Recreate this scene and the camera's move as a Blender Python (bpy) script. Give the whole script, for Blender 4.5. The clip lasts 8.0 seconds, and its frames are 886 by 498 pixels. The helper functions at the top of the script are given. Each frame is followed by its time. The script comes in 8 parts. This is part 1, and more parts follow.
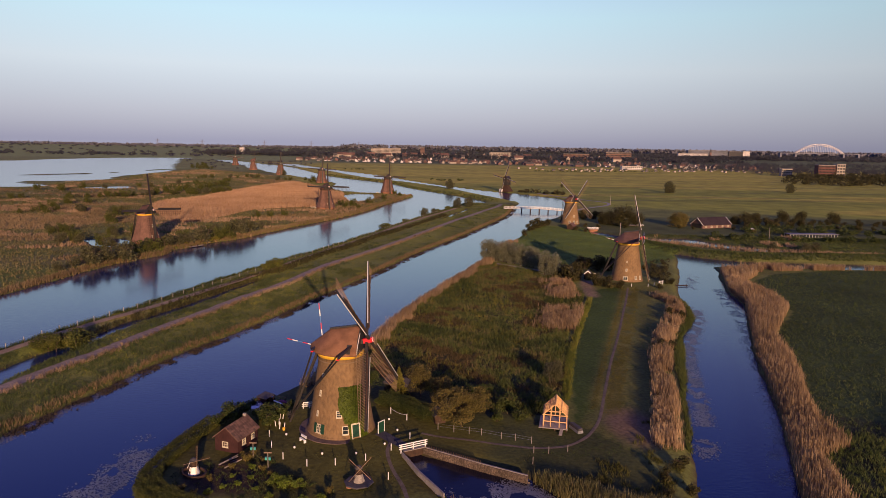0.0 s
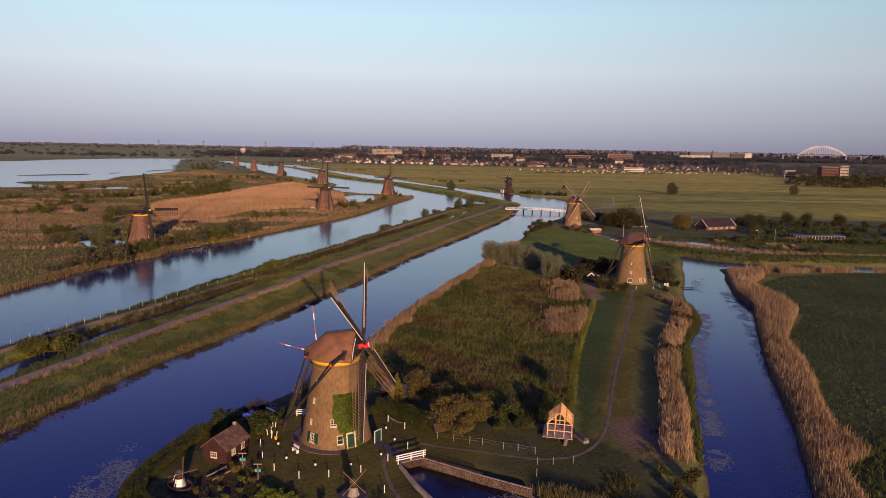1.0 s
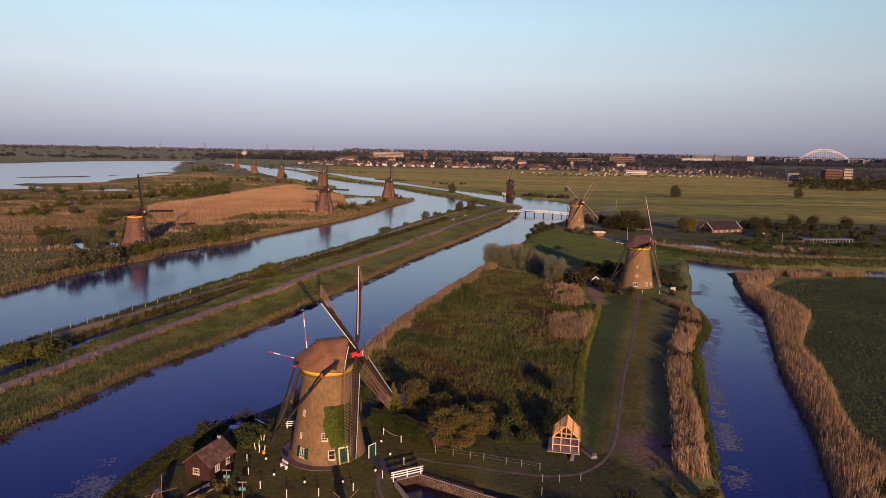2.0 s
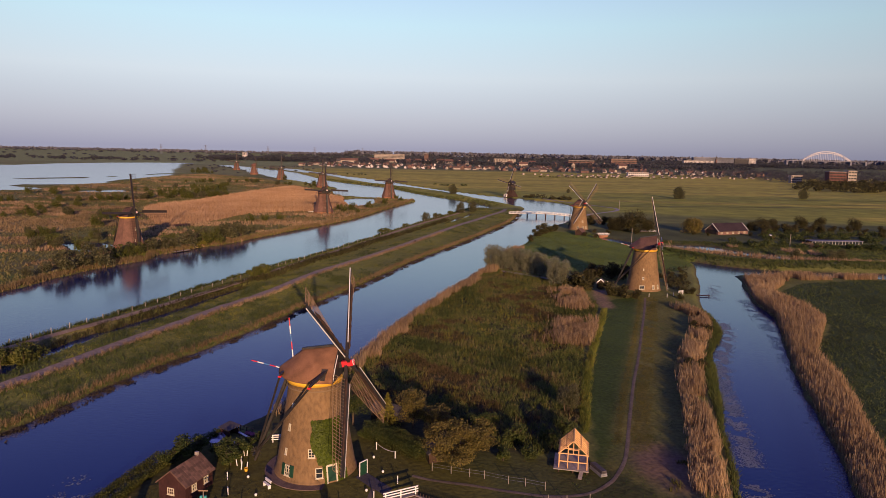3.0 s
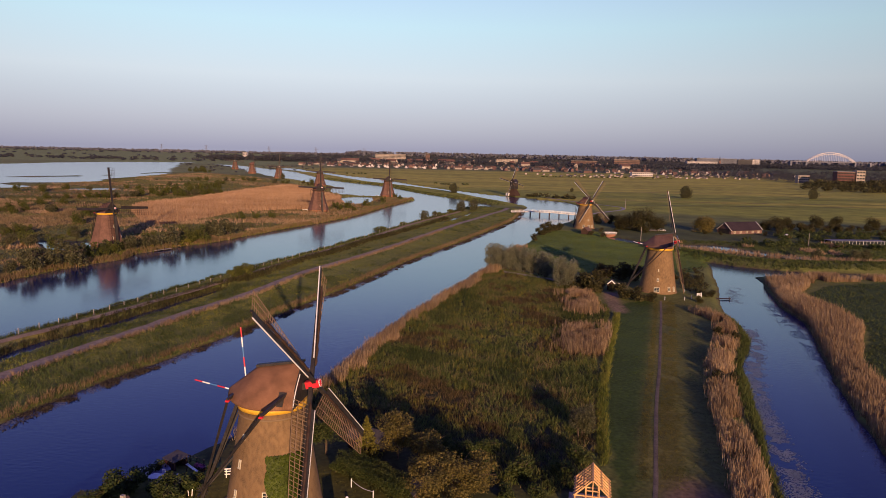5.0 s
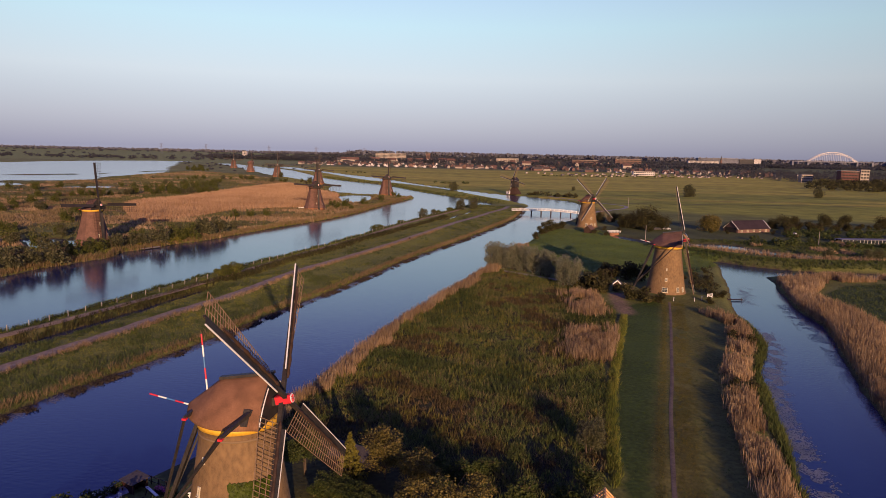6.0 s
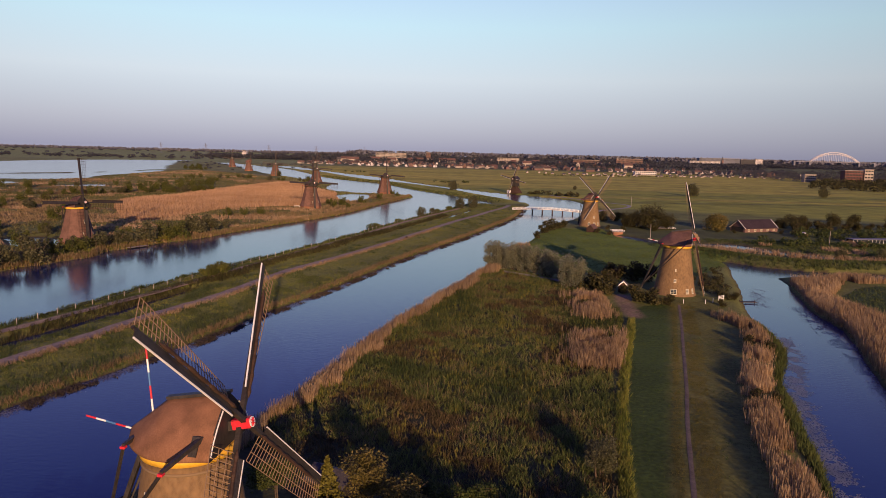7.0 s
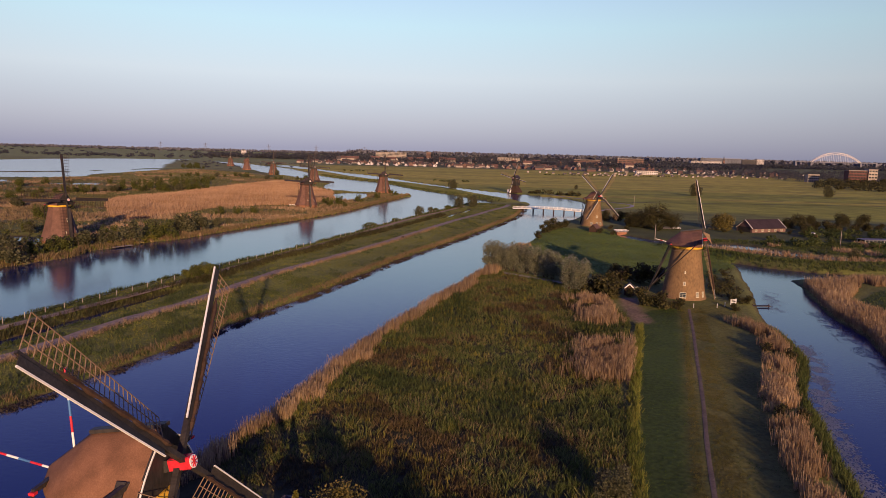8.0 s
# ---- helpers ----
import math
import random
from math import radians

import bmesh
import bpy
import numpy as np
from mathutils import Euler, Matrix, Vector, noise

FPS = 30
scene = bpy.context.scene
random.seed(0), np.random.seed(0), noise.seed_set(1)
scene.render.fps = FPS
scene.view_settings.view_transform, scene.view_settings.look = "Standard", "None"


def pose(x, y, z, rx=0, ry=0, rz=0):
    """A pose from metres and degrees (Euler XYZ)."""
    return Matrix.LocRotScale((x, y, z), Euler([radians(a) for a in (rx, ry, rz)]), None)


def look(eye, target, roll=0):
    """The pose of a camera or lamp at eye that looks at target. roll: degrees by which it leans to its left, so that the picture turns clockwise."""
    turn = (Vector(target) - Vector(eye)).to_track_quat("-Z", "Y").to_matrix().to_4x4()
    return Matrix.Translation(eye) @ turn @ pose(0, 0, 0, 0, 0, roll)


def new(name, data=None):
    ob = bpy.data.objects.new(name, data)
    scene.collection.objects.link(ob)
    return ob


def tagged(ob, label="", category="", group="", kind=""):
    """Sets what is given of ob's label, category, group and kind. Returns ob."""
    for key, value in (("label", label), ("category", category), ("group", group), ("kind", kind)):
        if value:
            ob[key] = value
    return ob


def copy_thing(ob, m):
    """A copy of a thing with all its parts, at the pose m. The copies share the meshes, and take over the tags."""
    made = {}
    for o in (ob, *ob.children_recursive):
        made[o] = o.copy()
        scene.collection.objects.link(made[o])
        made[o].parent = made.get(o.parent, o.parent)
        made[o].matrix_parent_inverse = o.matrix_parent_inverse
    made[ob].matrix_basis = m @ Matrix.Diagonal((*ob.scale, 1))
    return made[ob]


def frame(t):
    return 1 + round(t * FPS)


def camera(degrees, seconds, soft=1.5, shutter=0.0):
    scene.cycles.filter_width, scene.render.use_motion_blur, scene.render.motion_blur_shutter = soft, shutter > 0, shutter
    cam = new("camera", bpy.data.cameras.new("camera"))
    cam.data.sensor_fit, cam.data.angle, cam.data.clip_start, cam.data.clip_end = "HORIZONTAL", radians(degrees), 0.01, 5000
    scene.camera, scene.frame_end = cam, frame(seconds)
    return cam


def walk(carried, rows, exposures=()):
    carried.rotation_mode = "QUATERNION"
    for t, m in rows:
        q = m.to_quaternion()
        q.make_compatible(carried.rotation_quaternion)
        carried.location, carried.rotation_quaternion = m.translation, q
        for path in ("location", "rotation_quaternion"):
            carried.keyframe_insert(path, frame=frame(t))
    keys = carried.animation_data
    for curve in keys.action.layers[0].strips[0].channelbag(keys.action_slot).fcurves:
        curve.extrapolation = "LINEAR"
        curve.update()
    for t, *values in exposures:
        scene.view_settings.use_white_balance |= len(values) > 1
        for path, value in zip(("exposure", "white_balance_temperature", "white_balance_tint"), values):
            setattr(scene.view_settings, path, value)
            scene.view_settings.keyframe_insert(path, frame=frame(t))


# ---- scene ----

cam = camera(65.63, 8.0, 0.6)
PATH = [
    (0, (15.054, -103.105, 45.742), (15.149, -91.637, 43.983), 0.965),
    (0.5, (15.177, -100.988, 45.381), (15.263, -89.519, 43.629), 1.004),
    (1, (15.330, -98.468, 44.968), (15.403, -86.994, 43.234), 1.038),
    (1.5, (15.512, -95.585, 44.494), (15.573, -84.106, 42.785), 1.067),
    (2, (15.727, -92.374, 43.954), (15.775, -80.891, 42.271), 1.094),
    (2.5, (15.975, -88.873, 43.349), (16.011, -77.385, 41.687), 1.117),
    (3, (16.255, -85.116, 42.679), (16.282, -73.626, 41.033), 1.139),
    (3.5, (16.569, -81.138, 41.949), (16.586, -69.644, 40.314), 1.160),
    (4, (16.916, -76.967, 41.167), (16.924, -65.473, 39.538), 1.181),
    (4.5, (17.293, -72.637, 40.345), (17.295, -61.142, 38.717), 1.203),
    (5, (17.700, -68.176, 39.496), (17.696, -56.681, 37.867), 1.226),
    (5.5, (18.134, -63.611, 38.637), (18.124, -52.117, 37.006), 1.251),
    (6, (18.591, -58.971, 37.790), (18.577, -47.478, 36.156), 1.280),
    (6.5, (19.070, -54.281, 36.976), (19.051, -42.787, 35.342), 1.312),
    (7, (19.564, -49.564, 36.223), (19.541, -38.070, 34.590), 1.349),
    (7.5, (20.071, -44.842, 35.560), (20.045, -33.348, 33.928), 1.391),
    (8, (20.585, -40.138, 35.020), (20.555, -28.645, 33.386), 1.439),
]
walk(cam, [(t, look(eye, target, roll)) for t, eye, target, roll in PATH], [(0, 0.3), (8, 0.3)])

# ---- world, sun ----
SUN_AZ = radians(-77.0)      # where the sun stands, counted from +x
SUN_EL = radians(10.2)
world = bpy.data.worlds.new("world")
scene.world = world
world.use_nodes = True
wn, wl = world.node_tree.nodes, world.node_tree.links
sky = wn.new("ShaderNodeTexSky")
sky.sky_type = "NISHITA"
sky.sun_disc = False
sky.sun_elevation = SUN_EL
sky.sun_rotation = radians(90) - SUN_AZ
sky.altitude = 0
sky.air_density, sky.dust_density, sky.ozone_density = 1.0, 0.6, 3.0
# evening air away from the sun: lilac at the horizon, pale, then blue overhead
coord = wn.new("ShaderNodeTexCoord")
split = wn.new("ShaderNodeSeparateXYZ")
wl.new(coord.outputs["Generated"], split.inputs["Vector"])
air = wn.new("ShaderNodeValToRGB")
AIR = ((0.0, (0.35, 0.345, 0.50)), (0.04, (0.53, 0.525, 0.645)), (0.10, (0.735, 0.785, 0.86)), (0.17, (0.66, 0.88, 0.99)), (0.215, (0.60, 0.80, 1.02)), (0.27, (0.36, 0.43, 0.95)), (0.34, (0.25, 0.29, 0.88)), (0.48, (0.10, 0.11, 0.70)), (1.0, (0.05, 0.045, 0.52)))
while len(air.color_ramp.elements) < len(AIR):
    air.color_ramp.elements.new(0.5)
for e, (at, c) in zip(air.color_ramp.elements, AIR):
    e.position, e.color = at, (*c, 1)
wl.new(split.outputs["Z"], air.inputs["Fac"])
dim = wn.new("ShaderNodeVectorMath")
dim.operation = "SCALE"
dim.inputs["Scale"].default_value = 0.10
wl.new(sky.outputs["Color"], dim.inputs[0])
both = wn.new("ShaderNodeMix")
both.data_type = "RGBA"
both.inputs["Factor"].default_value = 0.82
wl.new(dim.outputs["Vector"], both.inputs[6])
wl.new(air.outputs["Color"], both.inputs[7])
# the sky is brightest opposite the sun and round it, dimmer to the sides
anti = wn.new("ShaderNodeVectorMath")
anti.operation = "DOT_PRODUCT"
anti.inputs[1].default_value = (-math.cos(SUN_AZ), -math.sin(SUN_AZ), 0)
wl.new(coord.outputs["Generated"], anti.inputs[0])
square = wn.new("ShaderNodeMath")
square.operation = "MULTIPLY"
wl.new(anti.outputs["Value"], square.inputs[0])
wl.new(anti.outputs["Value"], square.inputs[1])
glow = wn.new("ShaderNodeMath")
glow.operation = "MULTIPLY_ADD"
glow.inputs[1].default_value, glow.inputs[2].default_value = 0.58, 0.52
wl.new(square.outputs["Value"], glow.inputs[0])
bright = wn.new("ShaderNodeVectorMath")
bright.operation = "SCALE"
wl.new(both.outputs[2], bright.inputs[0])
wl.new(glow.outputs["Value"], bright.inputs["Scale"])
wl.new(bright.outputs["Vector"], wn["Background"].inputs["Color"])
wn["Background"].inputs["Strength"].default_value = 0.78

sun_data = bpy.data.lights.new("sun", "SUN")
sun_data.energy, sun_data.angle, sun_data.color = 5.0, radians(0.6), (1.0, 0.62, 0.36)
sun = new("sun", sun_data)
sun_dir = Vector((math.cos(SUN_EL) * math.cos(SUN_AZ), math.cos(SUN_EL) * math.sin(SUN_AZ), math.sin(SUN_EL)))
sun.matrix_world = look(sun_dir * 200, (0, 0, 0))

# ---- materials ----


def mat(name, cols, rough=0.85, scale=2.0, bump=0.0, metal=0.0, big=0.25, big_scale=0.12, island=False, each=False,
        translucent=0.0, stretch=(1, 1, 1), coords="Object", spec=0.3, own=0.36):
    """A surface whose colour wanders between cols by fine grain and wide stains, with relief."""
    m = bpy.data.materials.new(name)
    m.use_nodes = True
    n, l = m.node_tree.nodes, m.node_tree.links
    b = n["Principled BSDF"]
    b.inputs["Roughness"].default_value = rough
    b.inputs["Metallic"].default_value = metal
    b.inputs["Specular IOR Level"].default_value = spec
    tc = n.new("ShaderNodeTexCoord")
    mp = n.new("ShaderNodeMapping")
    mp.inputs["Scale"].default_value = stretch
    l.new(tc.outputs[coords], mp.inputs["Vector"])
    grain = n.new("ShaderNodeTexNoise")
    grain.inputs["Scale"].default_value, grain.inputs["Detail"].default_value = scale, 5
    l.new(mp.outputs["Vector"], grain.inputs["Vector"])
    ramp = n.new("ShaderNodeValToRGB")
    els = ramp.color_ramp.elements
    while len(els) < len(cols):
        els.new(0.5)
    for i, c in enumerate(cols):
        els[i].position = 0.3 + 0.4 * i / max(1, len(cols) - 1)
        els[i].color = (*c, 1)
    if island or each:
        src = n.new("ShaderNodeNewGeometry" if island else "ShaderNodeObjectInfo")
        out = src.outputs["Random Per Island" if island else "Random"]
        mix = n.new("ShaderNodeMix")
        mix.inputs["Factor"].default_value = own
        l.new(grain.outputs["Fac"], mix.inputs["A"])
        l.new(out, mix.inputs["B"])
        l.new(mix.outputs["Result"], ramp.inputs["Fac"])
    else:
        l.new(grain.outputs["Fac"], ramp.inputs["Fac"])
    wide = n.new("ShaderNodeTexNoise")
    wide.inputs["Scale"].default_value, wide.inputs["Detail"].default_value = scale * big_scale, 4
    l.new(tc.outputs[coords], wide.inputs["Vector"])
    rng_ = n.new("ShaderNodeMapRange")
    rng_.inputs["From Min"].default_value, rng_.inputs["From Max"].default_value = 0.3, 0.7
    rng_.inputs["To Min"].default_value, rng_.inputs["To Max"].default_value = 1 - big, 1 + big
    l.new(wide.outputs["Fac"], rng_.inputs["Value"])
    mul = n.new("ShaderNodeVectorMath")
    mul.operation = "SCALE"
    l.new(ramp.outputs["Color"], mul.inputs[0])
    l.new(rng_.outputs["Result"], mul.inputs["Scale"])
    l.new(mul.outputs["Vector"], b.inputs["Base Color"])
    if bump:
        bp = n.new("ShaderNodeBump")
        bp.inputs["Strength"].default_value, bp.inputs["Distance"].default_value = 0.8, bump
        l.new(grain.outputs["Fac"], bp.inputs["Height"])
        l.new(bp.outputs["Normal"], b.inputs["Normal"])
    if translucent:
        tr = n.new("ShaderNodeBsdfTranslucent")
        l.new(mul.outputs["Vector"], tr.inputs["Color"])
        ms = n.new("ShaderNodeMixShader")
        ms.inputs["Fac"].default_value = translucent
        l.new(b.outputs["BSDF"], ms.inputs[1])
        l.new(tr.outputs["BSDF"], ms.inputs[2])
        l.new(ms.outputs["Shader"], n["Material Output"].inputs["Surface"])
    return m


def brick_mat(name, c1, c2, mortar, width=0.22, height=0.065, rough=0.9, bump=0.006):
    m = mat(name, (c1, c2), rough, 2.6, 0.0, big=0.22, big_scale=0.16, stretch=(1, 1, 0.55))
    n, l = m.node_tree.nodes, m.node_tree.links
    b = n["Principled BSDF"]
    old = b.inputs["Base Color"].links[0].from_socket
    tc = n.new("ShaderNodeTexCoord")
    br = n.new("ShaderNodeTexBrick")
    br.inputs["Scale"].default_value = 1.0
    br.inputs["Brick Width"].default_value, br.inputs["Row Height"].default_value = width, height
    br.inputs["Mortar Size"].default_value = 0.008
    br.inputs["Mortar"].default_value = (*mortar, 1)
    l.new(tc.outputs["UV"], br.inputs["Vector"])
    l.new(old, br.inputs["Color1"])
    l.new(old, br.inputs["Color2"])
    l.new(br.outputs["Color"], b.inputs["Base Color"])
    bp = n.new("ShaderNodeBump")
    bp.inputs["Distance"].default_value, bp.inputs["Strength"].default_value = bump, 0.7
    bp.invert = True
    l.new(br.outputs["Fac"], bp.inputs["Height"])
    l.new(bp.outputs["Normal"], b.inputs["Normal"])
    return m


def glass_mat(name):
    m = bpy.data.materials.new(name)
    m.use_nodes = True
    b = m.node_tree.nodes["Principled BSDF"]
    b.inputs["Base Color"].default_value = (0.02, 0.025, 0.03, 1)
    b.inputs["Roughness"].default_value = 0.06
    return m


M = {}
M["brick"] = brick_mat("mill_brick", (0.12, 0.07, 0.032), (0.235, 0.142, 0.064), (0.20, 0.137, 0.078))
M["thatch"] = mat("thatch", ((0.165, 0.08, 0.043), (0.195, 0.095, 0.052), (0.23, 0.115, 0.064)), 0.95, 14, 0.012, stretch=(1, 1, 0.25), big_scale=0.05)
M["thatch_grey"] = mat("thatch_grey", ((0.105, 0.056, 0.044), (0.168, 0.092, 0.068)), 0.95, 9, 0.03, stretch=(1, 1, 0.25), big_scale=0.05)
M["white"] = mat("white_paint", ((0.72, 0.70, 0.66), (0.82, 0.80, 0.76)), 0.5, 6, 0.002, big=0.12)
M["cream"] = mat("cream_paint", ((0.50, 0.45, 0.33), (0.60, 0.55, 0.42)), 0.5, 6, 0.002, big=0.12)
M["black"] = mat("tarred_wood", ((0.022, 0.019, 0.018), (0.045, 0.038, 0.034)), 0.55, 8, 0.004, stretch=(1, 1, 0.3))
M["dark_wood"] = mat("dark_wood", ((0.035, 0.018, 0.012), (0.06, 0.034, 0.022)), 0.8, 8, 0.006, stretch=(1, 1, 0.2))
M["lath"] = mat("weathered_lath", ((0.20, 0.13, 0.075), (0.30, 0.20, 0.12)), 0.85, 8, 0.002)
M["red"] = mat("red_paint", ((0.48, 0.02, 0.03), (0.62, 0.03, 0.05)), 0.4, 6, 0.001, big=0.1)
M["yellow"] = mat("yellow_paint", ((0.62, 0.34, 0.03), (0.75, 0.44, 0.05)), 0.5, 5, 0.002, big=0.15)
M["green_paint"] = mat("green_paint", ((0.008, 0.038, 0.022), (0.014, 0.055, 0.032)), 0.5, 6, 0.002)
M["blue"] = mat("blue_paint", ((0.05, 0.16, 0.36), (0.08, 0.2, 0.42)), 0.45, 6, 0.001)
M["teal"] = mat("teal_paint", ((0.05, 0.30, 0.26), (0.08, 0.36, 0.32)), 0.5, 6, 0.001)
M["timber"] = mat("new_timber", ((0.50, 0.28, 0.11), (0.66, 0.40, 0.18)), 0.7, 7, 0.004, stretch=(1, 1, 0.2))
M["plank"] = mat("grey_plank", ((0.20, 0.17, 0.15), (0.30, 0.26, 0.23)), 0.85, 9, 0.006)
M["maroon"] = mat("maroon_boards", ((0.028, 0.010, 0.010), (0.05, 0.018, 0.017)), 0.8, 8, 0.006, stretch=(1, 1, 0.2))
M["roof_tile"] = mat("roof_tile", ((0.085, 0.05, 0.04), (0.17, 0.098, 0.075)), 0.8, 5, 0.02, each=True, own=0.6)
M["roof_plum"] = mat("plum_roof", ((0.022, 0.014, 0.017), (0.04, 0.026, 0.03)), 0.85, 2, 0.015)
M["roof_dark"] = mat("dark_roof", ((0.05, 0.045, 0.048), (0.085, 0.075, 0.075)), 0.8, 4, 0.015)
M["roof_red"] = mat("red_roof", ((0.085, 0.05, 0.045), (0.13, 0.074, 0.062)), 0.85, 2, 0.01, each=True)
M["wall_pale"] = mat("pale_wall", ((0.26, 0.22, 0.19), (0.37, 0.31, 0.265)), 0.85, 1.0, 0.0, each=True)
M["wall_brick_far"] = mat("far_brick", ((0.11, 0.066, 0.056), (0.16, 0.095, 0.08)), 0.9, 1.0, 0.0, each=True)
M["brick_plain"] = mat("plain_brick", ((0.17, 0.075, 0.045), (0.27, 0.125, 0.07)), 0.9, 3, 0.01)
M["factory_brick"] = mat("factory_brick", ((0.095, 0.042, 0.038), (0.14, 0.06, 0.052)), 0.9, 1.0, 0.0)
M["far_white"] = mat("far_white", ((0.46, 0.42, 0.42), (0.58, 0.53, 0.52)), 0.85, 1.0, each=True)
# grey turned bluish to stand in for haze over the skyline
M["haze_grey"] = mat("haze_grey", ((0.13, 0.135, 0.17), (0.18, 0.18, 0.215)), 0.9, 0.3)
M["tan_track"] = mat("tan_track", ((0.27, 0.19, 0.10), (0.36, 0.26, 0.14)), 0.95, 3, 0.02)
M["glass"] = glass_mat("window_glass")
M["paving"] = mat("brick_paving", ((0.11, 0.075, 0.06), (0.16, 0.11, 0.09)), 0.9, 6, 0.01)
M["asphalt"] = mat("path_asphalt", ((0.24, 0.185, 0.125), (0.31, 0.24, 0.165)), 0.9, 9, 0.006)
M["dirt"] = mat("trodden_path", ((0.12, 0.09, 0.06), (0.18, 0.14, 0.09)), 0.95, 5, 0.02)
M["gravel"] = mat("gravel", ((0.24, 0.22, 0.20), (0.36, 0.33, 0.30)), 0.95, 9, 0.02)
M["stone"] = mat("quay_stone", ((0.065, 0.046, 0.034), (0.145, 0.105, 0.078)), 0.9, 4, 0.02, island=True)
M["concrete"] = mat("concrete", ((0.24, 0.21, 0.185), (0.33, 0.29, 0.25)), 0.9, 4, 0.006)
M["metal"] = mat("grey_metal", ((0.30, 0.30, 0.31), (0.38, 0.38, 0.39)), 0.45, 4, 0.001, metal=0.6)
M["bark"] = mat("bark", ((0.06, 0.042, 0.03), (0.11, 0.08, 0.055)), 0.95, 8, 0.02)
M["leaf"] = mat("leaf_green", ((0.035, 0.055, 0.012), (0.065, 0.085, 0.02), (0.11, 0.12, 0.03)), 0.7, 0.6, island=True, translucent=0.42)
M["leaf_dark"] = mat("leaf_dark", ((0.036, 0.036, 0.012), (0.064, 0.059, 0.02), (0.098, 0.084, 0.028)), 0.7, 0.6, island=True, translucent=0.42)
M["leaf_olive"] = mat("leaf_olive", ((0.095, 0.082, 0.02), (0.165, 0.135, 0.035), (0.24, 0.185, 0.052)), 0.7, 0.6, island=True, translucent=0.42)
M["leaf_grey"] = mat("leaf_grey", ((0.135, 0.145, 0.09), (0.205, 0.21, 0.132), (0.29, 0.285, 0.18)), 0.7, 0.6, island=True, translucent=0.42)
M["hedge"] = mat("hedge_leaf", ((0.062, 0.078, 0.016), (0.098, 0.108, 0.022), (0.14, 0.138, 0.032)), 0.7, 0.6, island=True, translucent=0.42)
M["sallow"] = mat("sallow_leaf", ((0.062, 0.066, 0.03), (0.10, 0.10, 0.046), (0.155, 0.145, 0.075)), 0.7, 0.6, island=True, translucent=0.42)
M["leaf_yellow"] = mat("leaf_yellow", ((0.14, 0.13, 0.02), (0.24, 0.21, 0.04)), 0.7, 0.6, island=True, translucent=0.42)
M["ivy"] = mat("ivy", ((0.042, 0.062, 0.004), (0.07, 0.10, 0.006), (0.10, 0.135, 0.01)), 0.6, 2.0, island=True, translucent=0.42)
M["bright_leaf"] = mat("bright_leaf", ((0.08, 0.12, 0.012), (0.14, 0.19, 0.022), (0.2, 0.24, 0.035)), 0.7, 0.6, island=True, translucent=0.42)
M["reed"] = mat("reed", ((0.25, 0.165, 0.088), (0.35, 0.238, 0.128), (0.46, 0.33, 0.188)), 0.8, 0.25, island=True, translucent=0.42)
M["reed_red"] = mat("reed_bed", ((0.38, 0.225, 0.115), (0.48, 0.30, 0.16), (0.57, 0.375, 0.215)), 0.85, 0.05, island=True, translucent=0.42)
M["lawn"] = mat("lawn_grass", ((0.065, 0.07, 0.014), (0.098, 0.098, 0.02), (0.14, 0.126, 0.032)), 0.85, 0.12, island=True, translucent=0.42)
M["lawn_green"] = mat("lawn_green", ((0.05, 0.092, 0.011), (0.076, 0.124, 0.016), (0.115, 0.148, 0.026)), 0.85, 0.12, island=True, translucent=0.42)
M["lawn_gold"] = mat("worn_lawn", ((0.12, 0.118, 0.024), (0.165, 0.152, 0.032), (0.22, 0.19, 0.046)), 0.85, 0.12, island=True, translucent=0.42)
M["herb"] = mat("herb", ((0.084, 0.112, 0.024), (0.126, 0.154, 0.034), (0.19, 0.19, 0.05), (0.265, 0.195, 0.086)), 0.75, 0.15, island=True, translucent=0.42)
M["grass"] = mat("rough_grass", ((0.11, 0.138, 0.022), (0.172, 0.19, 0.032), (0.27, 0.245, 0.05)), 0.8, 0.12, island=True, translucent=0.42)
M["marsh"] = mat("marsh_grass", ((0.17, 0.125, 0.056), (0.25, 0.18, 0.085), (0.34, 0.24, 0.12)), 0.8, 0.03, island=True, translucent=0.42)
M["sedge"] = mat("sedge", ((0.10, 0.10, 0.034), (0.155, 0.145, 0.05), (0.23, 0.19, 0.082)), 0.8, 0.03, island=True, translucent=0.42)
M["nettle"] = mat("nettle", ((0.06, 0.085, 0.021), (0.09, 0.115, 0.029), (0.13, 0.138, 0.038)), 0.8, 0.15, island=True, translucent=0.42)
M["pink"] = mat("pink_flowers", ((0.45, 0.10, 0.22), (0.6, 0.18, 0.32)), 0.7, 9, 0.01)
M["dock"] = mat("dock", ((0.075, 0.066, 0.02), (0.13, 0.096, 0.034), (0.19, 0.13, 0.055)), 0.8, 0.15, island=True, translucent=0.42)
M["meadow"] = mat("lush_meadow", ((0.09, 0.14, 0.026), (0.125, 0.17, 0.033), (0.17, 0.195, 0.045)), 0.8, 0.1, island=True, translucent=0.42)
M["crop"] = mat("green_crop", ((0.06, 0.085, 0.024), (0.08, 0.11, 0.03), (0.115, 0.13, 0.042)), 0.7, 0.3, island=True, translucent=0.42)
M["lily"] = mat("lily_pad", ((0.11, 0.115, 0.115), (0.18, 0.18, 0.165)), 0.4, 2, island=True)
M["stubble"] = mat("dark_water_plants", ((0.028, 0.021, 0.015), (0.06, 0.046, 0.031)), 0.8, 1.0, island=True)
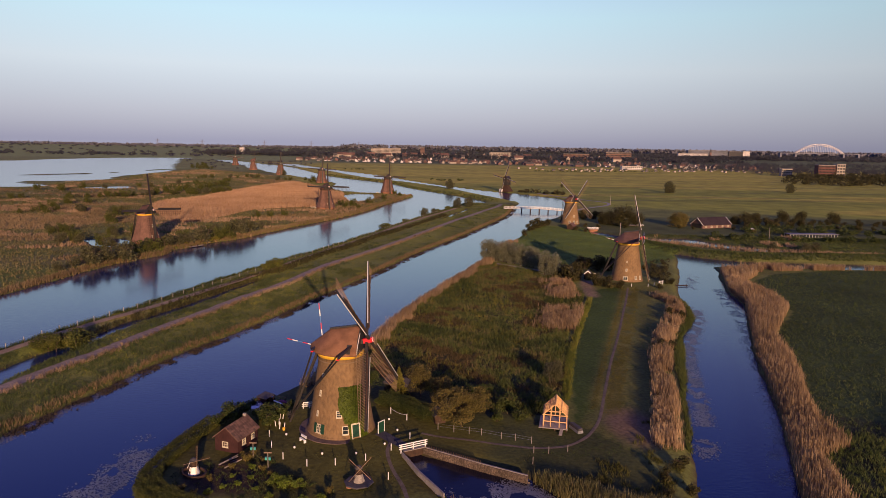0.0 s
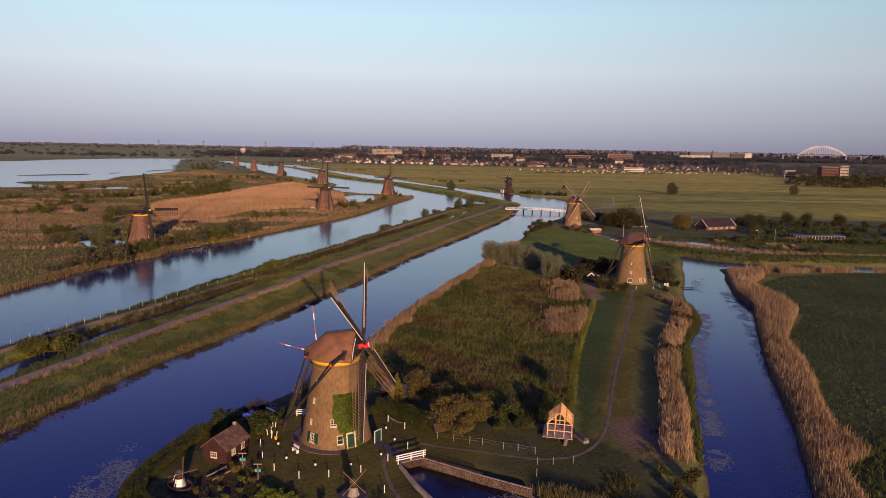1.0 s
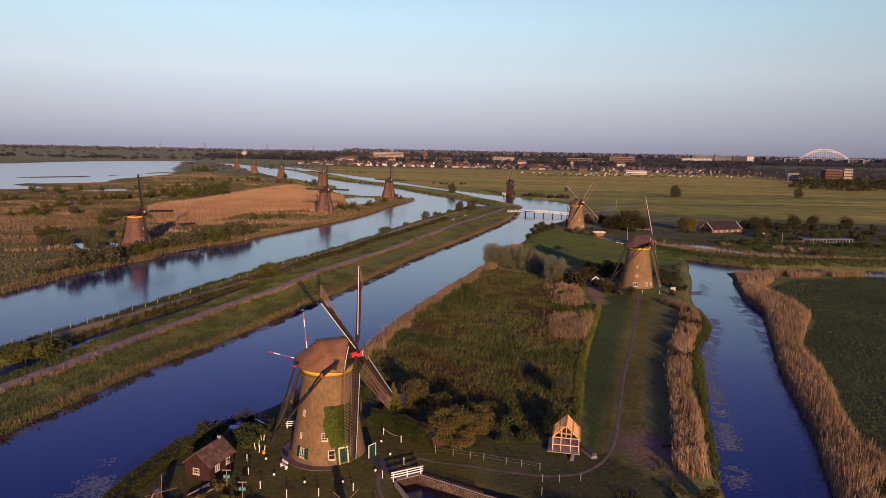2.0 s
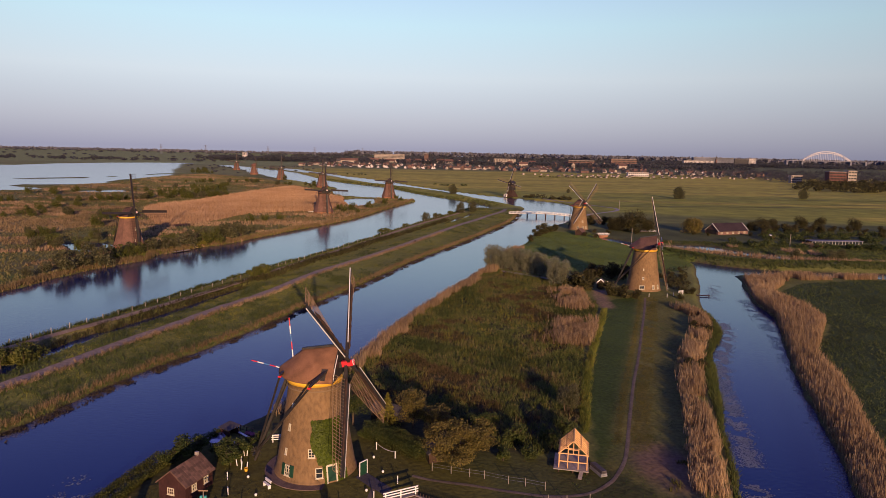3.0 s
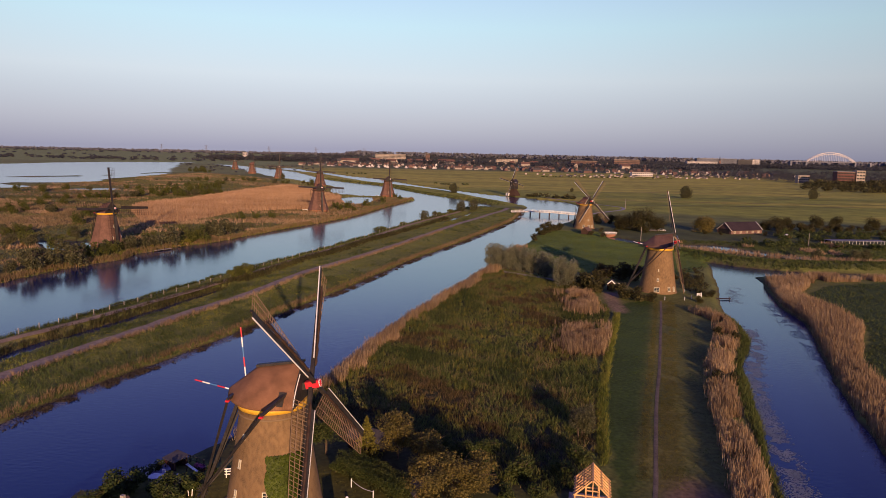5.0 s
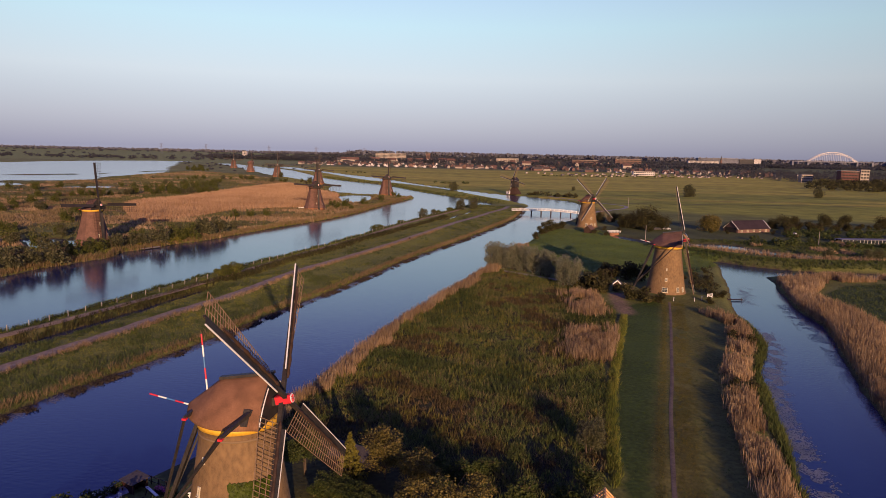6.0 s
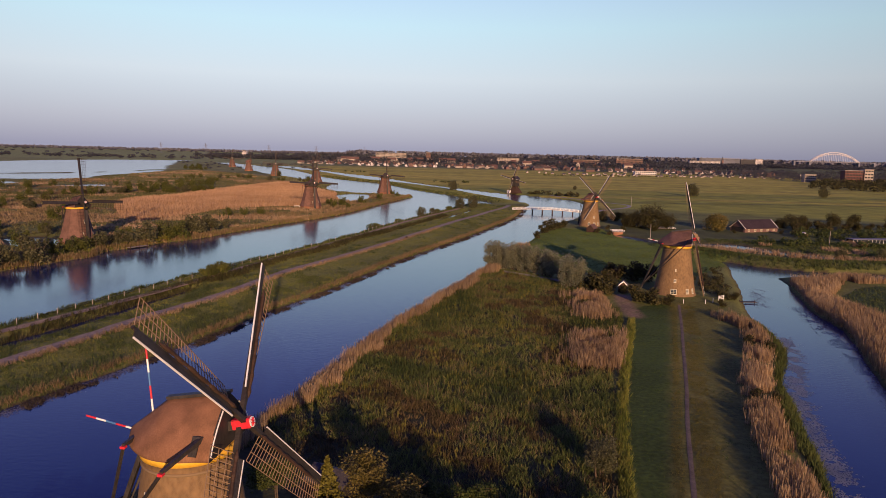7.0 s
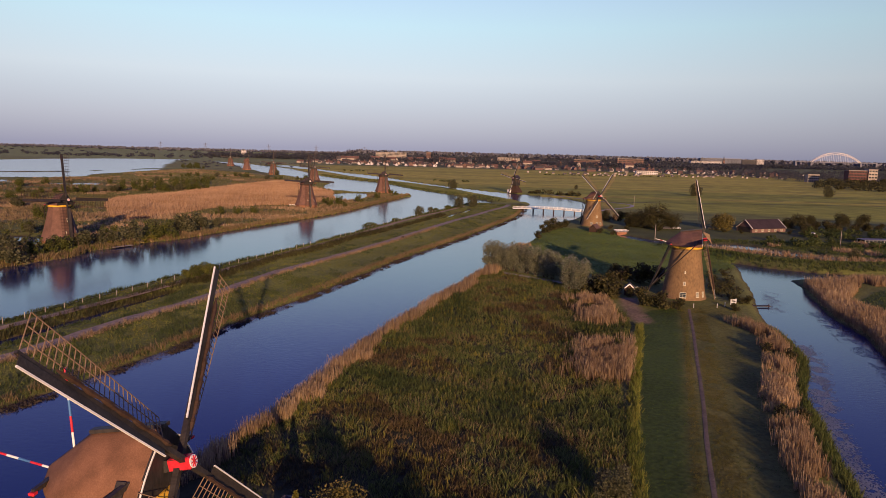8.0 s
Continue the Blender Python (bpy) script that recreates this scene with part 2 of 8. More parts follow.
# blue-grey distance haze is mixed into both of these woods' colours
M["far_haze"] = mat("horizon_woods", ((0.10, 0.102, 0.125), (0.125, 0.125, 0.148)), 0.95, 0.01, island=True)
M["wood_hazed"] = mat("far_woods", ((0.058, 0.06, 0.067), (0.074, 0.076, 0.082), (0.094, 0.094, 0.094)), 0.9, 0.02, island=True, translucent=0.5, own=0.15)


def ground_mat():
    m = bpy.data.materials.new("ground_cover")
    m.use_nodes = True
    n, l = m.node_tree.nodes, m.node_tree.links
    b = n["Principled BSDF"]
    b.inputs["Roughness"].default_value = 0.95
    b.inputs["Specular IOR Level"].default_value = 0.15
    at = n.new("ShaderNodeAttribute")
    at.attribute_name = "cover"
    geo = n.new("ShaderNodeNewGeometry")
    fine = n.new("ShaderNodeTexNoise")
    fine.inputs["Scale"].default_value, fine.inputs["Detail"].default_value = 1.6, 6
    l.new(geo.outputs["Position"], fine.inputs["Vector"])
    wide = n.new("ShaderNodeTexNoise")
    wide.inputs["Scale"].default_value, wide.inputs["Detail"].default_value = 0.06, 5
    l.new(geo.outputs["Position"], wide.inputs["Vector"])
    add = n.new("ShaderNodeMath")
    add.operation = "ADD"
    l.new(fine.outputs["Fac"], add.inputs[0])
    l.new(wide.outputs["Fac"], add.inputs[1])
    mr = n.new("ShaderNodeMapRange")
    mr.inputs["From Min"].default_value, mr.inputs["From Max"].default_value = 0.7, 1.3
    mr.inputs["To Min"].default_value, mr.inputs["To Max"].default_value = 0.6, 1.4
    l.new(add.outputs["Value"], mr.inputs["Value"])
    mul = n.new("ShaderNodeVectorMath")
    mul.operation = "SCALE"
    l.new(at.outputs["Color"], mul.inputs[0])
    l.new(mr.outputs["Result"], mul.inputs["Scale"])
    l.new(mul.outputs["Vector"], b.inputs["Base Color"])
    bp = n.new("ShaderNodeBump")
    bp.inputs["Strength"].default_value, bp.inputs["Distance"].default_value = 0.7, 0.12
    l.new(fine.outputs["Fac"], bp.inputs["Height"])
    l.new(bp.outputs["Normal"], b.inputs["Normal"])
    return m


def water_mat(name, depth, ior=1.36):
    m = bpy.data.materials.new(name)
    m.use_nodes = True
    n, l = m.node_tree.nodes, m.node_tree.links
    b = n["Principled BSDF"]
    b.inputs["Base Color"].default_value = (*depth, 1)
    b.inputs["Specular Tint"].default_value = (0.80, 0.86, 1.0, 1)
    b.inputs["Roughness"].default_value = 0.13
    b.inputs["IOR"].default_value = ior
    geo = n.new("ShaderNodeNewGeometry")
    mp = n.new("ShaderNodeMapping")
    mp.inputs["Rotation"].default_value = (0, 0, radians(25))
    mp.inputs["Scale"].default_value = (0.5, 1.0, 1.0)
    l.new(geo.outputs["Position"], mp.inputs["Vector"])
    rip = n.new("ShaderNodeTexNoise")
    rip.inputs["Scale"].default_value, rip.inputs["Detail"].default_value = 1.7, 5
    l.new(mp.outputs["Vector"], rip.inputs["Vector"])
    calm = n.new("ShaderNodeTexNoise")
    calm.inputs["Scale"].default_value, calm.inputs["Detail"].default_value = 0.025, 3
    l.new(geo.outputs["Position"], calm.inputs["Vector"])
    mr = n.new("ShaderNodeMapRange")
    mr.inputs["From Min"].default_value, mr.inputs["From Max"].default_value = 0.35, 0.65
    mr.inputs["To Min"].default_value, mr.inputs["To Max"].default_value = 0.14, 0.5
    l.new(calm.outputs["Fac"], mr.inputs["Value"])
    bp = n.new("ShaderNodeBump")
    bp.inputs["Distance"].default_value = 0.045
    l.new(mr.outputs["Result"], bp.inputs["Strength"])
    l.new(rip.outputs["Fac"], bp.inputs["Height"])
    l.new(bp.outputs["Normal"], b.inputs["Normal"])
    return m


M["ground"], M["water"] = ground_mat(), water_mat("canal_water", (0.005, 0.018, 0.08), 1.44)
# darker water with a lower index than the canal's
M["inlet_water"] = water_mat("inlet_water", (0.005, 0.006, 0.016), 1.3)

# ---- mesh tools ----


def mesh_np(name, V, F, material, smooth=False):
    """A mesh from vertex and face arrays."""
    V, F = np.asarray(V, np.float32), np.asarray(F, np.int32)
    me = bpy.data.meshes.new(name)
    k = F.shape[1]
    me.vertices.add(len(V))
    me.vertices.foreach_set("co", V.ravel())
    me.loops.add(F.size)
    me.loops.foreach_set("vertex_index", F.ravel())
    me.polygons.add(len(F))
    me.polygons.foreach_set("loop_start", np.arange(0, F.size, k, dtype=np.int32))
    if smooth:
        me.polygons.foreach_set("use_smooth", np.ones(len(F), bool))
    me.update(calc_edges=True)
    me.materials.append(material)
    return me


def part(name, bm, material, parent=None, label="", smooth=False):
    me = bpy.data.meshes.new(name)
    bm.to_mesh(me)
    bm.free()
    me.materials.append(material)
    if smooth:
        for p in me.polygons:
            p.use_smooth = True
    ob = new(name, me)
    if parent:
        ob.parent = parent
    if label:
        ob["label"] = label
    return ob


def shared(name, me, parent, m=None):
    """One more object on a mesh that others use too."""
    ob = new(name, me)
    ob.parent = parent
    if m is not None:
        ob.matrix_basis = m
    return ob


def thing(name, m, label, category, group="", kind=""):
    ob = new(name)
    ob.matrix_basis = m
    return tagged(ob, label, category, group, kind)


def box(bm, x0, y0, z0, x1, y1, z1, bevel=0.0):
    r = bmesh.ops.create_cube(bm, size=1)
    vs = r["verts"]
    bmesh.ops.scale(bm, vec=(x1 - x0, y1 - y0, z1 - z0), verts=vs)
    bmesh.ops.translate(bm, vec=((x0 + x1) / 2, (y0 + y1) / 2, (z0 + z1) / 2), verts=vs)
    if bevel:
        es = list({e for v in vs for e in v.link_edges})
        bmesh.ops.bevel(bm, geom=es, offset=bevel, segments=1, affect="EDGES")
    return bm


def beam(bm, a, b, w, h=None, w2=None, h2=None):
    """A squared beam from a to b, which may taper."""
    a, b = Vector(a), Vector(b)
    h = w if h is None else h
    w2 = w if w2 is None else w2
    h2 = h if h2 is None else h2
    d = (b - a).normalized()
    up = Vector((0, 0, 1)) if abs(d.z) < 0.95 else Vector((0, 1, 0))
    s = d.cross(up).normalized()
    u = s.cross(d)
    ring = []
    for p, ww, hh in ((a, w, h), (b, w2, h2)):
        ring.append([bm.verts.new(p + s * i * ww / 2 + u * j * hh / 2) for i, j in ((-1, -1), (1, -1), (1, 1), (-1, 1))])
    for k in range(4):
        bm.faces.new((ring[0][k], ring[0][(k + 1) % 4], ring[1][(k + 1) % 4], ring[1][k]))
    bm.faces.new(ring[0][::-1])
    bm.faces.new(ring[1])
    return bm


def rod(bm, a, b, r, r2=None, n=8):
    """A round pole from a to b."""
    a, b = Vector(a), Vector(b)
    r2 = r if r2 is None else r2
    d = (b - a).normalized()
    s = d.cross(Vector((0, 0, 1)) if abs(d.z) < 0.95 else Vector((0, 1, 0))).normalized()
    u = s.cross(d)
    rings = [[bm.verts.new(p + (s * math.cos(t) + u * math.sin(t)) * q) for t in np.linspace(0, 2 * math.pi, n, endpoint=False)]
             for p, q in ((a, r), (b, r2))]
    for k in range(n):
        bm.faces.new((rings[0][k], rings[0][(k + 1) % n], rings[1][(k + 1) % n], rings[1][k]))
    bm.faces.new(rings[0][::-1])
    bm.faces.new(rings[1])
    return bm


def lathe(bm, profile, n=48, phase=0.0, uv=False):
    """Turns (radius, height) pairs round the z axis."""
    rings = [[bm.verts.new((r * math.cos(t), r * math.sin(t), z)) for t in np.linspace(0, 2 * math.pi, n, endpoint=False) + phase] for r, z in profile]
    layer = bm.loops.layers.uv.new("UVMap") if uv else None
    rmax = max(r for r, _ in profile)
    for i in range(len(rings) - 1):
        for k in range(n):
            f = bm.faces.new((rings[i][k], rings[i][(k + 1) % n], rings[i + 1][(k + 1) % n], rings[i + 1][k]))
            if uv:
                for lp, (kk, ii) in zip(f.loops, ((k, i), (k + 1, i), (k + 1, i + 1), (k, i + 1))):
                    lp[layer].uv = (kk / n * 2 * math.pi * rmax, profile[ii][1])
    if profile[-1][0] > 0.02:
        bm.faces.new(rings[-1])
    return bm


def spline(pts, sub=4, closed=False):
    """A smooth line through the points."""
    P = np.asarray(pts, float)
    n = len(P)
    out = []
    for i in range(n if closed else n - 1):
        if closed:
            a, b, c, d = P[i - 1], P[i], P[(i + 1) % n], P[(i + 2) % n]
        else:
            a, b, c, d = P[max(i - 1, 0)], P[i], P[i + 1], P[min(i + 2, n - 1)]
        for t in np.arange(sub) / sub:
            out.append(0.5 * (2 * b + (c - a) * t + (2 * a - 5 * b + 4 * c - d) * t * t + (3 * b - a - 3 * c + d) * t**3))
    if not closed:
        out.append(P[-1])
    return np.array(out)


def seg_dist(Q, poly, closed=True):
    """Distance of many points from a line."""
    A = np.asarray(poly, np.float32)
    B = np.roll(A, -1, 0) if closed else A[1:]
    A = A if closed else A[:-1]
    best = np.full(len(Q), 1e9, np.float32)
    for a, b in zip(A, B):
        d = b - a
        t = np.clip(((Q - a) @ d) / max(float(d @ d), 1e-9), 0, 1)
        e = Q - a - t[:, None] * d
        np.minimum(best, (e * e).sum(1), out=best)
    return np.sqrt(best)


def inside(Q, poly):
    A = np.asarray(poly, np.float32)
    B = np.roll(A, -1, 0)
    odd = np.zeros(len(Q), bool)
    x, y = Q[:, 0], Q[:, 1]
    for (ax, ay), (bx, by) in zip(A, B):
        if ay != by:
            odd ^= ((ay > y) != (by > y)) & (x < (bx - ax) * (y - ay) / (by - ay) + ax)
    return odd


def wobble(Q, wave, seed):
    """Smooth wandering between about -1 and 1: random heights on a turned lattice, in three octaves."""
    Q = np.asarray(Q, np.float64)
    out = np.zeros(len(Q))
    for k in range(3):
        t, step = seed * 1.7 + k * 2.1, wave * 0.6 / 2 ** k
        u = (Q[:, 0] * math.cos(t) + Q[:, 1] * math.sin(t)) / step + seed * 13.7
        v = (Q[:, 1] * math.cos(t) - Q[:, 0] * math.sin(t)) / step + seed * 7.3
        i, j = np.floor(u).astype(np.int64), np.floor(v).astype(np.int64)
        fu, fv = u - i, v - j
        fu, fv = fu * fu * (3 - 2 * fu), fv * fv * (3 - 2 * fv)

        def at(a, b):
            h = (a * 374761393 + b * 668265263 + (seed * 31 + k) * 1274126177) & 0xFFFFFFFF
            h = ((h ^ (h >> 13)) * 1274126177) & 0xFFFFFFFF
            return ((h ^ (h >> 16)) & 0xFFFF) / 32767.5 - 1

        out += ((at(i, j) * (1 - fu) + at(i + 1, j) * fu) * (1 - fv) + (at(i, j + 1) * (1 - fu) + at(i + 1, j + 1) * fu) * fv) * 0.55 ** k
    return np.clip(out * 0.95, -1, 1).astype(np.float32)


def smooth01(a, lo, hi):
    t = np.clip((a - lo) / (hi - lo), 0, 1)
    return t * t * (3 - 2 * t)

# ---- plan of the waters ----
NORTH = 1.165    # metres to one unit of the plan's northings; eastings and heights are in metres
# shore lines, from south to north
DIKE_EAST = [(-62, -90), (-56, -30), (-51.9, -4), (-47.1, 11.6), (-41.3, 30.1), (-34.2, 45.5), (-26.3, 64.4), (-19.5, 84), (-8.9, 110),
             (6, 153), (22.3, 191.5), (40, 236), (57.5, 284.6), (66, 318), (72, 350), (80, 385)]
MILL_BANK = [(118, 425), (120, 385), (112, 345), (101, 312), (90, 285), (76, 265), (65, 238), (57, 206), (47.5, 184), (37, 160), (33.5, 143),
             (22.3, 112), (12.9, 88), (4.2, 63), (0.8, 50), (-4, 34), (-10, 20), (-16.5, 10), (-20.5, 4), (-22.5, -3), (-24, -10), (-24, -17), (-19, -23), (-10, -30), (2, -50), (10, -90)]
FAR_DIKE_EAST = [(65, 415), (51, 456), (29, 520), (8, 547), (-28, 606), (-63, 658), (-117, 765), (-178, 891), (-293, 1073)]
FAR_SHORE = [(-302, 1146), (-192, 957), (-129, 837), (-73, 752), (-18, 634), (13, 575), (40, 531), (61, 496), (84, 474)]
WEST_BANK = [(-122, -90), (-117, 30), (-110.5, 82), (-107.2, 102), (-105.6, 112), (-102.9, 124.5), (-97.8, 134.5), (-92.8, 145.5), (-94.8, 154.2), (-90.8, 160.2), (-84.6, 174.5), (-77, 185), (-70.8, 202), (-62.4, 224), (-52, 248),
             (-42.5, 271), (-33.6, 301), (-24.4, 347), (-15.3, 386), (-6.5, 428), (-38, 447), (-80, 470), (-96, 535), (-100, 575), (-146, 648), (-180, 708), (-232, 785), (-256, 838), (-300, 905), (-336, 990), (-420, 1150)]
FAR_DIKE_WEST = [(-523, 1341), (-303, 1045), (-227, 921), (-149, 740), (-102, 663), (-51, 602), (-12, 513), (23, 450), (45, 408), (54, 382)]
DIKE_WEST = [(40, 371), (30, 348), (19, 317), (5.4, 279), (-8, 240), (-18.4, 207), (-27, 182), (-34.2, 161.5), (-46.3, 131.8), (-55, 107.3), (-61.4, 87), (-66, 70.6), (-71.2, 51.2), (-76.4, 38), (-84, 5), (-98, -90)]
LAKE = [(-1900, 330), (-800, 380), (-500, 420), (-377, 447), (-356, 478), (-420, 520), (-352, 557), (-379, 634), (-365, 736), (-395, 824), (-445, 940),
        (-550, 1200), (-600, 1330), (-600, 1390), (-690, 1372), (-760, 1280), (-800, 1140), (-830, 1040), (-1300, 900), (-1900, 900)]
EAST_CANAL = [(30, -90), (46, -32), (50.5, -16), (55, -2), (61, 14), (67, 29), (75, 50), (85.5, 68), (91.5, 94), (98, 109), (107, 132), (115, 153),
              (118, 163), (132, 151), (180, 144), (420, 148), (420, 141), (180, 134), (128, 138), (120, 127.5), (108.5, 97.5), (105.5, 81), (94.6, 57), (85.5, 37), (79.5, 21), (74, 8), (69.8, -2), (66.4, -9.5), (63.5, -17), (54, -50), (44, -90)]
INLET = [(11.2, -6.4), (12.9, -5.9), (27.9, -12.3), (33, -17.5), (37, -26), (38, -90), (22, -90), (16, -30), (16.8, -17.6)]
BACK_DITCH = [(96.5, 224), (100, 226), (111, 211), (126, 206), (143, 204), (150, 192), (165, 180), (230, 168), (420, 172), (420, 166), (230, 162), (160, 173.5), (143, 185), (125, 198), (108, 203), (100, 212)]
DIKE_DITCH = [(-66, -10), (-66, 10), (-65, 25), (-63.4, 36), (-62.2, 43), (-59.8, 54.5), (-57, 59.5), (-51.9, 72.5), (-46.6, 91.3), (-43.2, 102), (-44.6, 102.5), (-48.5, 91.8), (-54.4, 73), (-59.7, 60.3), (-62.8, 55), (-65.6, 43), (-68, 36), (-70.5, 25), (-72, 10), (-74, -10)]
DIKE_POOL = [(16, 271), (21.6, 284.5), (24, 295), (32, 315), (34.5, 326), (36, 325), (33.8, 314), (26, 293.5), (23.2, 284), (18, 271)]
MARSH_POND = [(-315, 468), (-296, 480), (-285, 484), (-273, 455), (-300, 447)]
MILL_POND = [(-146, 176), (-139.5, 180), (-134.4, 181.5), (-124.6, 177), (-117.5, 168), (-118.5, 161.5), (-123.3, 158), (-129, 159.5), (-134, 164), (-139, 170)]
CREEK = [(-68, 428), (-44, 440), (-38, 382), (-54, 372)]

WATERS = [spline(DIKE_EAST + FAR_DIKE_EAST + FAR_SHORE + MILL_BANK, 3, True), spline(WEST_BANK + FAR_DIKE_WEST + DIKE_WEST, 3, True),
          spline(LAKE, 3, True), spline(EAST_CANAL, 3, True), spline(BACK_DITCH, 3, True), spline(DIKE_DITCH, 3, True),
          spline(DIKE_POOL, 3, True), spline(MARSH_POND, 3, True), spline(MILL_POND, 3, True), spline(CREEK, 2, True), np.array(INLET)]
LAKE_ISLES = [((-470, 700), 60, 5), ((-520, 820), 70, 6), ((-600, 900), 80, 7), ((-640, 640), 90, 6), ((-470, 960), 60, 7)]
LAKE_BUND = spline([(-900, 560), (-600, 590), (-470, 640), (-420, 720), (-400, 850), (-395, 925)], 4)

DIKE_PATH = spline([(-74, -60), (-66, -20), (-61.8, 11.5), (-54.8, 32), (-50.3, 46.5), (-45.7, 58.5), (-40.6, 74.4), (-33.2, 93.5), (-24.6, 123.4), (-10.9, 155.3), (-2.2, 177.7), (8.4, 207), (21.5, 244), (33.5, 275), (45, 304), (57, 334), (62, 352)], 6)
DIKE_CREST = spline([(-89, -60), (-81, 5), (-75, 30), (-68.5, 48.9), (-63.7, 58.4), (-58.5, 70.5), (-52.6, 85.7), (-45.3, 105.5), (-36.5, 133), (-24, 169.8), (-15.9, 193.7), (-6.3, 227), (6.3, 265), (22.6, 307), (32, 335)], 4)
MILL_PATH = spline([(8.5, -1.0), (12.3, -0.9), (15.3, -1.6), (21.4, -2.8), (26.1, -4.0), (29.9, -4.7), (34.4, -4.3), (38.1, -2.0), (40.5, 1.1), (42.9, 5.8), (47, 17.3), (52.3, 31.9), (57.5, 45.2), (64.3, 63.5), (71, 81.5), (76.5, 97)], 8)
FIELD = [(2, 49), (6, 63), (14, 88), (23.6, 112), (33.5, 136.5), (40, 129.8), (50, 122), (55, 114), (58, 104), (60, 95), (59, 84), (49, 56), (43, 32), (38.5, 16), (33, 6), (25, 7), (14, 15), (4, 22), (-6, 27)]
LAWN_STRIP = [(38, 4), (41, 20), (46, 38), (54, 62), (63, 88), (70, 97), (90, 101), (80, 86), (69.5, 52), (60, 26), (53, 8), (48.5, -5), (36, -8), (28, -9), (29, -5)]
REED_BED = [(-186, 344), (-174, 377), (-165, 472), (-150, 565), (-125, 540), (-90, 470), (-66, 425), (-57, 376), (-68, 322), (-84, 314), (-106, 296), (-113, 257), (-124, 233), (-138, 244), (-174, 302)]
CROP = [(104, 58), (115, 72), (119, 86), (118, 104), (138, 122), (165, 130), (420, 133), (420, -90), (100, -60), (78, -12), (80, 6), (89, 26), (96.5, 48)]

# ---- the ground: one sheet with its banks, dikes and beds ----


def steps(lo, hi, fine_lo, fine_hi, s, grow, most):
    mid = list(np.arange(fine_lo, fine_hi, s))
    up, d = [mid[-1] + s], s
    while up[-1] < hi:
        d = min(d * grow, most if up[-1] < 1500 else 400)
        up.append(up[-1] + d)
    dn, d = [mid[0] - s], s
    while dn[-1] > lo:
        d = min(d * grow, most if dn[-1] > -1500 else 400)
        dn.append(dn[-1] - d)
    return np.array(dn[::-1] + mid + up)


GX = steps(-4900, 4900, -62, 126, 1.12, 1.04, 20.0)
GY = steps(-600, 4900, -40, 130, 1.05, 1.03, 20.0)
gx, gy = np.meshgrid(GX, GY)
Q = np.stack([gx.ravel(), gy.ravel()], 1).astype(np.float32)
WQ = Q + np.stack([wobble(Q, 9, 1), wobble(Q, 7, 2)], 1) * 0.35


def water_distance(P):
    """How far each point is from the water: below zero in it."""
    sd = np.full(len(P), 60, np.float32)
    for poly in WATERS:
        lo, hi = poly.min(0) - 60, poly.max(0) + 60
        near = np.where(((P > lo) & (P < hi)).all(1))[0]
        d = seg_dist(P[near], poly)
        d[inside(P[near], poly)] *= -1
        sd[near] = np.minimum(sd[near], d)
    return sd


SD = water_distance(WQ)
for (ix, iy), ll, ww in LAKE_ISLES:
    e = np.hypot((Q[:, 0] - ix) / ll, (Q[:, 1] - iy) / ww)
    SD = np.maximum(SD, (1 - e) * 4 - 1.5)
SD = np.maximum(SD, 3.5 - seg_dist(Q, LAKE_BUND, False))

for ix, iy in ((-114, 566), (-198, 712), (-274, 838), (-355, 995)):
    SD = np.maximum(SD, 11 - np.hypot(Q[:, 0] - ix, Q[:, 1] - iy))

land = 0.75 + 0.12 * wobble(Q, 40, 3) + 0.06 * wobble(Q, 6, 4)
crest = seg_dist(Q, DIKE_CREST, False)
land += 0.7 * (1 - smooth01(crest, 1.5, 4.5))
road = seg_dist(Q, DIKE_PATH, False)
land += 0.75 * (1 - smooth01(road, 2.0, 9.0))
far_dike = seg_dist(Q, spline([(62, 395), (37, 455), (8, 530), (-40, 605), (-85, 665), (-135, 755), (-205, 905)], 4), False)
land += 1.3 * (1 - smooth01(far_dike, 3, 12))
back_dike = seg_dist(Q, spline([(108, 190), (116, 178), (126, 163), (140, 155), (178, 154), (420, 158)], 4), False)
land += 1.6 * (1 - smooth01(back_dike, 1.5, 7))
for cx, cy, r in ((0.6, -0.3, 16), (79.5, 108, 14), (91.5, 247, 14)):
    land += 0.25 * (1 - smooth01(np.hypot(Q[:, 0] - cx, Q[:, 1] - cy), r * 0.6, r))
flat = smooth01(np.hypot(Q[:, 0], Q[:, 1]), 900, 1500)
land = land * (1 - flat) + 0.6 * flat
bank = smooth01(SD, -0.2, 2.2)
GZ = np.where(SD > 0, 0.02 + (land - 0.02) * bank, np.maximum(-1.6, SD * 0.55)).astype(np.float32)


def grid_read(values, P):
    """Reads a grid of values at points of the plan."""
    P = np.asarray(P, float).reshape(-1, 2)
    i = np.clip(np.searchsorted(GX, P[:, 0]) - 1, 0, len(GX) - 2)
    j = np.clip(np.searchsorted(GY, P[:, 1]) - 1, 0, len(GY) - 2)
    u, v = (P[:, 0] - GX[i]) / (GX[i + 1] - GX[i]), (P[:, 1] - GY[j]) / (GY[j + 1] - GY[j])
    A = values.reshape(len(GY), len(GX))
    return A[j, i] * (1 - u) * (1 - v) + A[j, i + 1] * u * (1 - v) + A[j + 1, i] * (1 - u) * v + A[j + 1, i + 1] * u * v


def gz(x, y):
    return float(grid_read(GZ, [(x, y)])[0])


# what covers the ground
cover = np.tile(np.array([0.155, 0.165, 0.04], np.float32), (len(Q), 1))


def lay(mask, col):
    k = np.asarray(mask, np.float32)[:, None]
    cover[:] = cover * (1 - k) + np.array(col, np.float32) * k


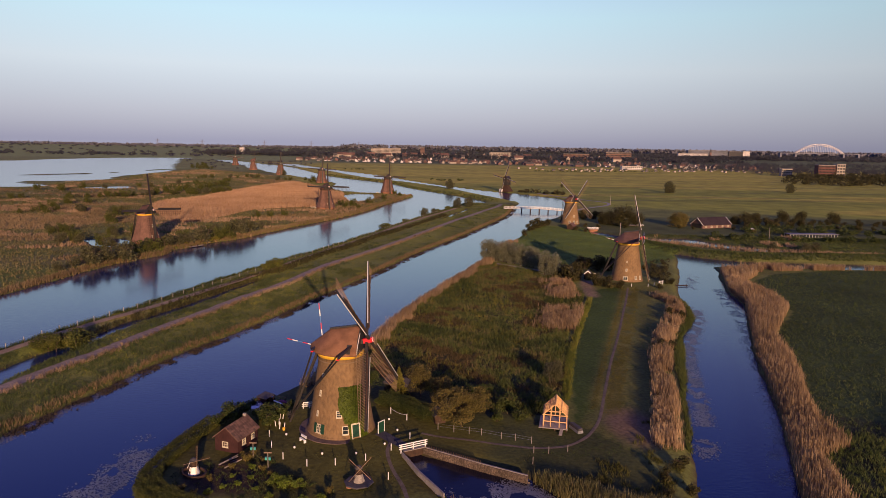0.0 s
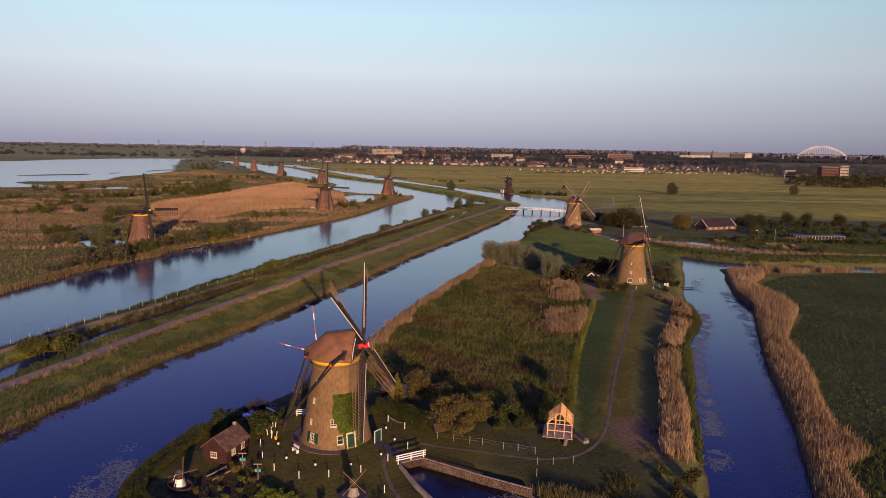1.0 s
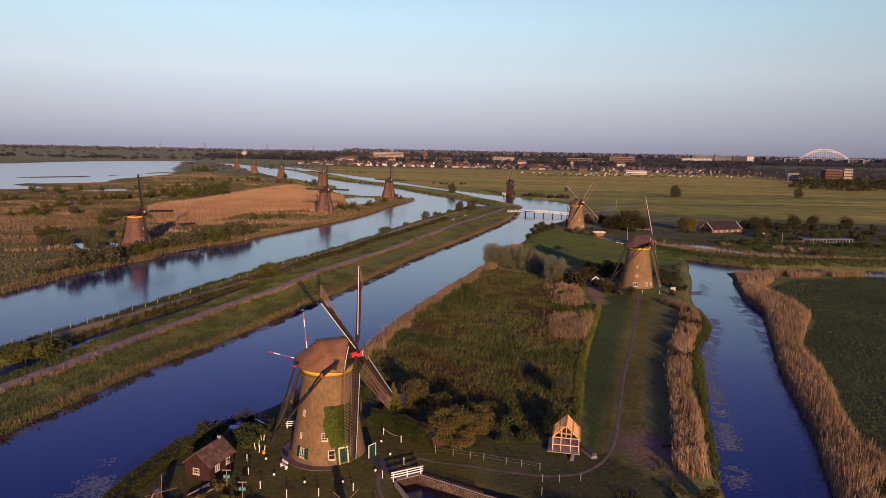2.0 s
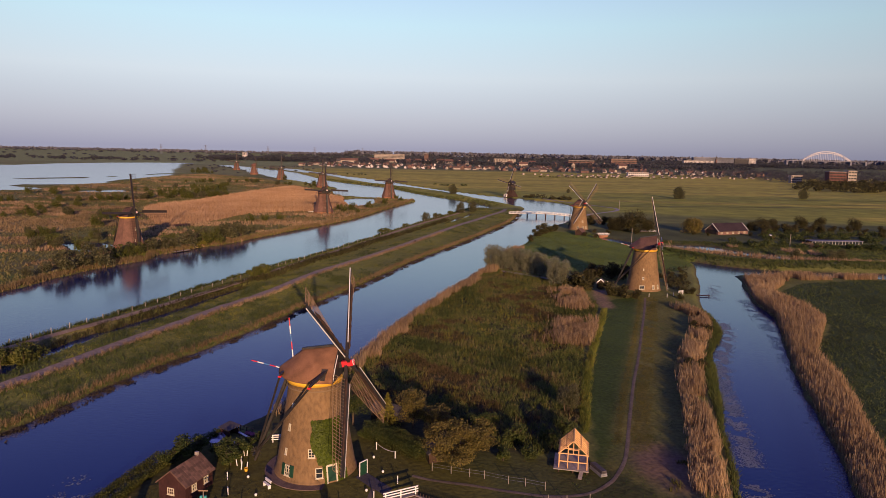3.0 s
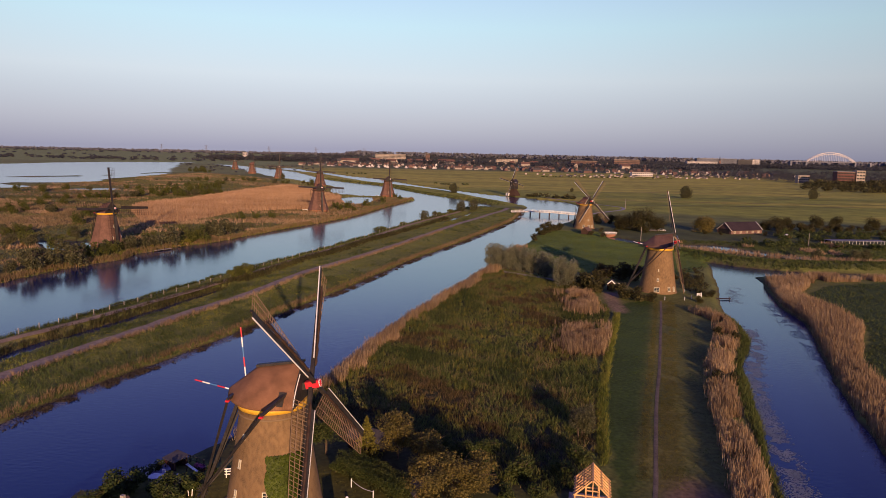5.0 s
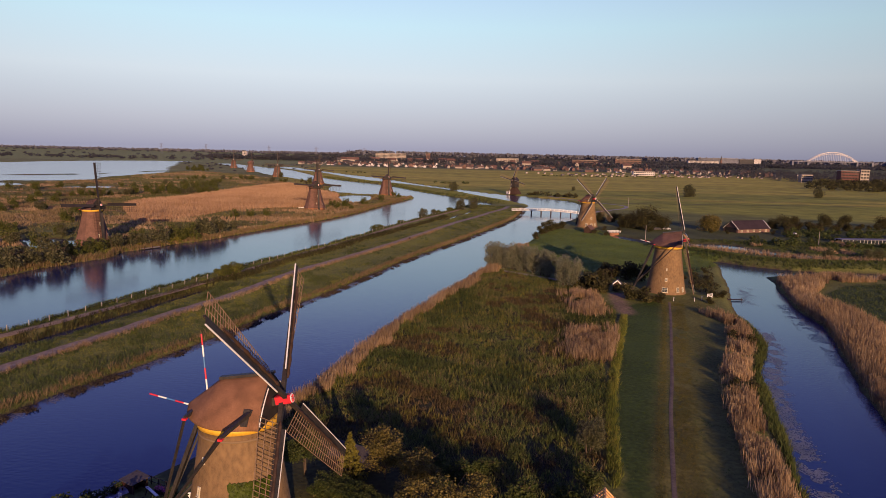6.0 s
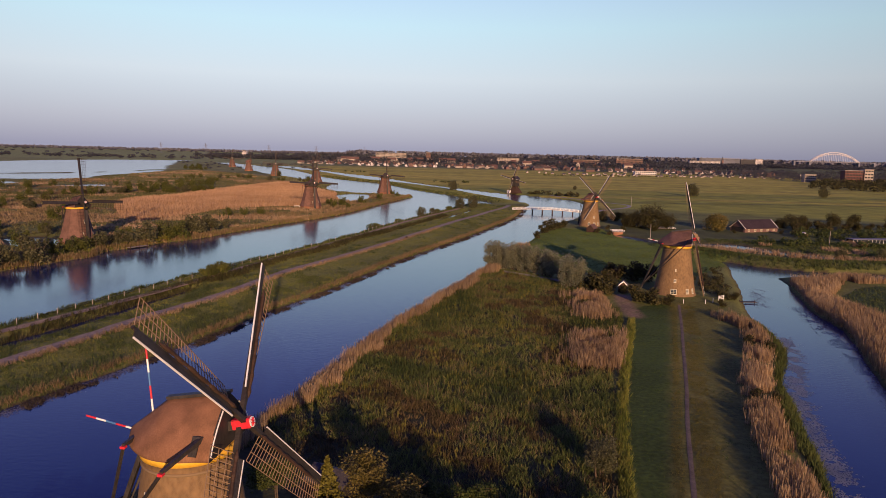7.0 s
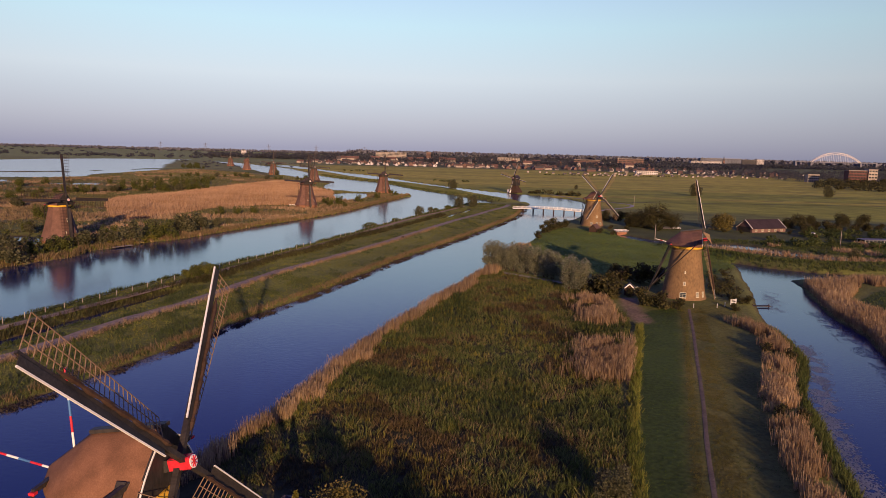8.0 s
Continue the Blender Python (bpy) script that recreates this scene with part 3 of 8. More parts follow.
west = (Q[:, 0] < -60) & (Q[:, 1] < 1300) & (Q[:, 0] < -0.12 * Q[:, 1] - 40)
lay(west * (0.15 + 0.45 * wobble(Q * np.array([0.4, 1.0]), 45, 8)), (0.24, 0.18, 0.085))
polder = smooth01(Q[:, 1] + 0.35 * Q[:, 0], 390, 420) * (Q[:, 0] > -0.45 * Q[:, 1] + 120)
lay(polder, (0.27, 0.275, 0.038))
lay(polder * smooth01(Q[:, 1], 480, 760) * 0.85, (0.43, 0.37, 0.055))
strip = np.sin((Q[:, 1] - 0.05 * Q[:, 0]) * 6.28 / 140 + 2.5 * wobble(Q, 700, 9)) + 0.8 * np.sin((Q[:, 1] + 0.03 * Q[:, 0]) * 6.28 / 61 + 4 * wobble(Q, 500, 10)) + 0.9 * wobble(Q * np.array([0.35, 1.0]), 110, 11)
lay(polder * smooth01(strip, 0.5, 1.1) * 0.8, (0.46, 0.385, 0.06))
lay(polder * smooth01(-strip, 0.6, 1.2) * 0.4, (0.18, 0.195, 0.03))
lay(inside(Q, spline(REED_BED, 3, True)), (0.28, 0.17, 0.09))
lay(inside(Q, spline(FIELD, 3, True)), (0.075, 0.075, 0.025))
# shade of hedge and trees behind the yard, laid as darker ground colour
lay(inside(Q, np.array([(3, 8), (14, 3), (25, 5), (34, 6), (38, 16), (20, 20), (4, 24), (-8, 26), (-14, 12)], float)), (0.06, 0.06, 0.022))
lay(inside(Q, spline(LAWN_STRIP, 3, True)), (0.072, 0.092, 0.024))
track_d = seg_dist(Q, MILL_PATH, False)
lay(inside(Q, spline(LAWN_STRIP, 3, True)) * (1 - smooth01(track_d, 2.2, 4.2)) * (0.6 + 0.4 * wobble(Q, 8, 15)), (0.185, 0.165, 0.04))
left_lawn = inside(Q, spline(LAWN_STRIP, 3, True)) * smooth01(track_d, 1.5, 3.0) * (Q[:, 0] < np.interp(Q[:, 1], MILL_PATH[:, 1][42:], MILL_PATH[:, 0][42:]))
lay(left_lawn * 0.8, (0.055, 0.088, 0.016))
right_lawn = inside(Q, spline(LAWN_STRIP, 3, True)) * (track_d > 2.5) * (Q[:, 0] > np.interp(Q[:, 1], MILL_PATH[:, 1][42:], MILL_PATH[:, 0][42:]))
lay(right_lawn * 0.8, (0.15, 0.148, 0.034))
lay(inside(Q, CROP), (0.055, 0.078, 0.022))
rear = inside(Q, np.array([(92, 250), (100, 190), (125, 150), (420, 150), (420, 300), (150, 290)]))
lay(rear * 0.9, (0.085, 0.098, 0.03))
lay(inside(Q, np.array([(45, -60), (63, -20), (80, 10), (100, 0), (100, -60)])), (0.05, 0.055, 0.02))
# olive quay lawn, its colour deepened for the tree shade across it
lay(inside(Q, np.array([(12, -3), (16, -7), (28, -12.5), (40, -19), (48, -14), (44, -4), (38, 4), (25, 6), (14, 4)])), (0.068, 0.074, 0.021))
MEADOW = np.array([(45, 175), (60, 215), (70, 240), (95, 238), (100, 205), (108, 190), (120, 165), (112, 150), (98, 135), (88, 125), (72, 130), (62, 135), (50, 145), (38, 152)], float)
lay(inside(Q, MEADOW), (0.13, 0.18, 0.03))
islet = 1 - smooth01(np.hypot((Q[:, 0] - 0) / 24, (Q[:, 1] + 5) / 15), 0.9, 1.05)
lay(islet, (0.095, 0.09, 0.02))
sand = 1 - smooth01(seg_dist(Q, np.array([(65, 105), (63.6, 97), (62.6, 87)], np.float32), False), 1.4, 2.6)
lay(sand * (0.75 + 0.25 * wobble(Q, 2, 123)), (0.27, 0.18, 0.105))
bare = 1 - smooth01(np.hypot((Q[:, 0] - 47.5) / 5.5, (Q[:, 1] - 2.5) / 8), 0.5, 1.1)
lay(bare * (0.8 + 0.2 * wobble(Q, 3, 19)), (0.19, 0.115, 0.075))
garden_soil = 1 - smooth01(np.hypot((Q[:, 0] + 13) / 6.5, (Q[:, 1] + 14) / 4.5), 0.7, 1.1)
lay(garden_soil * 0.9, (0.045, 0.03, 0.022))
beach = 1 - smooth01(seg_dist(Q, np.array([(36.5, 134.5), (39.7, 131.3), (45, 127.7), (50, 123.9), (53.4, 121.2)], np.float32), False), 0.5, 1.2)
lay(beach, (0.36, 0.32, 0.27))
lay(1 - smooth01(SD, 0.2, 0.9), (0.06, 0.045, 0.028))
far = smooth01(Q[:, 1], 1100, 1300)
lay(far, np.array((0.13, 0.145, 0.055)))
lay(smooth01(Q[:, 1], 780, 860) * smooth01(-Q[:, 0], 210, 260) * (0.7 + 0.3 * wobble(Q, 60, 31)), (0.22, 0.23, 0.075))
lay(smooth01(Q[:, 1], 1250, 1350) * smooth01(-Q[:, 0], 300, 400), (0.23, 0.26, 0.085))

nx, ny = len(GX), len(GY)
idx = np.arange(nx * ny).reshape(ny, nx)
quads = np.stack([idx[:-1, :-1], idx[:-1, 1:], idx[1:, 1:], idx[1:, :-1]], -1).reshape(-1, 4)
ground_mesh = mesh_np("ground", np.column_stack([Q, GZ]), quads, M["ground"], True)
attr = ground_mesh.attributes.new("cover", "FLOAT_COLOR", "POINT")
attr.data.foreach_set("color", np.column_stack([cover, np.ones(len(cover), np.float32)]).ravel())
tagged(new("ground", ground_mesh), "flat polder ground with grass, banks, dikes and meadows", "ground", kind="structure")
bm = bmesh.new()
bmesh.ops.create_grid(bm, x_segments=1, y_segments=1, size=1)
bmesh.ops.scale(bm, vec=(2400, 2000, 1), verts=bm.verts)
bmesh.ops.translate(bm, vec=(-700, 900, 0), verts=bm.verts)
tagged(part("water", bm, M["water"]), "calm dark blue canal water reflecting the sky", "water", kind="structure")

# sheet of the darker water, just above the canal's level
bm = bmesh.new()
bm.faces.new([bm.verts.new((x, y, 0.008)) for x, y in [(10.6, -6.6), (13.2, -5.6), (28.6, -12.6), (33, -17.5), (30, -24), (17, -24), (16.4, -17.6)]])
tagged(part("water_inlet", bm, M["inlet_water"]), "still black water of the inlet", "water", kind="structure")


def strip_mesh(name, line, width, material, label, category, lift=0.03):
    """A ribbon that follows the ground."""
    L = np.asarray(line)
    dense = [L[0]]
    for a, b in zip(L[:-1], L[1:]):
        k = max(1, int(np.linalg.norm(b - a) / 0.8))
        dense += [a + (b - a) * (i + 1) / k for i in range(k)]
    L = np.array(dense)
    T = np.gradient(L, axis=0)
    T /= np.linalg.norm(T, axis=1)[:, None]
    N = np.stack([-T[:, 1], T[:, 0]], 1)
    w = width * (1 + 0.06 * np.sin(np.arange(len(L)) * 0.7))[:, None] / 2
    cols = [L + N * w * k for k in (1, 0.5, 0, -0.5, -1)]
    zz = np.max([grid_read(GZ, c) for c in cols], 0) + lift
    V = np.concatenate([np.column_stack([c, zz - 0.02 * abs(k)]) for c, k in zip(cols, (1, .5, 0, .5, 1))])
    n = len(L)
    i = np.arange(n - 1)
    F = np.concatenate([np.stack([i + n * k, i + n * (k + 1), i + 1 + n * (k + 1), i + 1 + n * k], 1) for k in range(4)])
    return tagged(new(name, mesh_np(name, V, F, material, True)), label, category, kind="structure")


strip_mesh("path_dike", DIKE_PATH, 3.1, M["asphalt"], "grey purple paved cycle path along the dike", "path", 0.06)
strip_mesh("path_crest", DIKE_CREST[4:], 2.3, M["tan_track"], "tan grassy track along the dike crest", "path", 0.05)
strip_mesh("path_mill", MILL_PATH[10:], 0.55, M["dirt"], "narrow trodden path through the mown grass", "path", 0.04)

# ---- windmills ----


def plate(bm, xs, zs, solid, y0, y1):
    """A flat board with square openings: cells between the cuts xs and zs, kept where solid(i, j)."""
    vs = {}

    def v(i, j, k):
        if (i, j, k) not in vs:
            vs[i, j, k] = bm.verts.new((xs[i], (y0, y1)[k], zs[j]))
        return vs[i, j, k]

    nx_, nz_ = len(xs) - 1, len(zs) - 1
    on = lambda i, j: 0 <= i < nx_ and 0 <= j < nz_ and solid(i, j)
    for i in range(nx_):
        for j in range(nz_):
            if on(i, j):
                bm.faces.new((v(i, j, 0), v(i + 1, j, 0), v(i + 1, j + 1, 0), v(i, j + 1, 0)))
                bm.faces.new((v(i, j, 1), v(i, j + 1, 1), v(i + 1, j + 1, 1), v(i + 1, j, 1)))
                for di, dj, a, b in ((-1, 0, (i, j), (i, j + 1)), (1, 0, (i + 1, j), (i + 1, j + 1)), (0, -1, (i, j), (i + 1, j)), (0, 1, (i, j + 1), (i + 1, j + 1))):
                    if not on(i + di, j + dj):
                        bm.faces.new((v(*a, 0), v(*b, 0), v(*b, 1), v(*a, 1)))
    return bm


def window(parent, m, w=0.9, h=1.2, bars=(2, 3)):
    """A white sash window: a frame with bars and a pane behind them."""
    def cuts(lo, hi, n, edge, bar):
        c = [lo, lo + edge]
        for i in range(1, n):
            x = lo + (hi - lo) * i / n
            c += [x - bar, x + bar]
        return c + [hi - edge, hi]

    bm = bmesh.new()
    plate(bm, cuts(-w / 2, w / 2, bars[0], 0.1, 0.025), cuts(0, h, bars[1], 0.1, 0.025), lambda i, j: i % 2 == 0 or j % 2 == 0, -0.05, 0.06)
    fr = part("window", bm, M["cream"], parent, "cream painted sash window")
    fr.matrix_basis = m
    bm = bmesh.new()
    box(bm, -w / 2 - 0.05, -0.05, -0.09, w / 2 + 0.05, 0.12, -0.003, 0.01)
    part("sill", bm, M["cream"], fr)
    bm = bmesh.new()
    box(bm, -w / 2 + 0.08, -0.045, 0.02, w / 2 - 0.08, -0.02, h - 0.08)
    part("pane", bm, M["glass"], fr)
    return fr


def sail_frame(tilt):
    a = Vector((math.cos(tilt), 0, math.sin(tilt)))
    e1 = Vector((0, 1, 0))
    return a, e1, a.cross(e1)


def sails(mill, hub, tilt, turn, radius=14.0, detail=2, white=True, board=0.62):
    """Two stocks crossed on the shaft, each end with a lattice on one side and a board on the other."""
    a, e1, e2 = sail_frame(tilt)
    bar_me = None
    for k in range(4):
        th = radians(turn + 90 * k)
        d = e1 * math.sin(th) + e2 * math.cos(th)
        s = a.cross(d)                       # leading side
        o = hub + a * (0.35 if k % 2 else -0.15)
        base = Matrix((( *d, 0), (*s, 0), (*a, 0), (0, 0, 0, 1))).transposed()
        base[0][3], base[1][3], base[2][3] = o
        # local: x out along the stock, y to the leading side, z forward
        bm = bmesh.new()
        beam(bm, (-0.4, 0, 0), (radius, 0, 0), 0.36, 0.42, 0.16, 0.2)
        st = part("sail", bm, M["black"], mill, "dark wooden sail stock")
        st.matrix_basis = base
        n = 28 if detail > 1 else 14
        lo, hi = 2.4, radius - 0.15

        def weather(x):
            return radians(24 - 20 * (x - lo) / (hi - lo))

        bm = bmesh.new()
        rows = []
        for i in range(13):
            x = lo + 0.3 + (hi - lo - 0.3) * i / 12
            t = weather(x) * 0.8
            y1 = board
            rows.append([bm.verts.new(q) for q in ((x, 0.12, 0.10), (x, y1 * math.cos(t), 0.10 + y1 * math.sin(t)), (x, y1 * math.cos(t), 0.15 + y1 * math.sin(t)), (x, 0.12, 0.15))])
        for r0, r1 in zip(rows[:-1], rows[1:]):
            for q in range(4):
                bm.faces.new((r0[q], r0[(q + 1) % 4], r1[(q + 1) % 4], r1[q]))
        bm.faces.new(rows[0][::-1])
        bm.faces.new(rows[-1])
        part("wind_board", bm, M["black"], st, "dark boards along the leading edge")
        bm = bmesh.new()
        t0, t1 = weather(lo) * 0.8, weather(hi) * 0.8
        e = board + 0.06
        beam(bm, (lo + 0.3, e * math.cos(t0), 0.12 + e * math.sin(t0)), (hi, e * math.cos(t1), 0.12 + e * math.sin(t1)), 0.09, 0.10)
        part("edge_lath", bm, M["white"] if white else M["dark_wood"], st, "edge lath")
        # lattice
        width = 2.25
        if detail > 1:
            if bar_me is None:
                bm = bmesh.new()
                beam(bm, (0, 0.1, 0), (0, -width, 0), 0.04, 0.045)
                bar_me = bpy.data.meshes.new("sail_bar")
                bm.to_mesh(bar_me)
                bm.free()
                bar_me.materials.append(M["lath"])
            for i in range(n):
                x = lo + (hi - lo) * i / (n - 1)
                shared("sail_bar", bar_me, st, Matrix.Translation((x, 0, 0)) @ Matrix.Rotation(weather(x), 4, "X"))
        bm = bmesh.new()
        if detail <= 1:
            for i in range(n):
                x = lo + (hi - lo) * i / (n - 1)
                t = weather(x)
                beam(bm, (x, 0, 0), (x, -width * math.cos(t), -width * math.sin(t)), 0.08, 0.08)
        for y in (0.75, 1.5, width):
            for i in range(6):
                x0, x1 = lo + (hi - lo) * i / 6, lo + (hi - lo) * (i + 1) / 6
                ta, tb = weather(x0), weather(x1)
                beam(bm, (x0, -y * math.cos(ta), -y * math.sin(ta)), (x1, -y * math.cos(tb), -y * math.sin(tb)), 0.045, 0.04)
        part("sail_lattice", bm, M["lath"] if white else M["dark_wood"], st, "weathered lattice of laths")
        if detail > 1:
            bm = bmesh.new()
            rings = []
            for i in range(22):
                x = 2.2 + 10.2 * i / 21
                rr = 0.15 + 0.04 * math.sin(i * 2.1) if 0 < i < 21 else 0.06
                rings.append([bm.verts.new((x, -0.24 + rr * math.cos(q) + 0.03 * math.sin(i * 1.3), 0.22 + rr * math.sin(q))) for q in np.linspace(0, 2 * math.pi, 7)[:-1]])
            for r0, r1 in zip(rings[:-1], rings[1:]):
                for q in range(6):
                    bm.faces.new((r0[q], r0[(q + 1) % 6], r1[(q + 1) % 6], r1[q]))
            bm.faces.new(rings[0][::-1])
            bm.faces.new(rings[-1])
            part("furled_cloth", bm, M["dark_wood"], st, "dark furled sail cloth")


def cap_mesh(mill, zb, back, front, w0, ridge, material, trim=True):
    """A boat-shaped thatched cap. ridge: heights at the back edge, the back of the ridge and its front."""
    N, K, turn_at = 26, 24, 0.40

    def section(u):
        x = back + (front - back) * u
        w = w0 * (0.10 + 0.90 * math.sin(min(1, u / 0.6) * math.pi / 2) ** 0.75) * (1 - 0.14 * float(smooth01(np.array(u), 0.65, 1.0)))
        if u < turn_at:
            zr = ridge[0] + (ridge[1] - ridge[0]) * u / turn_at
        else:
            zr = ridge[1] + (ridge[2] - ridge[1]) * (u - turn_at) / (1 - turn_at)
        out = []
        for j in range(K + 1):
            q = -1 + 2 * j / K
            s = 1 - abs(q)
            out.append((x, math.copysign(w * max(0.0, 1 - s ** 1.55), q) if abs(q) > 1e-6 else 0.0, zb + (zr - zb) * s))
        return out

    bm = bmesh.new()
    rows = [[bm.verts.new(p) for p in section(i / N)] for i in range(N + 1)]
    for i in range(N):
        for j in range(K):
            bm.faces.new((rows[i][j], rows[i + 1][j], rows[i + 1][j + 1], rows[i][j + 1]))
        bm.faces.new((rows[i][K], rows[i + 1][K], rows[i + 1][0], rows[i][0]))
    bm.faces.new(rows[0])
    cap = part("cap", bm, material, mill, "brown thatched boat-shaped cap", True)
    f = [(p[0] + 0.02, p[1], p[2]) for p in section(1.0)]
    bm = bmesh.new()
    a = [bm.verts.new(p) for p in f]
    b = [bm.verts.new((p[0] - 0.12, p[1], p[2])) for p in f]
    bm.faces.new(a)
    for j in range(K):
        bm.faces.new((a[j], a[j + 1], b[j + 1], b[j]))
    part("front_wall", bm, M["black"], mill, "dark tarred front boards")
    for js in (range(1, 9), range(15, 23)) if trim else ():
        bm = bmesh.new()
        for j in js:
            beam(bm, Vector(f[j]) + Vector((0.08, 0, 0)), Vector(f[j + 1]) + Vector((0.08, 0, 0)), 0.07, 0.09)
        part("front_trim", bm, M["white"], mill, "white trim of the cap front")
    bm = bmesh.new()
    beam(bm, (back + (front - back) * turn_at - 0.1, 0, ridge[1] + 0.04), (front + 0.15, 0, ridge[2] + 0.05), 0.6, 0.24)
    part("ridge_board", bm, M["black"], mill, "black ridge board")
    return cap


def hub_head(mill, hub, tilt, red=True):
    a, e1, e2 = sail_frame(tilt)
    bm = bmesh.new()
    beam(bm, hub - a * 1.6, hub + a * 0.2, 0.75, 0.75)
    part("wind_shaft", bm, M["black"], mill)
    bm = bmesh.new()
    beam(bm, hub - a * 0.75, hub + a * 0.8, 0.8, 0.8)
    bmesh.ops.bevel(bm, geom=bm.edges[:], offset=0.08, segments=1, affect="EDGES")
    part("poll_end", bm, M["red"] if red else M["black"], mill, "red painted poll end" if red else "black iron poll end")
    bm = bmesh.new()
    c = hub + a * 0.82
    bmesh.ops.create_circle(bm, cap_ends=True, segments=20, radius=0.42)
    r = bmesh.ops.extrude_face_region(bm, geom=bm.faces[:])
    bmesh.ops.translate(bm, vec=(0, 0, 0.05), verts=[v for v in r["geom"] if isinstance(v, bmesh.types.BMVert)])
    bmesh.ops.transform(bm, matrix=Matrix.Translation(c) @ a.to_track_quat("Z", "Y").to_matrix().to_4x4(), verts=bm.verts)
    part("poll_disc", bm, M["white"], mill, "white disc with a red star")
    bm = bmesh.new()
    for k in range(4):
        t = math.pi * k / 4
        v = (e1 * math.cos(t) + e2 * math.sin(t)) * 0.36
        beam(bm, c + a * 0.07 - v, c + a * 0.07 + v, 0.07, 0.04)
    part("poll_star", bm, M["red"], mill, "red painted star")


def tail(mill, foot, zc, booms, striped=False, light=False):
    """The tail pole with its two booms and braces, by which the cap is turned to the wind."""
    wood = M["black"]
    bm = bmesh.new()
    beam(bm, (-3.4, 0, zc + 0.9), foot, 0.38, 0.38, 0.3, 0.3)
    part("tail_pole", bm, wood, mill, "long dark tail pole")
    for x, y, z, y0 in booms:
        for sgn in (1, -1):
            bm = bmesh.new()
            beam(bm, (x + (1.0 if y > 3 else 0.0), y0 * sgn, z + (0.9 if y > 3 else 0.05)), (x, y * sgn, z), 0.32, 0.36, 0.24, 0.26)
            part("boom", bm, wood, mill, "dark boom")
            bm = bmesh.new()
            box(bm, x - 0.2, y * sgn - 0.2, z - 0.22, x + 0.2, y * sgn + 0.2, z - 0.02, 0.03)
            part("boom_end", bm, M["red"], mill, "red painted boom end")
            bm = bmesh.new()
            beam(bm, (x, y * sgn, z - 0.1), (foot[0] + 0.25, foot[1] + 0.25 * sgn, foot[2] + (1.3 if y > 3 else 1.0)), 0.19, 0.19)
            part("brace", bm, wood, mill, "dark brace")
    bm = bmesh.new()
    beam(bm, (foot[0], foot[1] - 0.7, foot[2] + 1.0), (foot[0], foot[1] + 0.7, foot[2] + 1.0), 0.16)
    for k in range(6):
        t = math.pi * k / 6
        v = Vector((math.cos(t) * 0.75, 0, math.sin(t) * 0.75))
        c = Vector((foot[0] - 0.1, foot[1] + 0.55, foot[2] + 1.0))
        beam(bm, c - v, c + v, 0.07)
    part("winch_wheel", bm, wood, mill, "winch wheel with spokes")


def striped_pole(mill, a, b, cols=("white", "red", "blue", "white", "red")):
    a, b = Vector(a), Vector(b)
    for i, c in enumerate(cols):
        bm = bmesh.new()
        rod(bm, a.lerp(b, i / 5), a.lerp(b, (i + 1) / 5), 0.075, n=8)
        part("flag_pole", bm, M[c], mill, c + " painted stretch of the pole")


def round_mill(m, turn, label, detail=2, thatch="thatch", tilt=12.5):
    """A round brick mill: tower, thatched cap, four sails, tail."""
    mill = thing("windmill", m, label, "windmill", "windmills along the canal")
    tilt = radians(tilt)
    bm = bmesh.new()
    prof = [(5.42, -0.4), (5.42, 0.25), (5.32, 0.3)] + [(5.3 - 1.92 * (z / 12.0) ** 0.92, z) for z in np.linspace(0.6, 12.0, 16)] + [(3.48, 12.05), (3.48, 12.2)]
    lathe(bm, prof, 56, uv=True)
    part("tower", bm, M["brick"], mill, "tapering yellow-brown brick tower", True)
    for z, r, c, nm in ((11.45, 3.58, "brick", "brick_course"), (12.16, 3.64, "yellow", "yellow_band")):
        bm = bmesh.new()
        lathe(bm, [(r - 0.2, z), (r, z), (r, z + (0.16 if c == "brick" else 0.62)), (r - 0.2, z + (0.16 if c == "brick" else 0.62))], 56)
        part(nm, bm, M[c], mill, "painted yellow band under the cap" if c == "yellow" else "brick course", True)
    cap_mesh(mill, 12.74, -4.85, 3.3, 3.95, (13.45, 16.05, 16.9), M[thatch])
    hub = Vector((4.3, 0, 14.5))
    hub_head(mill, hub, tilt)
    sails(mill, hub, tilt, turn, 14.8, detail)
    tail(mill, (-8.6, 0.3, 0.0), 12.3, ((1.4, 6.5, 13.3, 2.6), (-3.7, 2.9, 13.25, 0.6)))
    return mill


def tower_radius(z):
    return 5.3 - 1.92 * (max(z, 0.01) / 12.0) ** 0.92


def on_tower(az, z, out=0.02):
    """The pose of a thing on the tower's face, at an azimuth in degrees: y points outward."""
    r = tower_radius(z) + out
    lean = math.atan2(1.92, 12.0)
    return Matrix.Rotation(radians(az - 90), 4, "Z") @ Matrix.Translation((0, r, z)) @ Matrix.Rotation(lean, 4, "X")


# the near mill, by its garden
FACING = -8.0
MILL_X, MILL_Y, MILL_Z = 0.18, 0.9, gz(0.6, -6.5) - 0.05
mill = round_mill(pose(MILL_X, MILL_Y, MILL_Z, 0, 0, FACING), 44.1, "round brick windmill with brown thatched cap, ivy and bare lattice sails", 2)
for az, z, w, h, bars in ((-86, 3.4, 0.85, 1.1, (2, 3)), (-75, 0.85, 0.95, 1.3, (1, 2)), (-124, 0.8, 1.05, 1.35, (3, 3)), (-132, 3.3, 0.36, 0.8, (1, 2)), (-130, 6.4, 0.36, 0.85, (1, 2)), (-127, 9.4, 0.34, 0.5, (1, 1))):
    window(mill, on_tower(az - FACING, z), w, h, bars)
bm = bmesh.new()
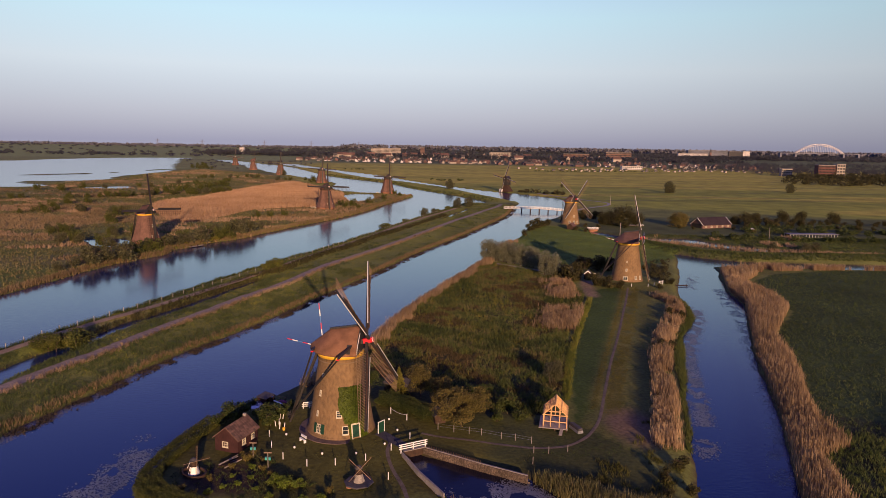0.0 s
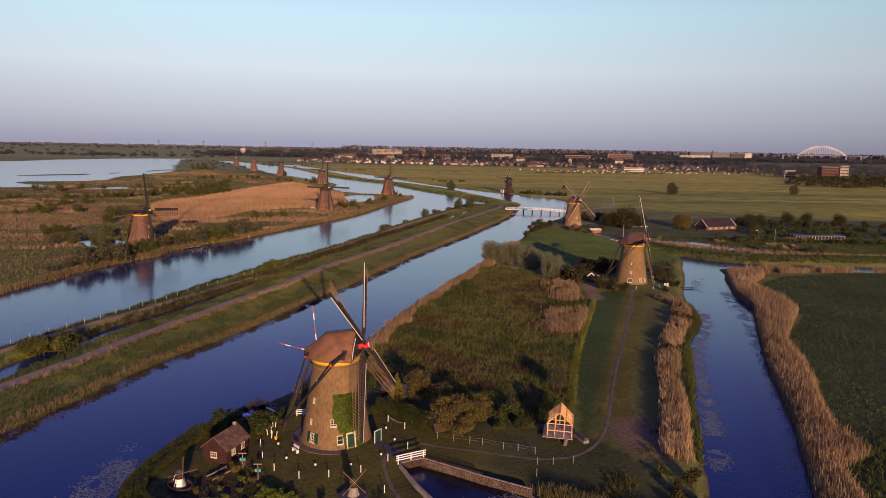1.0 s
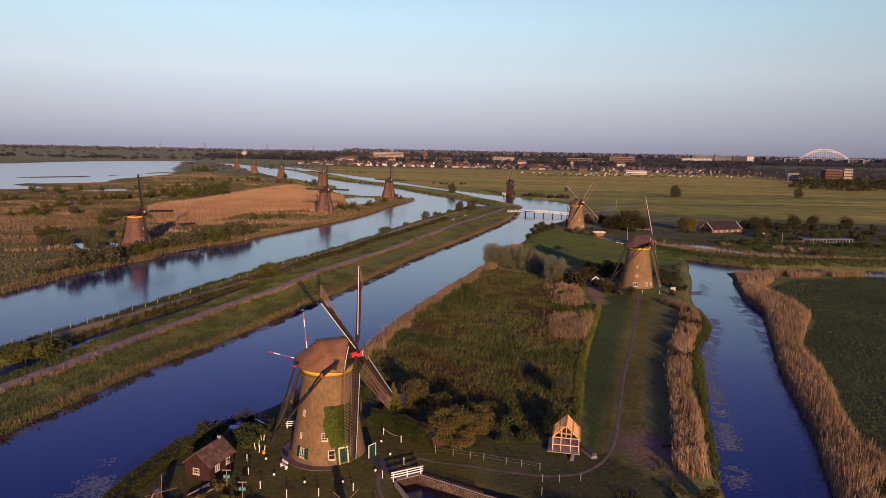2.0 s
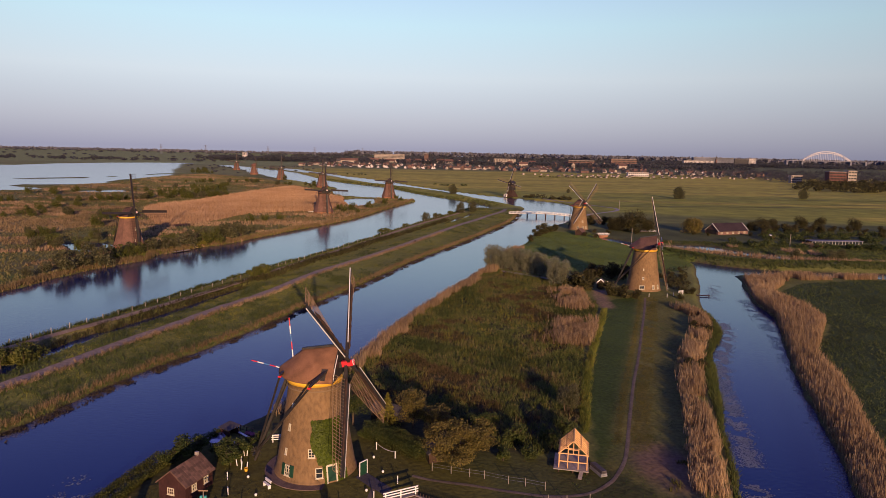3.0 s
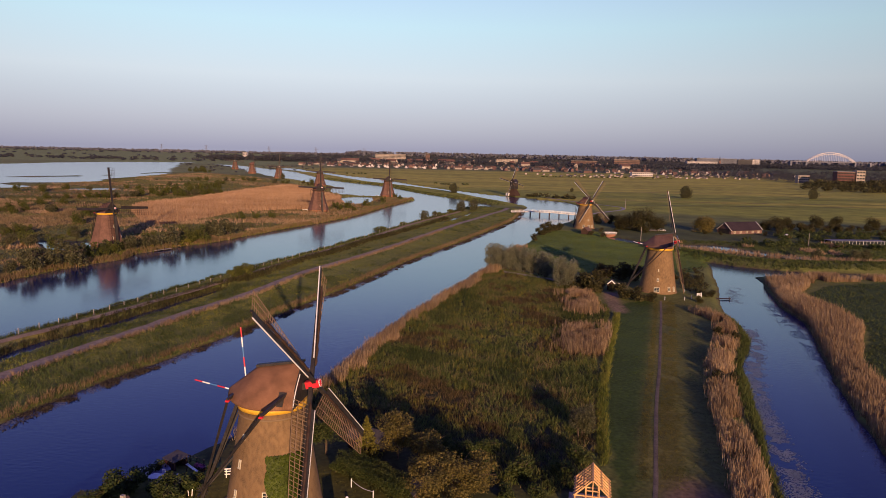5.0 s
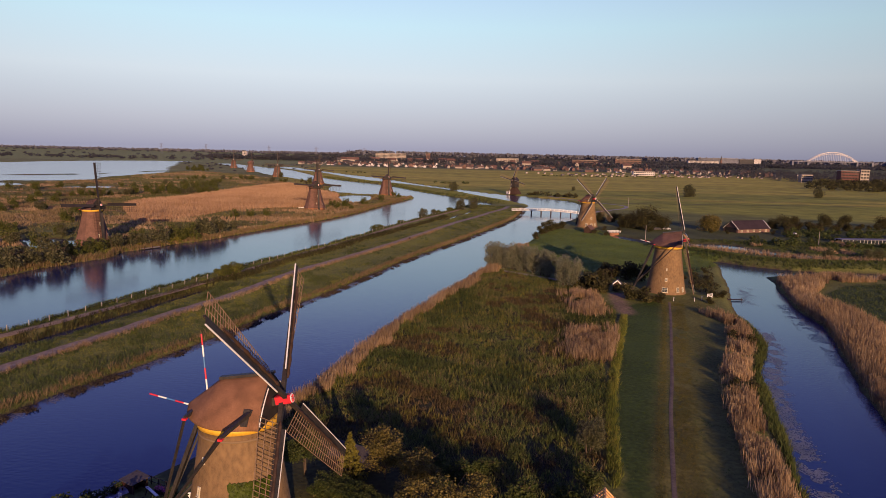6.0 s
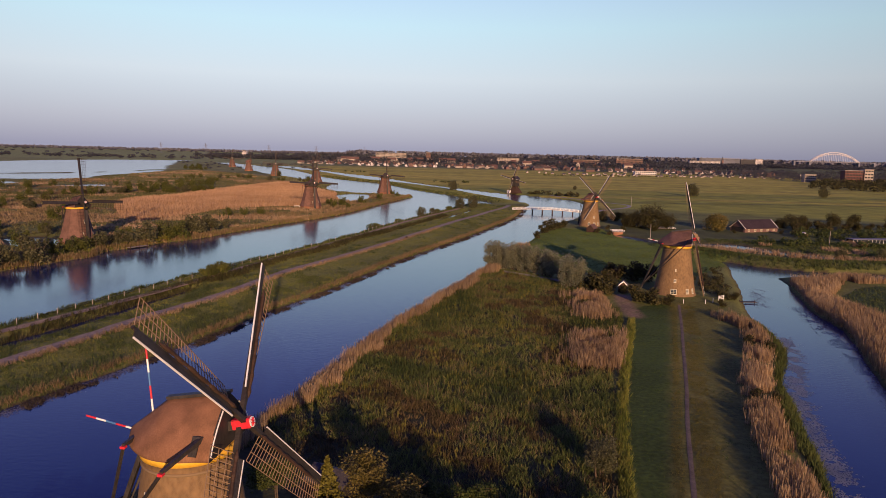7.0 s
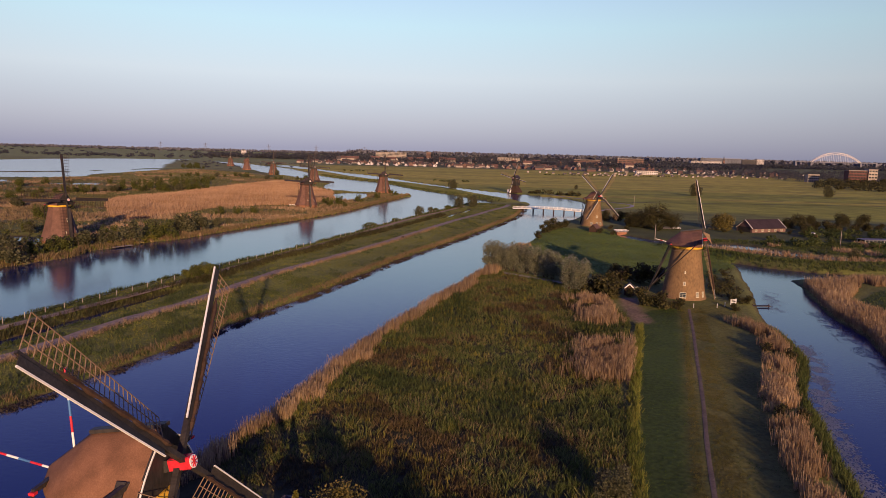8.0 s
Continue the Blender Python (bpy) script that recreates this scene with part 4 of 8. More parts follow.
box(bm, -0.55, -0.05, 0, 0.55, 0.06, 2.15)
dr = part("door", bm, M["green_paint"], mill, "dark green wooden door")
dr.matrix_basis = on_tower(-57 - FACING, 0.05)
bm = bmesh.new()
for x0, x1, z0, z1 in ((-0.75, -0.55, 0, 2.4), (0.55, 0.75, 0, 2.4), (-0.55, 0.55, 2.15, 2.4)):
    box(bm, x0, -0.05, z0, x1, 0.14, z1)
part("door_frame", bm, M["cream"], dr, "cream painted door frame")
for az in (-132.5, -115.8):
    bm = bmesh.new()
    box(bm, -0.3, 0.0, 0.0, 0.3, 0.06, 1.5, 0.02)
    s = part("shutter", bm, M["green_paint"], mill, "dark green shutter")
    s.matrix_basis = on_tower(az - FACING, 0.75, 0.05)
striped_pole(mill, (-4.5, 0.0, 13.25), (-8.7, 0.0, 14.05))
striped_pole(mill, (-3.0, 0.0, 14.8), (-3.6, 0.3, 20.0))
bm = bmesh.new()
beam(bm, (2.1, -3.66, 13.2), (2.1, -2.82, 14.4), 0.6, 0.12)
part("boom_hatch", bm, M["black"], mill, "dark boom opening in the thatch")

# ivy: leaves over the tower's face, climbing in one broad patch
g = np.random.default_rng(3)
n = 14500
az = g.uniform(-93, -28, n)
z = g.uniform(0.2, 8.0, n)
edge_l = np.where(z > 4.7, -86.5 + 0.3 * (z - 4.7) + 1.2 * np.sin(z * 3), np.where(z > 2.6, -74 - 5 * (z - 2.6) + 1.2 * np.sin(z * 4), -68 + 1.5 * np.sin(z * 2.3)))
keep = (az > edge_l) & (az < -34 + 1.5 * np.sin(z * 2)) & (z < 8.0 + 0.15 * np.sin(az)) & ~((z < 2.5) & (np.abs(az + 57) < 8))
az, z = np.radians(az[keep] - FACING), z[keep]
r = 5.3 - 1.92 * (z / 12) ** 0.92 + g.uniform(0.03, 0.22, len(z))
C = np.stack([r * np.cos(az), r * np.sin(az), z], 1)
U = np.stack([-np.sin(az), np.cos(az), 0 * az], 1)
W = np.stack([np.cos(az) * 0.45, np.sin(az) * 0.45, -0.9 + 0 * az], 1) + g.normal(0, 0.25, (len(z), 3))
s = g.uniform(0.09, 0.17, (len(z), 1))
V = np.stack([C - U * s, C + W * s * 1.4, C + U * s, C - W * s * 0.9], 1).reshape(-1, 3)
shared("ivy", mesh_np("ivy", V, np.arange(len(V)).reshape(-1, 4), M["ivy"]), mill)["label"] = "bright green ivy climbing the tower"

# two more round mills
mill2 = round_mill(pose(79.8, 108.9, gz(79.6, 102), 0, 0, -17), 2, "round brick windmill with dark thatched cap beside the canal", 2, "thatch_grey")
for az, z, w, h in ((-70, 0.8, 0.8, 1.2), (-110, 0.6, 1.5, 1.3), (-108, 3.6, 0.6, 0.8), (-108, 6.4, 0.3, 0.6), (-48, 0.7, 0.7, 1.3)):
    window(mill2, on_tower(az + 17, z), w, h)
striped_pole(mill2, (-4.6, 0, 13.3), (-7.4, 0, 13.9), ("white", "white", "red", "white", "white"))
mill3 = round_mill(pose(91.9, 251.5, gz(91.6, 243), 0, 0, -58), 45, "round red-brown brick windmill with crossed sails", 1)
for az, z, w, h in ((-75, 0.7, 1.1, 1.4), (-105, 0.7, 1.1, 1.4), (-50, 0.7, 1.0, 1.4), (-75, 4.2, 0.8, 1.0)):
    window(mill3, on_tower(az + 58, z), w, h)


def eight_mill(m, turn, label, band, detail=1):
    """An eight-sided thatched mill on a low brick base."""
    mill = thing("windmill", m, label, "windmill", "windmills along the canal")
    bm = bmesh.new()
    lathe(bm, [(5.8, -0.8), (5.8, 1.7), (5.7, 1.75)], 8, math.pi / 8)
    part("base", bm, M["brick_plain"], mill, "low brick base")
    bm = bmesh.new()
    lathe(bm, [(6.35, 1.5)] + [(6.2 - 3.1 * (t ** 0.75), 1.75 + 10.6 * t) for t in np.linspace(0, 1, 10)], 8, math.pi / 8)
    part("body", bm, M["thatch_grey"], mill, "eight-sided thatched body")
    bm = bmesh.new()
    lathe(bm, [(3.1, 12.3), (3.45, 12.3), (3.45, 12.85), (3.1, 12.85)], 32)
    part("cap_band", bm, M[band], mill, "painted band under the cap", True)
    cap_mesh(mill, 12.85, -4.2, 3.0, 3.4, (13.8, 15.9, 16.8), M["thatch_grey"], False)
    hub = Vector((3.9, 0, 14.5))
    hub_head(mill, hub, radians(10), False)
    sails(mill, hub, radians(10), turn, 15.0, detail, False, 0.8)
    tail(mill, (-9.0, 0.2, 0.0), 12.8, ((0.4, 5.2, 13.2, 2.8), (-3.2, 1.4, 13.1, 0.4)))
    for az, z in ((-20, 3.4), (25, 3.4), (0, 7.5)):
        r = (6.2 - 3.1 * (max(z - 1.75, 0) / 10.6) ** 0.75) * 0.95
        window(mill, Matrix.Rotation(radians(az - 90), 4, "Z") @ Matrix.Translation((0, r, z)) @ Matrix.Rotation(0.2, 4, "X"), 0.8, 1.1)
    bm = bmesh.new()
    box(bm, -0.5, 0, 0, 0.5, 0.1, 2.0)
    d = part("door", bm, M["green_paint"], mill, "dark green door")
    d.matrix_basis = Matrix.Rotation(radians(-90), 4, "Z") @ Matrix.Translation((0, 5.55, 0))
    return mill


first = eight_mill(pose(-111.3, 165.8, 0.3, 0, 0, -25), 4.5, "eight-sided thatched windmill on the reedy west bank", "yellow")
first.scale = (1.05, 1.05, 1.05)
second = eight_mill(pose(-60.5, 307.5, max(0.4, gz(-60.5, 303.5)), 0, 0, -52), 4.5, "eight-sided thatched windmill beside the red reed bed", "dark_wood")
second.scale = (1.05, 1.05, 1.05)
for x, y, az, label in ((-30.5, 443, -60, "eight-sided thatched windmill on the point between two canals"),
                        (-114, 566, -66, "eight-sided thatched windmill behind the reed bed"), (-198, 712, -70, "eight-sided thatched windmill far along the canal"),
                        (-274, 838, 15, "eight-sided thatched windmill with slanted sails, far off"), (-355, 995, -75, "eight-sided thatched windmill at the end of the row")):
    tagged(copy_thing(second, pose(x, y, max(0.4, gz(x, y - 4)), 0, 0, az)), label)


def hollow_post_mill(m):
    """A small black mill on a thatched pyramid."""
    mill = thing("windmill", m, "black wooden hollow post mill on a thatched base", "windmill", "windmills along the canal")
    bm = bmesh.new()
    lathe(bm, [(6.2, 0), (6.2, 1.0), (2.2, 6.6)], 4, math.pi / 4)
    part("base", bm, M["dark_wood"], mill, "dark thatched pyramid base")
    bm = bmesh.new()
    box(bm, -3.0, -2.5, 6.4, 3.0, 2.5, 13.2, 0.05)
    part("body", bm, M["black"], mill, "black boarded body")
    bm = bmesh.new()
    for s in (1, -1):
        v = [bm.verts.new(p) for p in ((-3.3, 2.8 * s, 12.9), (3.3, 2.8 * s, 12.9), (3.3, 0, 15.2), (-3.3, 0, 15.2))]
        w = [bm.verts.new(p) for p in ((-3.3, 2.8 * s, 13.1), (3.3, 2.8 * s, 13.1), (3.3, 0, 15.4), (-3.3, 0, 15.4))]
        bm.faces.new(v)
        bm.faces.new(w)
        for k in range(4):
            bm.faces.new((v[k], v[(k + 1) % 4], w[(k + 1) % 4], w[k]))
    part("roof", bm, M["black"], mill, "dark pitched roof")
    hub = Vector((3.9, 0, 12.8))
    hub_head(mill, hub, radians(10), False)
    sails(mill, hub, radians(10), 14, 14.0, 1)
    bm = bmesh.new()
    beam(bm, (-2.6, 0, 8), (-8, 0, 1), 0.4)
    for s in (1, -1):
        beam(bm, (-2.6, 1.6 * s, 12), (-8, 0.2 * s, 2), 0.2)
    part("tail_pole", bm, M["black"], mill)
    bm = bmesh.new()
    box(bm, 1.2, -5.6, 0, 4.6, -2.0, 2.6)
    part("side_shed", bm, M["white"], mill, "white painted lean-to")
    return mill


hollow_post_mill(pose(81.5, 486, gz(82, 486), 0, 0, -128))

# ---- plants ----


def scatter(poly, per_m2, seed, dry=0.15, jitter=None):
    """Random points inside an outline, off the water."""
    g = np.random.default_rng(seed)
    A = np.asarray(poly, np.float32)
    lo, hi = A.min(0), A.max(0)
    P = g.uniform(lo, hi, (int((hi - lo).prod() * per_m2), 2)).astype(np.float32)
    P = P[inside(P, A)]
    return P[grid_read(SD, P) > dry]


def along(line, width, per_m, seed, dry=0.05):
    """Random points beside a line, up to width off it."""
    g = np.random.default_rng(seed)
    L = np.asarray(line, float)
    seg = np.linalg.norm(np.diff(L, axis=0), axis=1)
    s = np.r_[0, np.cumsum(seg)]
    t = g.uniform(0, s[-1], int(s[-1] * per_m))
    P = np.stack([np.interp(t, s, L[:, 0]), np.interp(t, s, L[:, 1])], 1) + g.uniform(-width, width, (len(t), 2))
    return P[grid_read(SD, P) > dry]


def blades(name, P, height, spread, width, per, material, seed, label, category, vary=0.35, lean=0.35, floating=False):
    """Tufts of stiff leaves: per blades at each point, as one object."""
    g = np.random.default_rng(seed)
    n = len(P)
    Z = np.maximum(grid_read(GZ, P), 0.05 if floating else -9)
    big = (1 + vary * g.uniform(-1, 1, n)) * np.broadcast_to(height, n)
    B = np.repeat(np.column_stack([P, Z]), per, 0) + np.column_stack([g.normal(0, spread, (n * per, 2)), np.full(n * per, -0.05)])
    h = np.repeat(big, per) * g.uniform(0.65, 1.0, n * per)
    t = g.uniform(0, 2 * np.pi, n * per)
    D = np.stack([np.cos(t), np.sin(t), 0 * t], 1) * (width * g.uniform(0.6, 1.3, n * per))[:, None]
    tip_at = B + np.column_stack([g.normal(0, lean, (n * per, 2)) * h[:, None], h])
    V = np.stack([B - D, B + D, tip_at + D * 0.35, tip_at - D * 0.35], 1).reshape(-1, 3)
    me = mesh_np(name, V, np.arange(len(V)).reshape(-1, 4), material)
    return tagged(new(name, me), label, category, kind="stuff")


def leaf_cloud(C, size, g, flat=0.6):
    """A small leaf-shaped quad at every centre, turned at random."""
    n = len(C)
    a = g.normal(size=(n, 3))
    a[:, 2] *= flat
    a /= np.linalg.norm(a, axis=1)[:, None]
    b = np.cross(a, g.normal(size=(n, 3)))
    b /= np.linalg.norm(b, axis=1)[:, None]
    s = (size * g.uniform(0.6, 1.4, n))[:, None]
    return np.stack([C - a * s, C + b * s * 0.6, C + a * s, C - b * s * 0.6], 1).reshape(-1, 3)


def crown_points(g, n, h0, h1, r, lobes, ragged=0.25, lobe=1.0):
    """Centres of leaves: lobes of different size about a crown, denser at their skins."""
    out = []
    cz, ch = (h0 + h1) / 2, (h1 - h0) / 2
    for k in range(lobes):
        u = g.normal(size=3)
        u /= np.linalg.norm(u)
        q = g.uniform(0.35, 0.8)
        c = np.array([u[0] * r * q, u[1] * r * q, cz + u[2] * ch * q])
        lr = r * g.uniform(0.3, 0.52) * lobe
        m = n // lobes
        d = g.normal(size=(m, 3))
        d /= np.linalg.norm(d, axis=1)[:, None]
        rad = lr * (g.uniform(0.25, 1, m) ** 0.45) * (1 + ragged * g.normal(size=m) * 0.5)
        out.append(c + d * rad[:, None] * np.array([1, 1, min(1.1, ch / r * 1.1)]))
    P = np.concatenate(out)
    P[:, 2] = np.clip(P[:, 2], 0.15, None)
    return P


def tree(name, m, h, r, leaf, label, category="tree", group="", leaves=1500, size=0.16, low=0.25, lobes=14, seed=1, trunk=True, lobe=1.0):
    """A tapered trunk with limbs and a ragged crown of many leaves."""
    g = np.random.default_rng(seed)
    ob = thing(name, m, label, category, group)
    tw = max(0.06, h * 0.022)
    for s in range(1 if trunk else 3):
        bm = bmesh.new()
        ox, oy = (0, 0) if trunk else g.normal(0, 0.15 * r, 2)
        top = Vector((g.normal(0, 0.05) * r + ox * 2, g.normal(0, 0.05) * r + oy * 2, h * 0.72))
        mid = Vector((g.normal(0, 0.06) * h * 0.3 + ox, g.normal(0, 0.06) * h * 0.3 + oy, h * 0.35))
        rod(bm, (ox, oy, -0.3), mid, tw, tw * 0.7, 7)
        rod(bm, mid, top, tw * 0.7, tw * 0.2, 6)
        for k in range(5 if trunk else 2):
            t = g.uniform(0, 6.28)
            a = mid.lerp(top, g.uniform(0, 0.8))
            e = Vector((math.cos(t) * r * 0.7, math.sin(t) * r * 0.7, a.z + g.uniform(0.05, 0.3) * h))
            rod(bm, a, e, tw * 0.4, tw * 0.1, 5)
        part("trunk" if trunk else "stem", bm, M["bark"], ob)
    C = crown_points(g, leaves, h * low, h, r, lobes, 0.25, lobe)
    V = leaf_cloud(C, size, g)
    shared("crown", mesh_np("crown", V, np.arange(len(V)).reshape(-1, 4), leaf), ob)
    return ob


def put(ob, x, y, scale=1.0, turn=0.0, label=""):
    """A further copy of a plant, on the ground."""
    c = copy_thing(ob, pose(x, y, gz(x, y), 0, 0, turn))
    c.scale = (scale, scale, scale)
    return tagged(c, label)


def at_ground(x, y, turn=0):
    return pose(x, y, gz(x, y), 0, 0, turn)


# the wild field between the canal and the mown strip
P = scatter(spline(FIELD, 3, True), 5.0, 21)
keep = np.minimum(1, 0.75 + 0.25 * wobble(P, 11, 22))
P = P[np.random.default_rng(1).uniform(size=len(P)) < keep]
kind = wobble(P, 16, 106) + 0.35 * wobble(P, 4, 107)
for name, pick, tall, m_, lab in (("wild_herbs", (kind >= -0.3) & (kind <= 0.48), 0.7, "herb", "dense wild herbs covering the field"), ("dock_weeds", kind > 0.48, 0.6, "dock", "reddish brown dock weeds in patches over the field"), ("nettles", kind < -0.3, 0.75, "nettle", "dark green nettle beds in the field")):
    blades(name, P[pick], tall + 0.25 * wobble(P[pick], 14, 5), 0.22, 0.058, 7, M[m_], 23, lab, "herbs", lean=0.5)
P = scatter(spline(FIELD, 3, True), 0.9, 27)
P = P[(wobble(P, 7, 77) > 0.1) & (P[:, 1] > 20)]
blades("young_shoots", P, 0.85, 0.2, 0.045, 6, M["leaf_yellow"], 28, "pale green shoots standing out of the herbs", "shoots", lean=0.2)

# reeds: the canal's edge of the field, the strip beside the east canal and its far bank
shore = spline(MILL_BANK[8:17], 5)
P = along(shore + np.array([2.8, -1.0]), 3.6, 66, 31)
P = P[grid_read(SD, P) < 3.9 + 2.0 * wobble(P, 9, 111)]
blades("canal_reeds", P, 1.7 + 0.35 * wobble(P, 4, 112), 0.16, 0.035, 5, M["reed"], 32, "tan reeds along the canal shore", "reeds", lean=0.12)
strip_e = spline([(52.5, -4), (55, 2), (58.5, 12), (61.5, 21), (65.5, 33), (71.5, 47), (78.5, 60), (83.5, 70), (86, 80), (84, 86)], 5)
P = along(strip_e + np.array([-2.0, 0.6]), 2.0, 44, 33)
P = P[(np.abs(P[:, 1] - 41.5 - 0.3 * (P[:, 0] - 67)) > 1.8) & (np.hypot(P[:, 0] - 79.5, P[:, 1] - 66) > 2.6) & (wobble(P, 5, 34) > -0.62)]
blades("ditch_reeds", P, 1.7, 0.15, 0.04, 5, M["reed"], 34, "strip of tan reeds between lawn and canal", "reeds", lean=0.12)
bank_e = [(63, -17), (67, -9), (70.5, -1.5), (75, 8.5), (80, 21), (86, 37), (95.2, 57), (106, 80.5), (109, 97), (120.5, 127), (129, 137), (165, 133), (200, 138), (420, 141), (420, 137), (200, 132), (160, 130), (136, 126),
          (119, 107), (119, 88), (116, 76), (104, 59), (97, 49), (92, 33), (88.5, 25), (83, 14), (80, 6), (79, -3), (72, -7), (70, -15), (60, -45)]
P = scatter(np.array(bank_e), 8.0, 35, 0.0)
P = P[(P[:, 0] < 230) & ((P[:, 0] < 122) | (wobble(P, 12, 124) > 0.05))]
blades("bank_reeds", P, 2.1, 0.16, 0.045, 5, M["reed"], 36, "broad belt of tan reeds on the canal bank", "reeds", lean=0.12)
P = scatter(np.array(CROP), 1.9, 37, 1.0)
P = P[(P[:, 0] < 190) & (P[:, 1] > -35)]
blades("green_crop", P, 0.4, 0.3, 0.09, 3, M["crop"], 38, "low dark green vegetation of the field", "herbs", lean=0.6)
P = scatter(np.array([(84, -6), (96, 12), (112, 16), (140, 0), (110, -40), (80, -30)]), 2.2, 39)
P = P[wobble(P, 16, 12) > 0.1]
blades("corner_herbs", scatter(np.array([(66, -18), (72, -8), (80, 4), (100, -8), (130, -40), (62, -45)]), 2.6, 113), 0.7, 0.2, 0.06, 6, M["nettle"], 114, "rough green herbs behind the reeds", "herbs", lean=0.5)
blades("dry_clumps", P, 1.4, 0.2, 0.05, 5, M["reed"], 40, "dry tan clumps in the field", "reeds", lean=0.2)
g = np.random.default_rng(41)
t = g.uniform(0, 1, (3400, 1))
P = np.array([(46.6, 54)]) * (1 - t) + np.array([(51.2, 71.5)]) * t + g.normal(0, 1, (3400, 2)) * np.array([2.5, 1.2])
Pb = np.array([(53.2, 84)]) * (1 - t) + np.array([(55.6, 104.5)]) * t + g.normal(0, 1, (3400, 2)) * np.array([2.0, 1.2])
P, Pb = P[wobble(P, 5, 78) > -0.35], Pb[wobble(Pb, 5, 79) > -0.35]
P = P[P[:, 0] < 60.3 + 0.36 * (P[:, 1] - 82)]
Pb = Pb[Pb[:, 0] < 59.5]
blades("field_reeds", np.concatenate([P, Pb]), 1.7, 0.14, 0.04, 5, M["reed"], 43, "two stands of tan reeds in the field", "reeds", lean=0.15)
P = along(np.array([(28, -13.3), (33, -15.5), (39, -19), (46, -20)]), 1.7, 50, 44)
blades("inlet_reeds", P, 1.2, 0.15, 0.04, 6, M["sedge"], 45, "olive sedge at the mouth of the inlet", "sedge", lean=0.2)
P = scatter(np.array([(17, -18), (22, -18.5), (24, -22), (22, -30), (16, -30)]), 8, 46, -2)
blades("inlet_cane", P, 1.7, 0.12, 0.035, 5, M["reed"], 47, "tan reeds standing in the inlet", "reeds", lean=0.12)
P = scatter(np.array([(42, -20), (49, -14), (53, 0), (50, 5), (45, -4), (36, -10), (31, -12)]), 5, 48)
P = P[wobble(P, 5, 121) > 0.25]
blades("rough_corner", P, 0.5, 0.18, 0.05, 6, M["lawn"], 49, "rough herbs in the corner by the canal", "herbs", lean=0.35)
P = along(strip_e + np.array([1.7, -0.6]), 0.9, 24, 80)
blades("canal_sedge", P, 0.9, 0.2, 0.05, 6, M["nettle"], 81, "green sedge between the reeds and the canal", "sedge", lean=0.35)
edge_line = spline([(38.5, 12), (41, 22), (46, 40), (53.5, 62), (61, 84)], 5)
P = along(edge_line, 0.7, 14, 50)
blades("lawn_edge", P, 0.8, 0.14, 0.045, 6, M["grass"], 51, "tall yellow-green grass along the mown edge", "grass", lean=0.3)

P = np.concatenate([scatter(spline(LAWN_STRIP, 3, True), 2.6, 82), scatter(np.array([(-20, -16), (-8, -20), (8, -20), (14, -8), (13, 2), (4, 9), (-10, 6), (-19, 0)]), 2.6, 83)])
P = P[(seg_dist(P.astype(np.float32), MILL_PATH, False) > 0.9) & (np.hypot((P[:, 0] - 47.5) / 5.5, (P[:, 1] - 2.5) / 8) > 0.85) & (np.hypot(P[:, 0] - MILL_X, P[:, 1] - MILL_Y) > 7.1)]
yard = (P[:, 0] < 30) & (P[:, 1] < 12)
blades("lawn_grass", P[yard], 0.13, 0.2, 0.05, 4, M["lawn"], 84, "short olive mown grass of the mill yard", "grass", lean=0.6)
S = P[~yard]
side_d = S[:, 0] - np.interp(S[:, 1], MILL_PATH[:, 1][42:], MILL_PATH[:, 0][42:])
# tufts right of the path that take the lighter yellow-green, in patches
dry = (side_d > 0) & (side_d < 8 + 2 * wobble(S, 9, 125)) & (S[:, 1] > 12) & (wobble(S * np.array([1.0, 0.35]), 5, 126) > -0.15)
blades("strip_grass", S[~dry], 0.13, 0.2, 0.05, 4, M["lawn_green"], 85, "short green mown grass of the long strip", "grass", lean=0.6)
blades("dry_grass", S[dry], 0.12, 0.2, 0.05, 4, M["lawn_gold"], 127, "yellow-green mown grass of the long strip, right of the path", "grass", lean=0.6)
W = along(MILL_PATH[74:] + np.array([1.5, -0.5]), 1.7, 44, 117)
W = W[(seg_dist(W.astype(np.float32), MILL_PATH, False) > 0.45) & (wobble(W, 6, 118) > -0.55)]
W = np.concatenate([W, along(MILL_PATH[74:] + np.array([-1.3, 0.5]), 0.55, 14, 120)])
blades("worn_grass", W, 0.14, 0.2, 0.05, 6, M["lawn_gold"], 119, "yellowed worn grass beside the trodden path", "grass", lean=0.7)

# the long dike
dike_poly = np.concatenate([spline(DIKE_EAST[1:15], 3), spline(DIKE_WEST[:-1], 3)])
P = scatter(dike_poly, 3.1, 52, 0.05)
d = seg_dist(P.astype(np.float32), DIKE_PATH, False)
P = P[(d > 1.6) & (seg_dist(P.astype(np.float32), DIKE_CREST, False) > 1.7)]
P = P[(P[:, 1] < 120) | (np.random.default_rng(4).uniform(size=len(P)) < 0.55)]
lush = wobble(P, 8, 85) + 0.5 * wobble(P, 3, 86) > 0.15 + 0.35 * smooth01(P[:, 1], 60, 140) - 0.75 * (1 - smooth01(P[:, 1], 15, 80))
blades("dike_grass", P[~lush], 0.33 + 0.15 * wobble(P[~lush], 10, 13), 0.24, 0.05, 4, M["grass"], 53, "rough grass on the dike slopes", "grass", lean=0.45)
blades("dike_nettles", P[lush], 0.5, 0.27, 0.055, 6, M["nettle"], 87, "darker green nettles in patches on the dike", "herbs", lean=0.45)
P = along(spline(DIKE_EAST[1:15], 4) + np.array([1.1, -0.45]), 1.5, 26, 88, -2.2)
P = P[(wobble(P, 3.5, 89) > 0.1) & (grid_read(SD, P) < 0.1)]
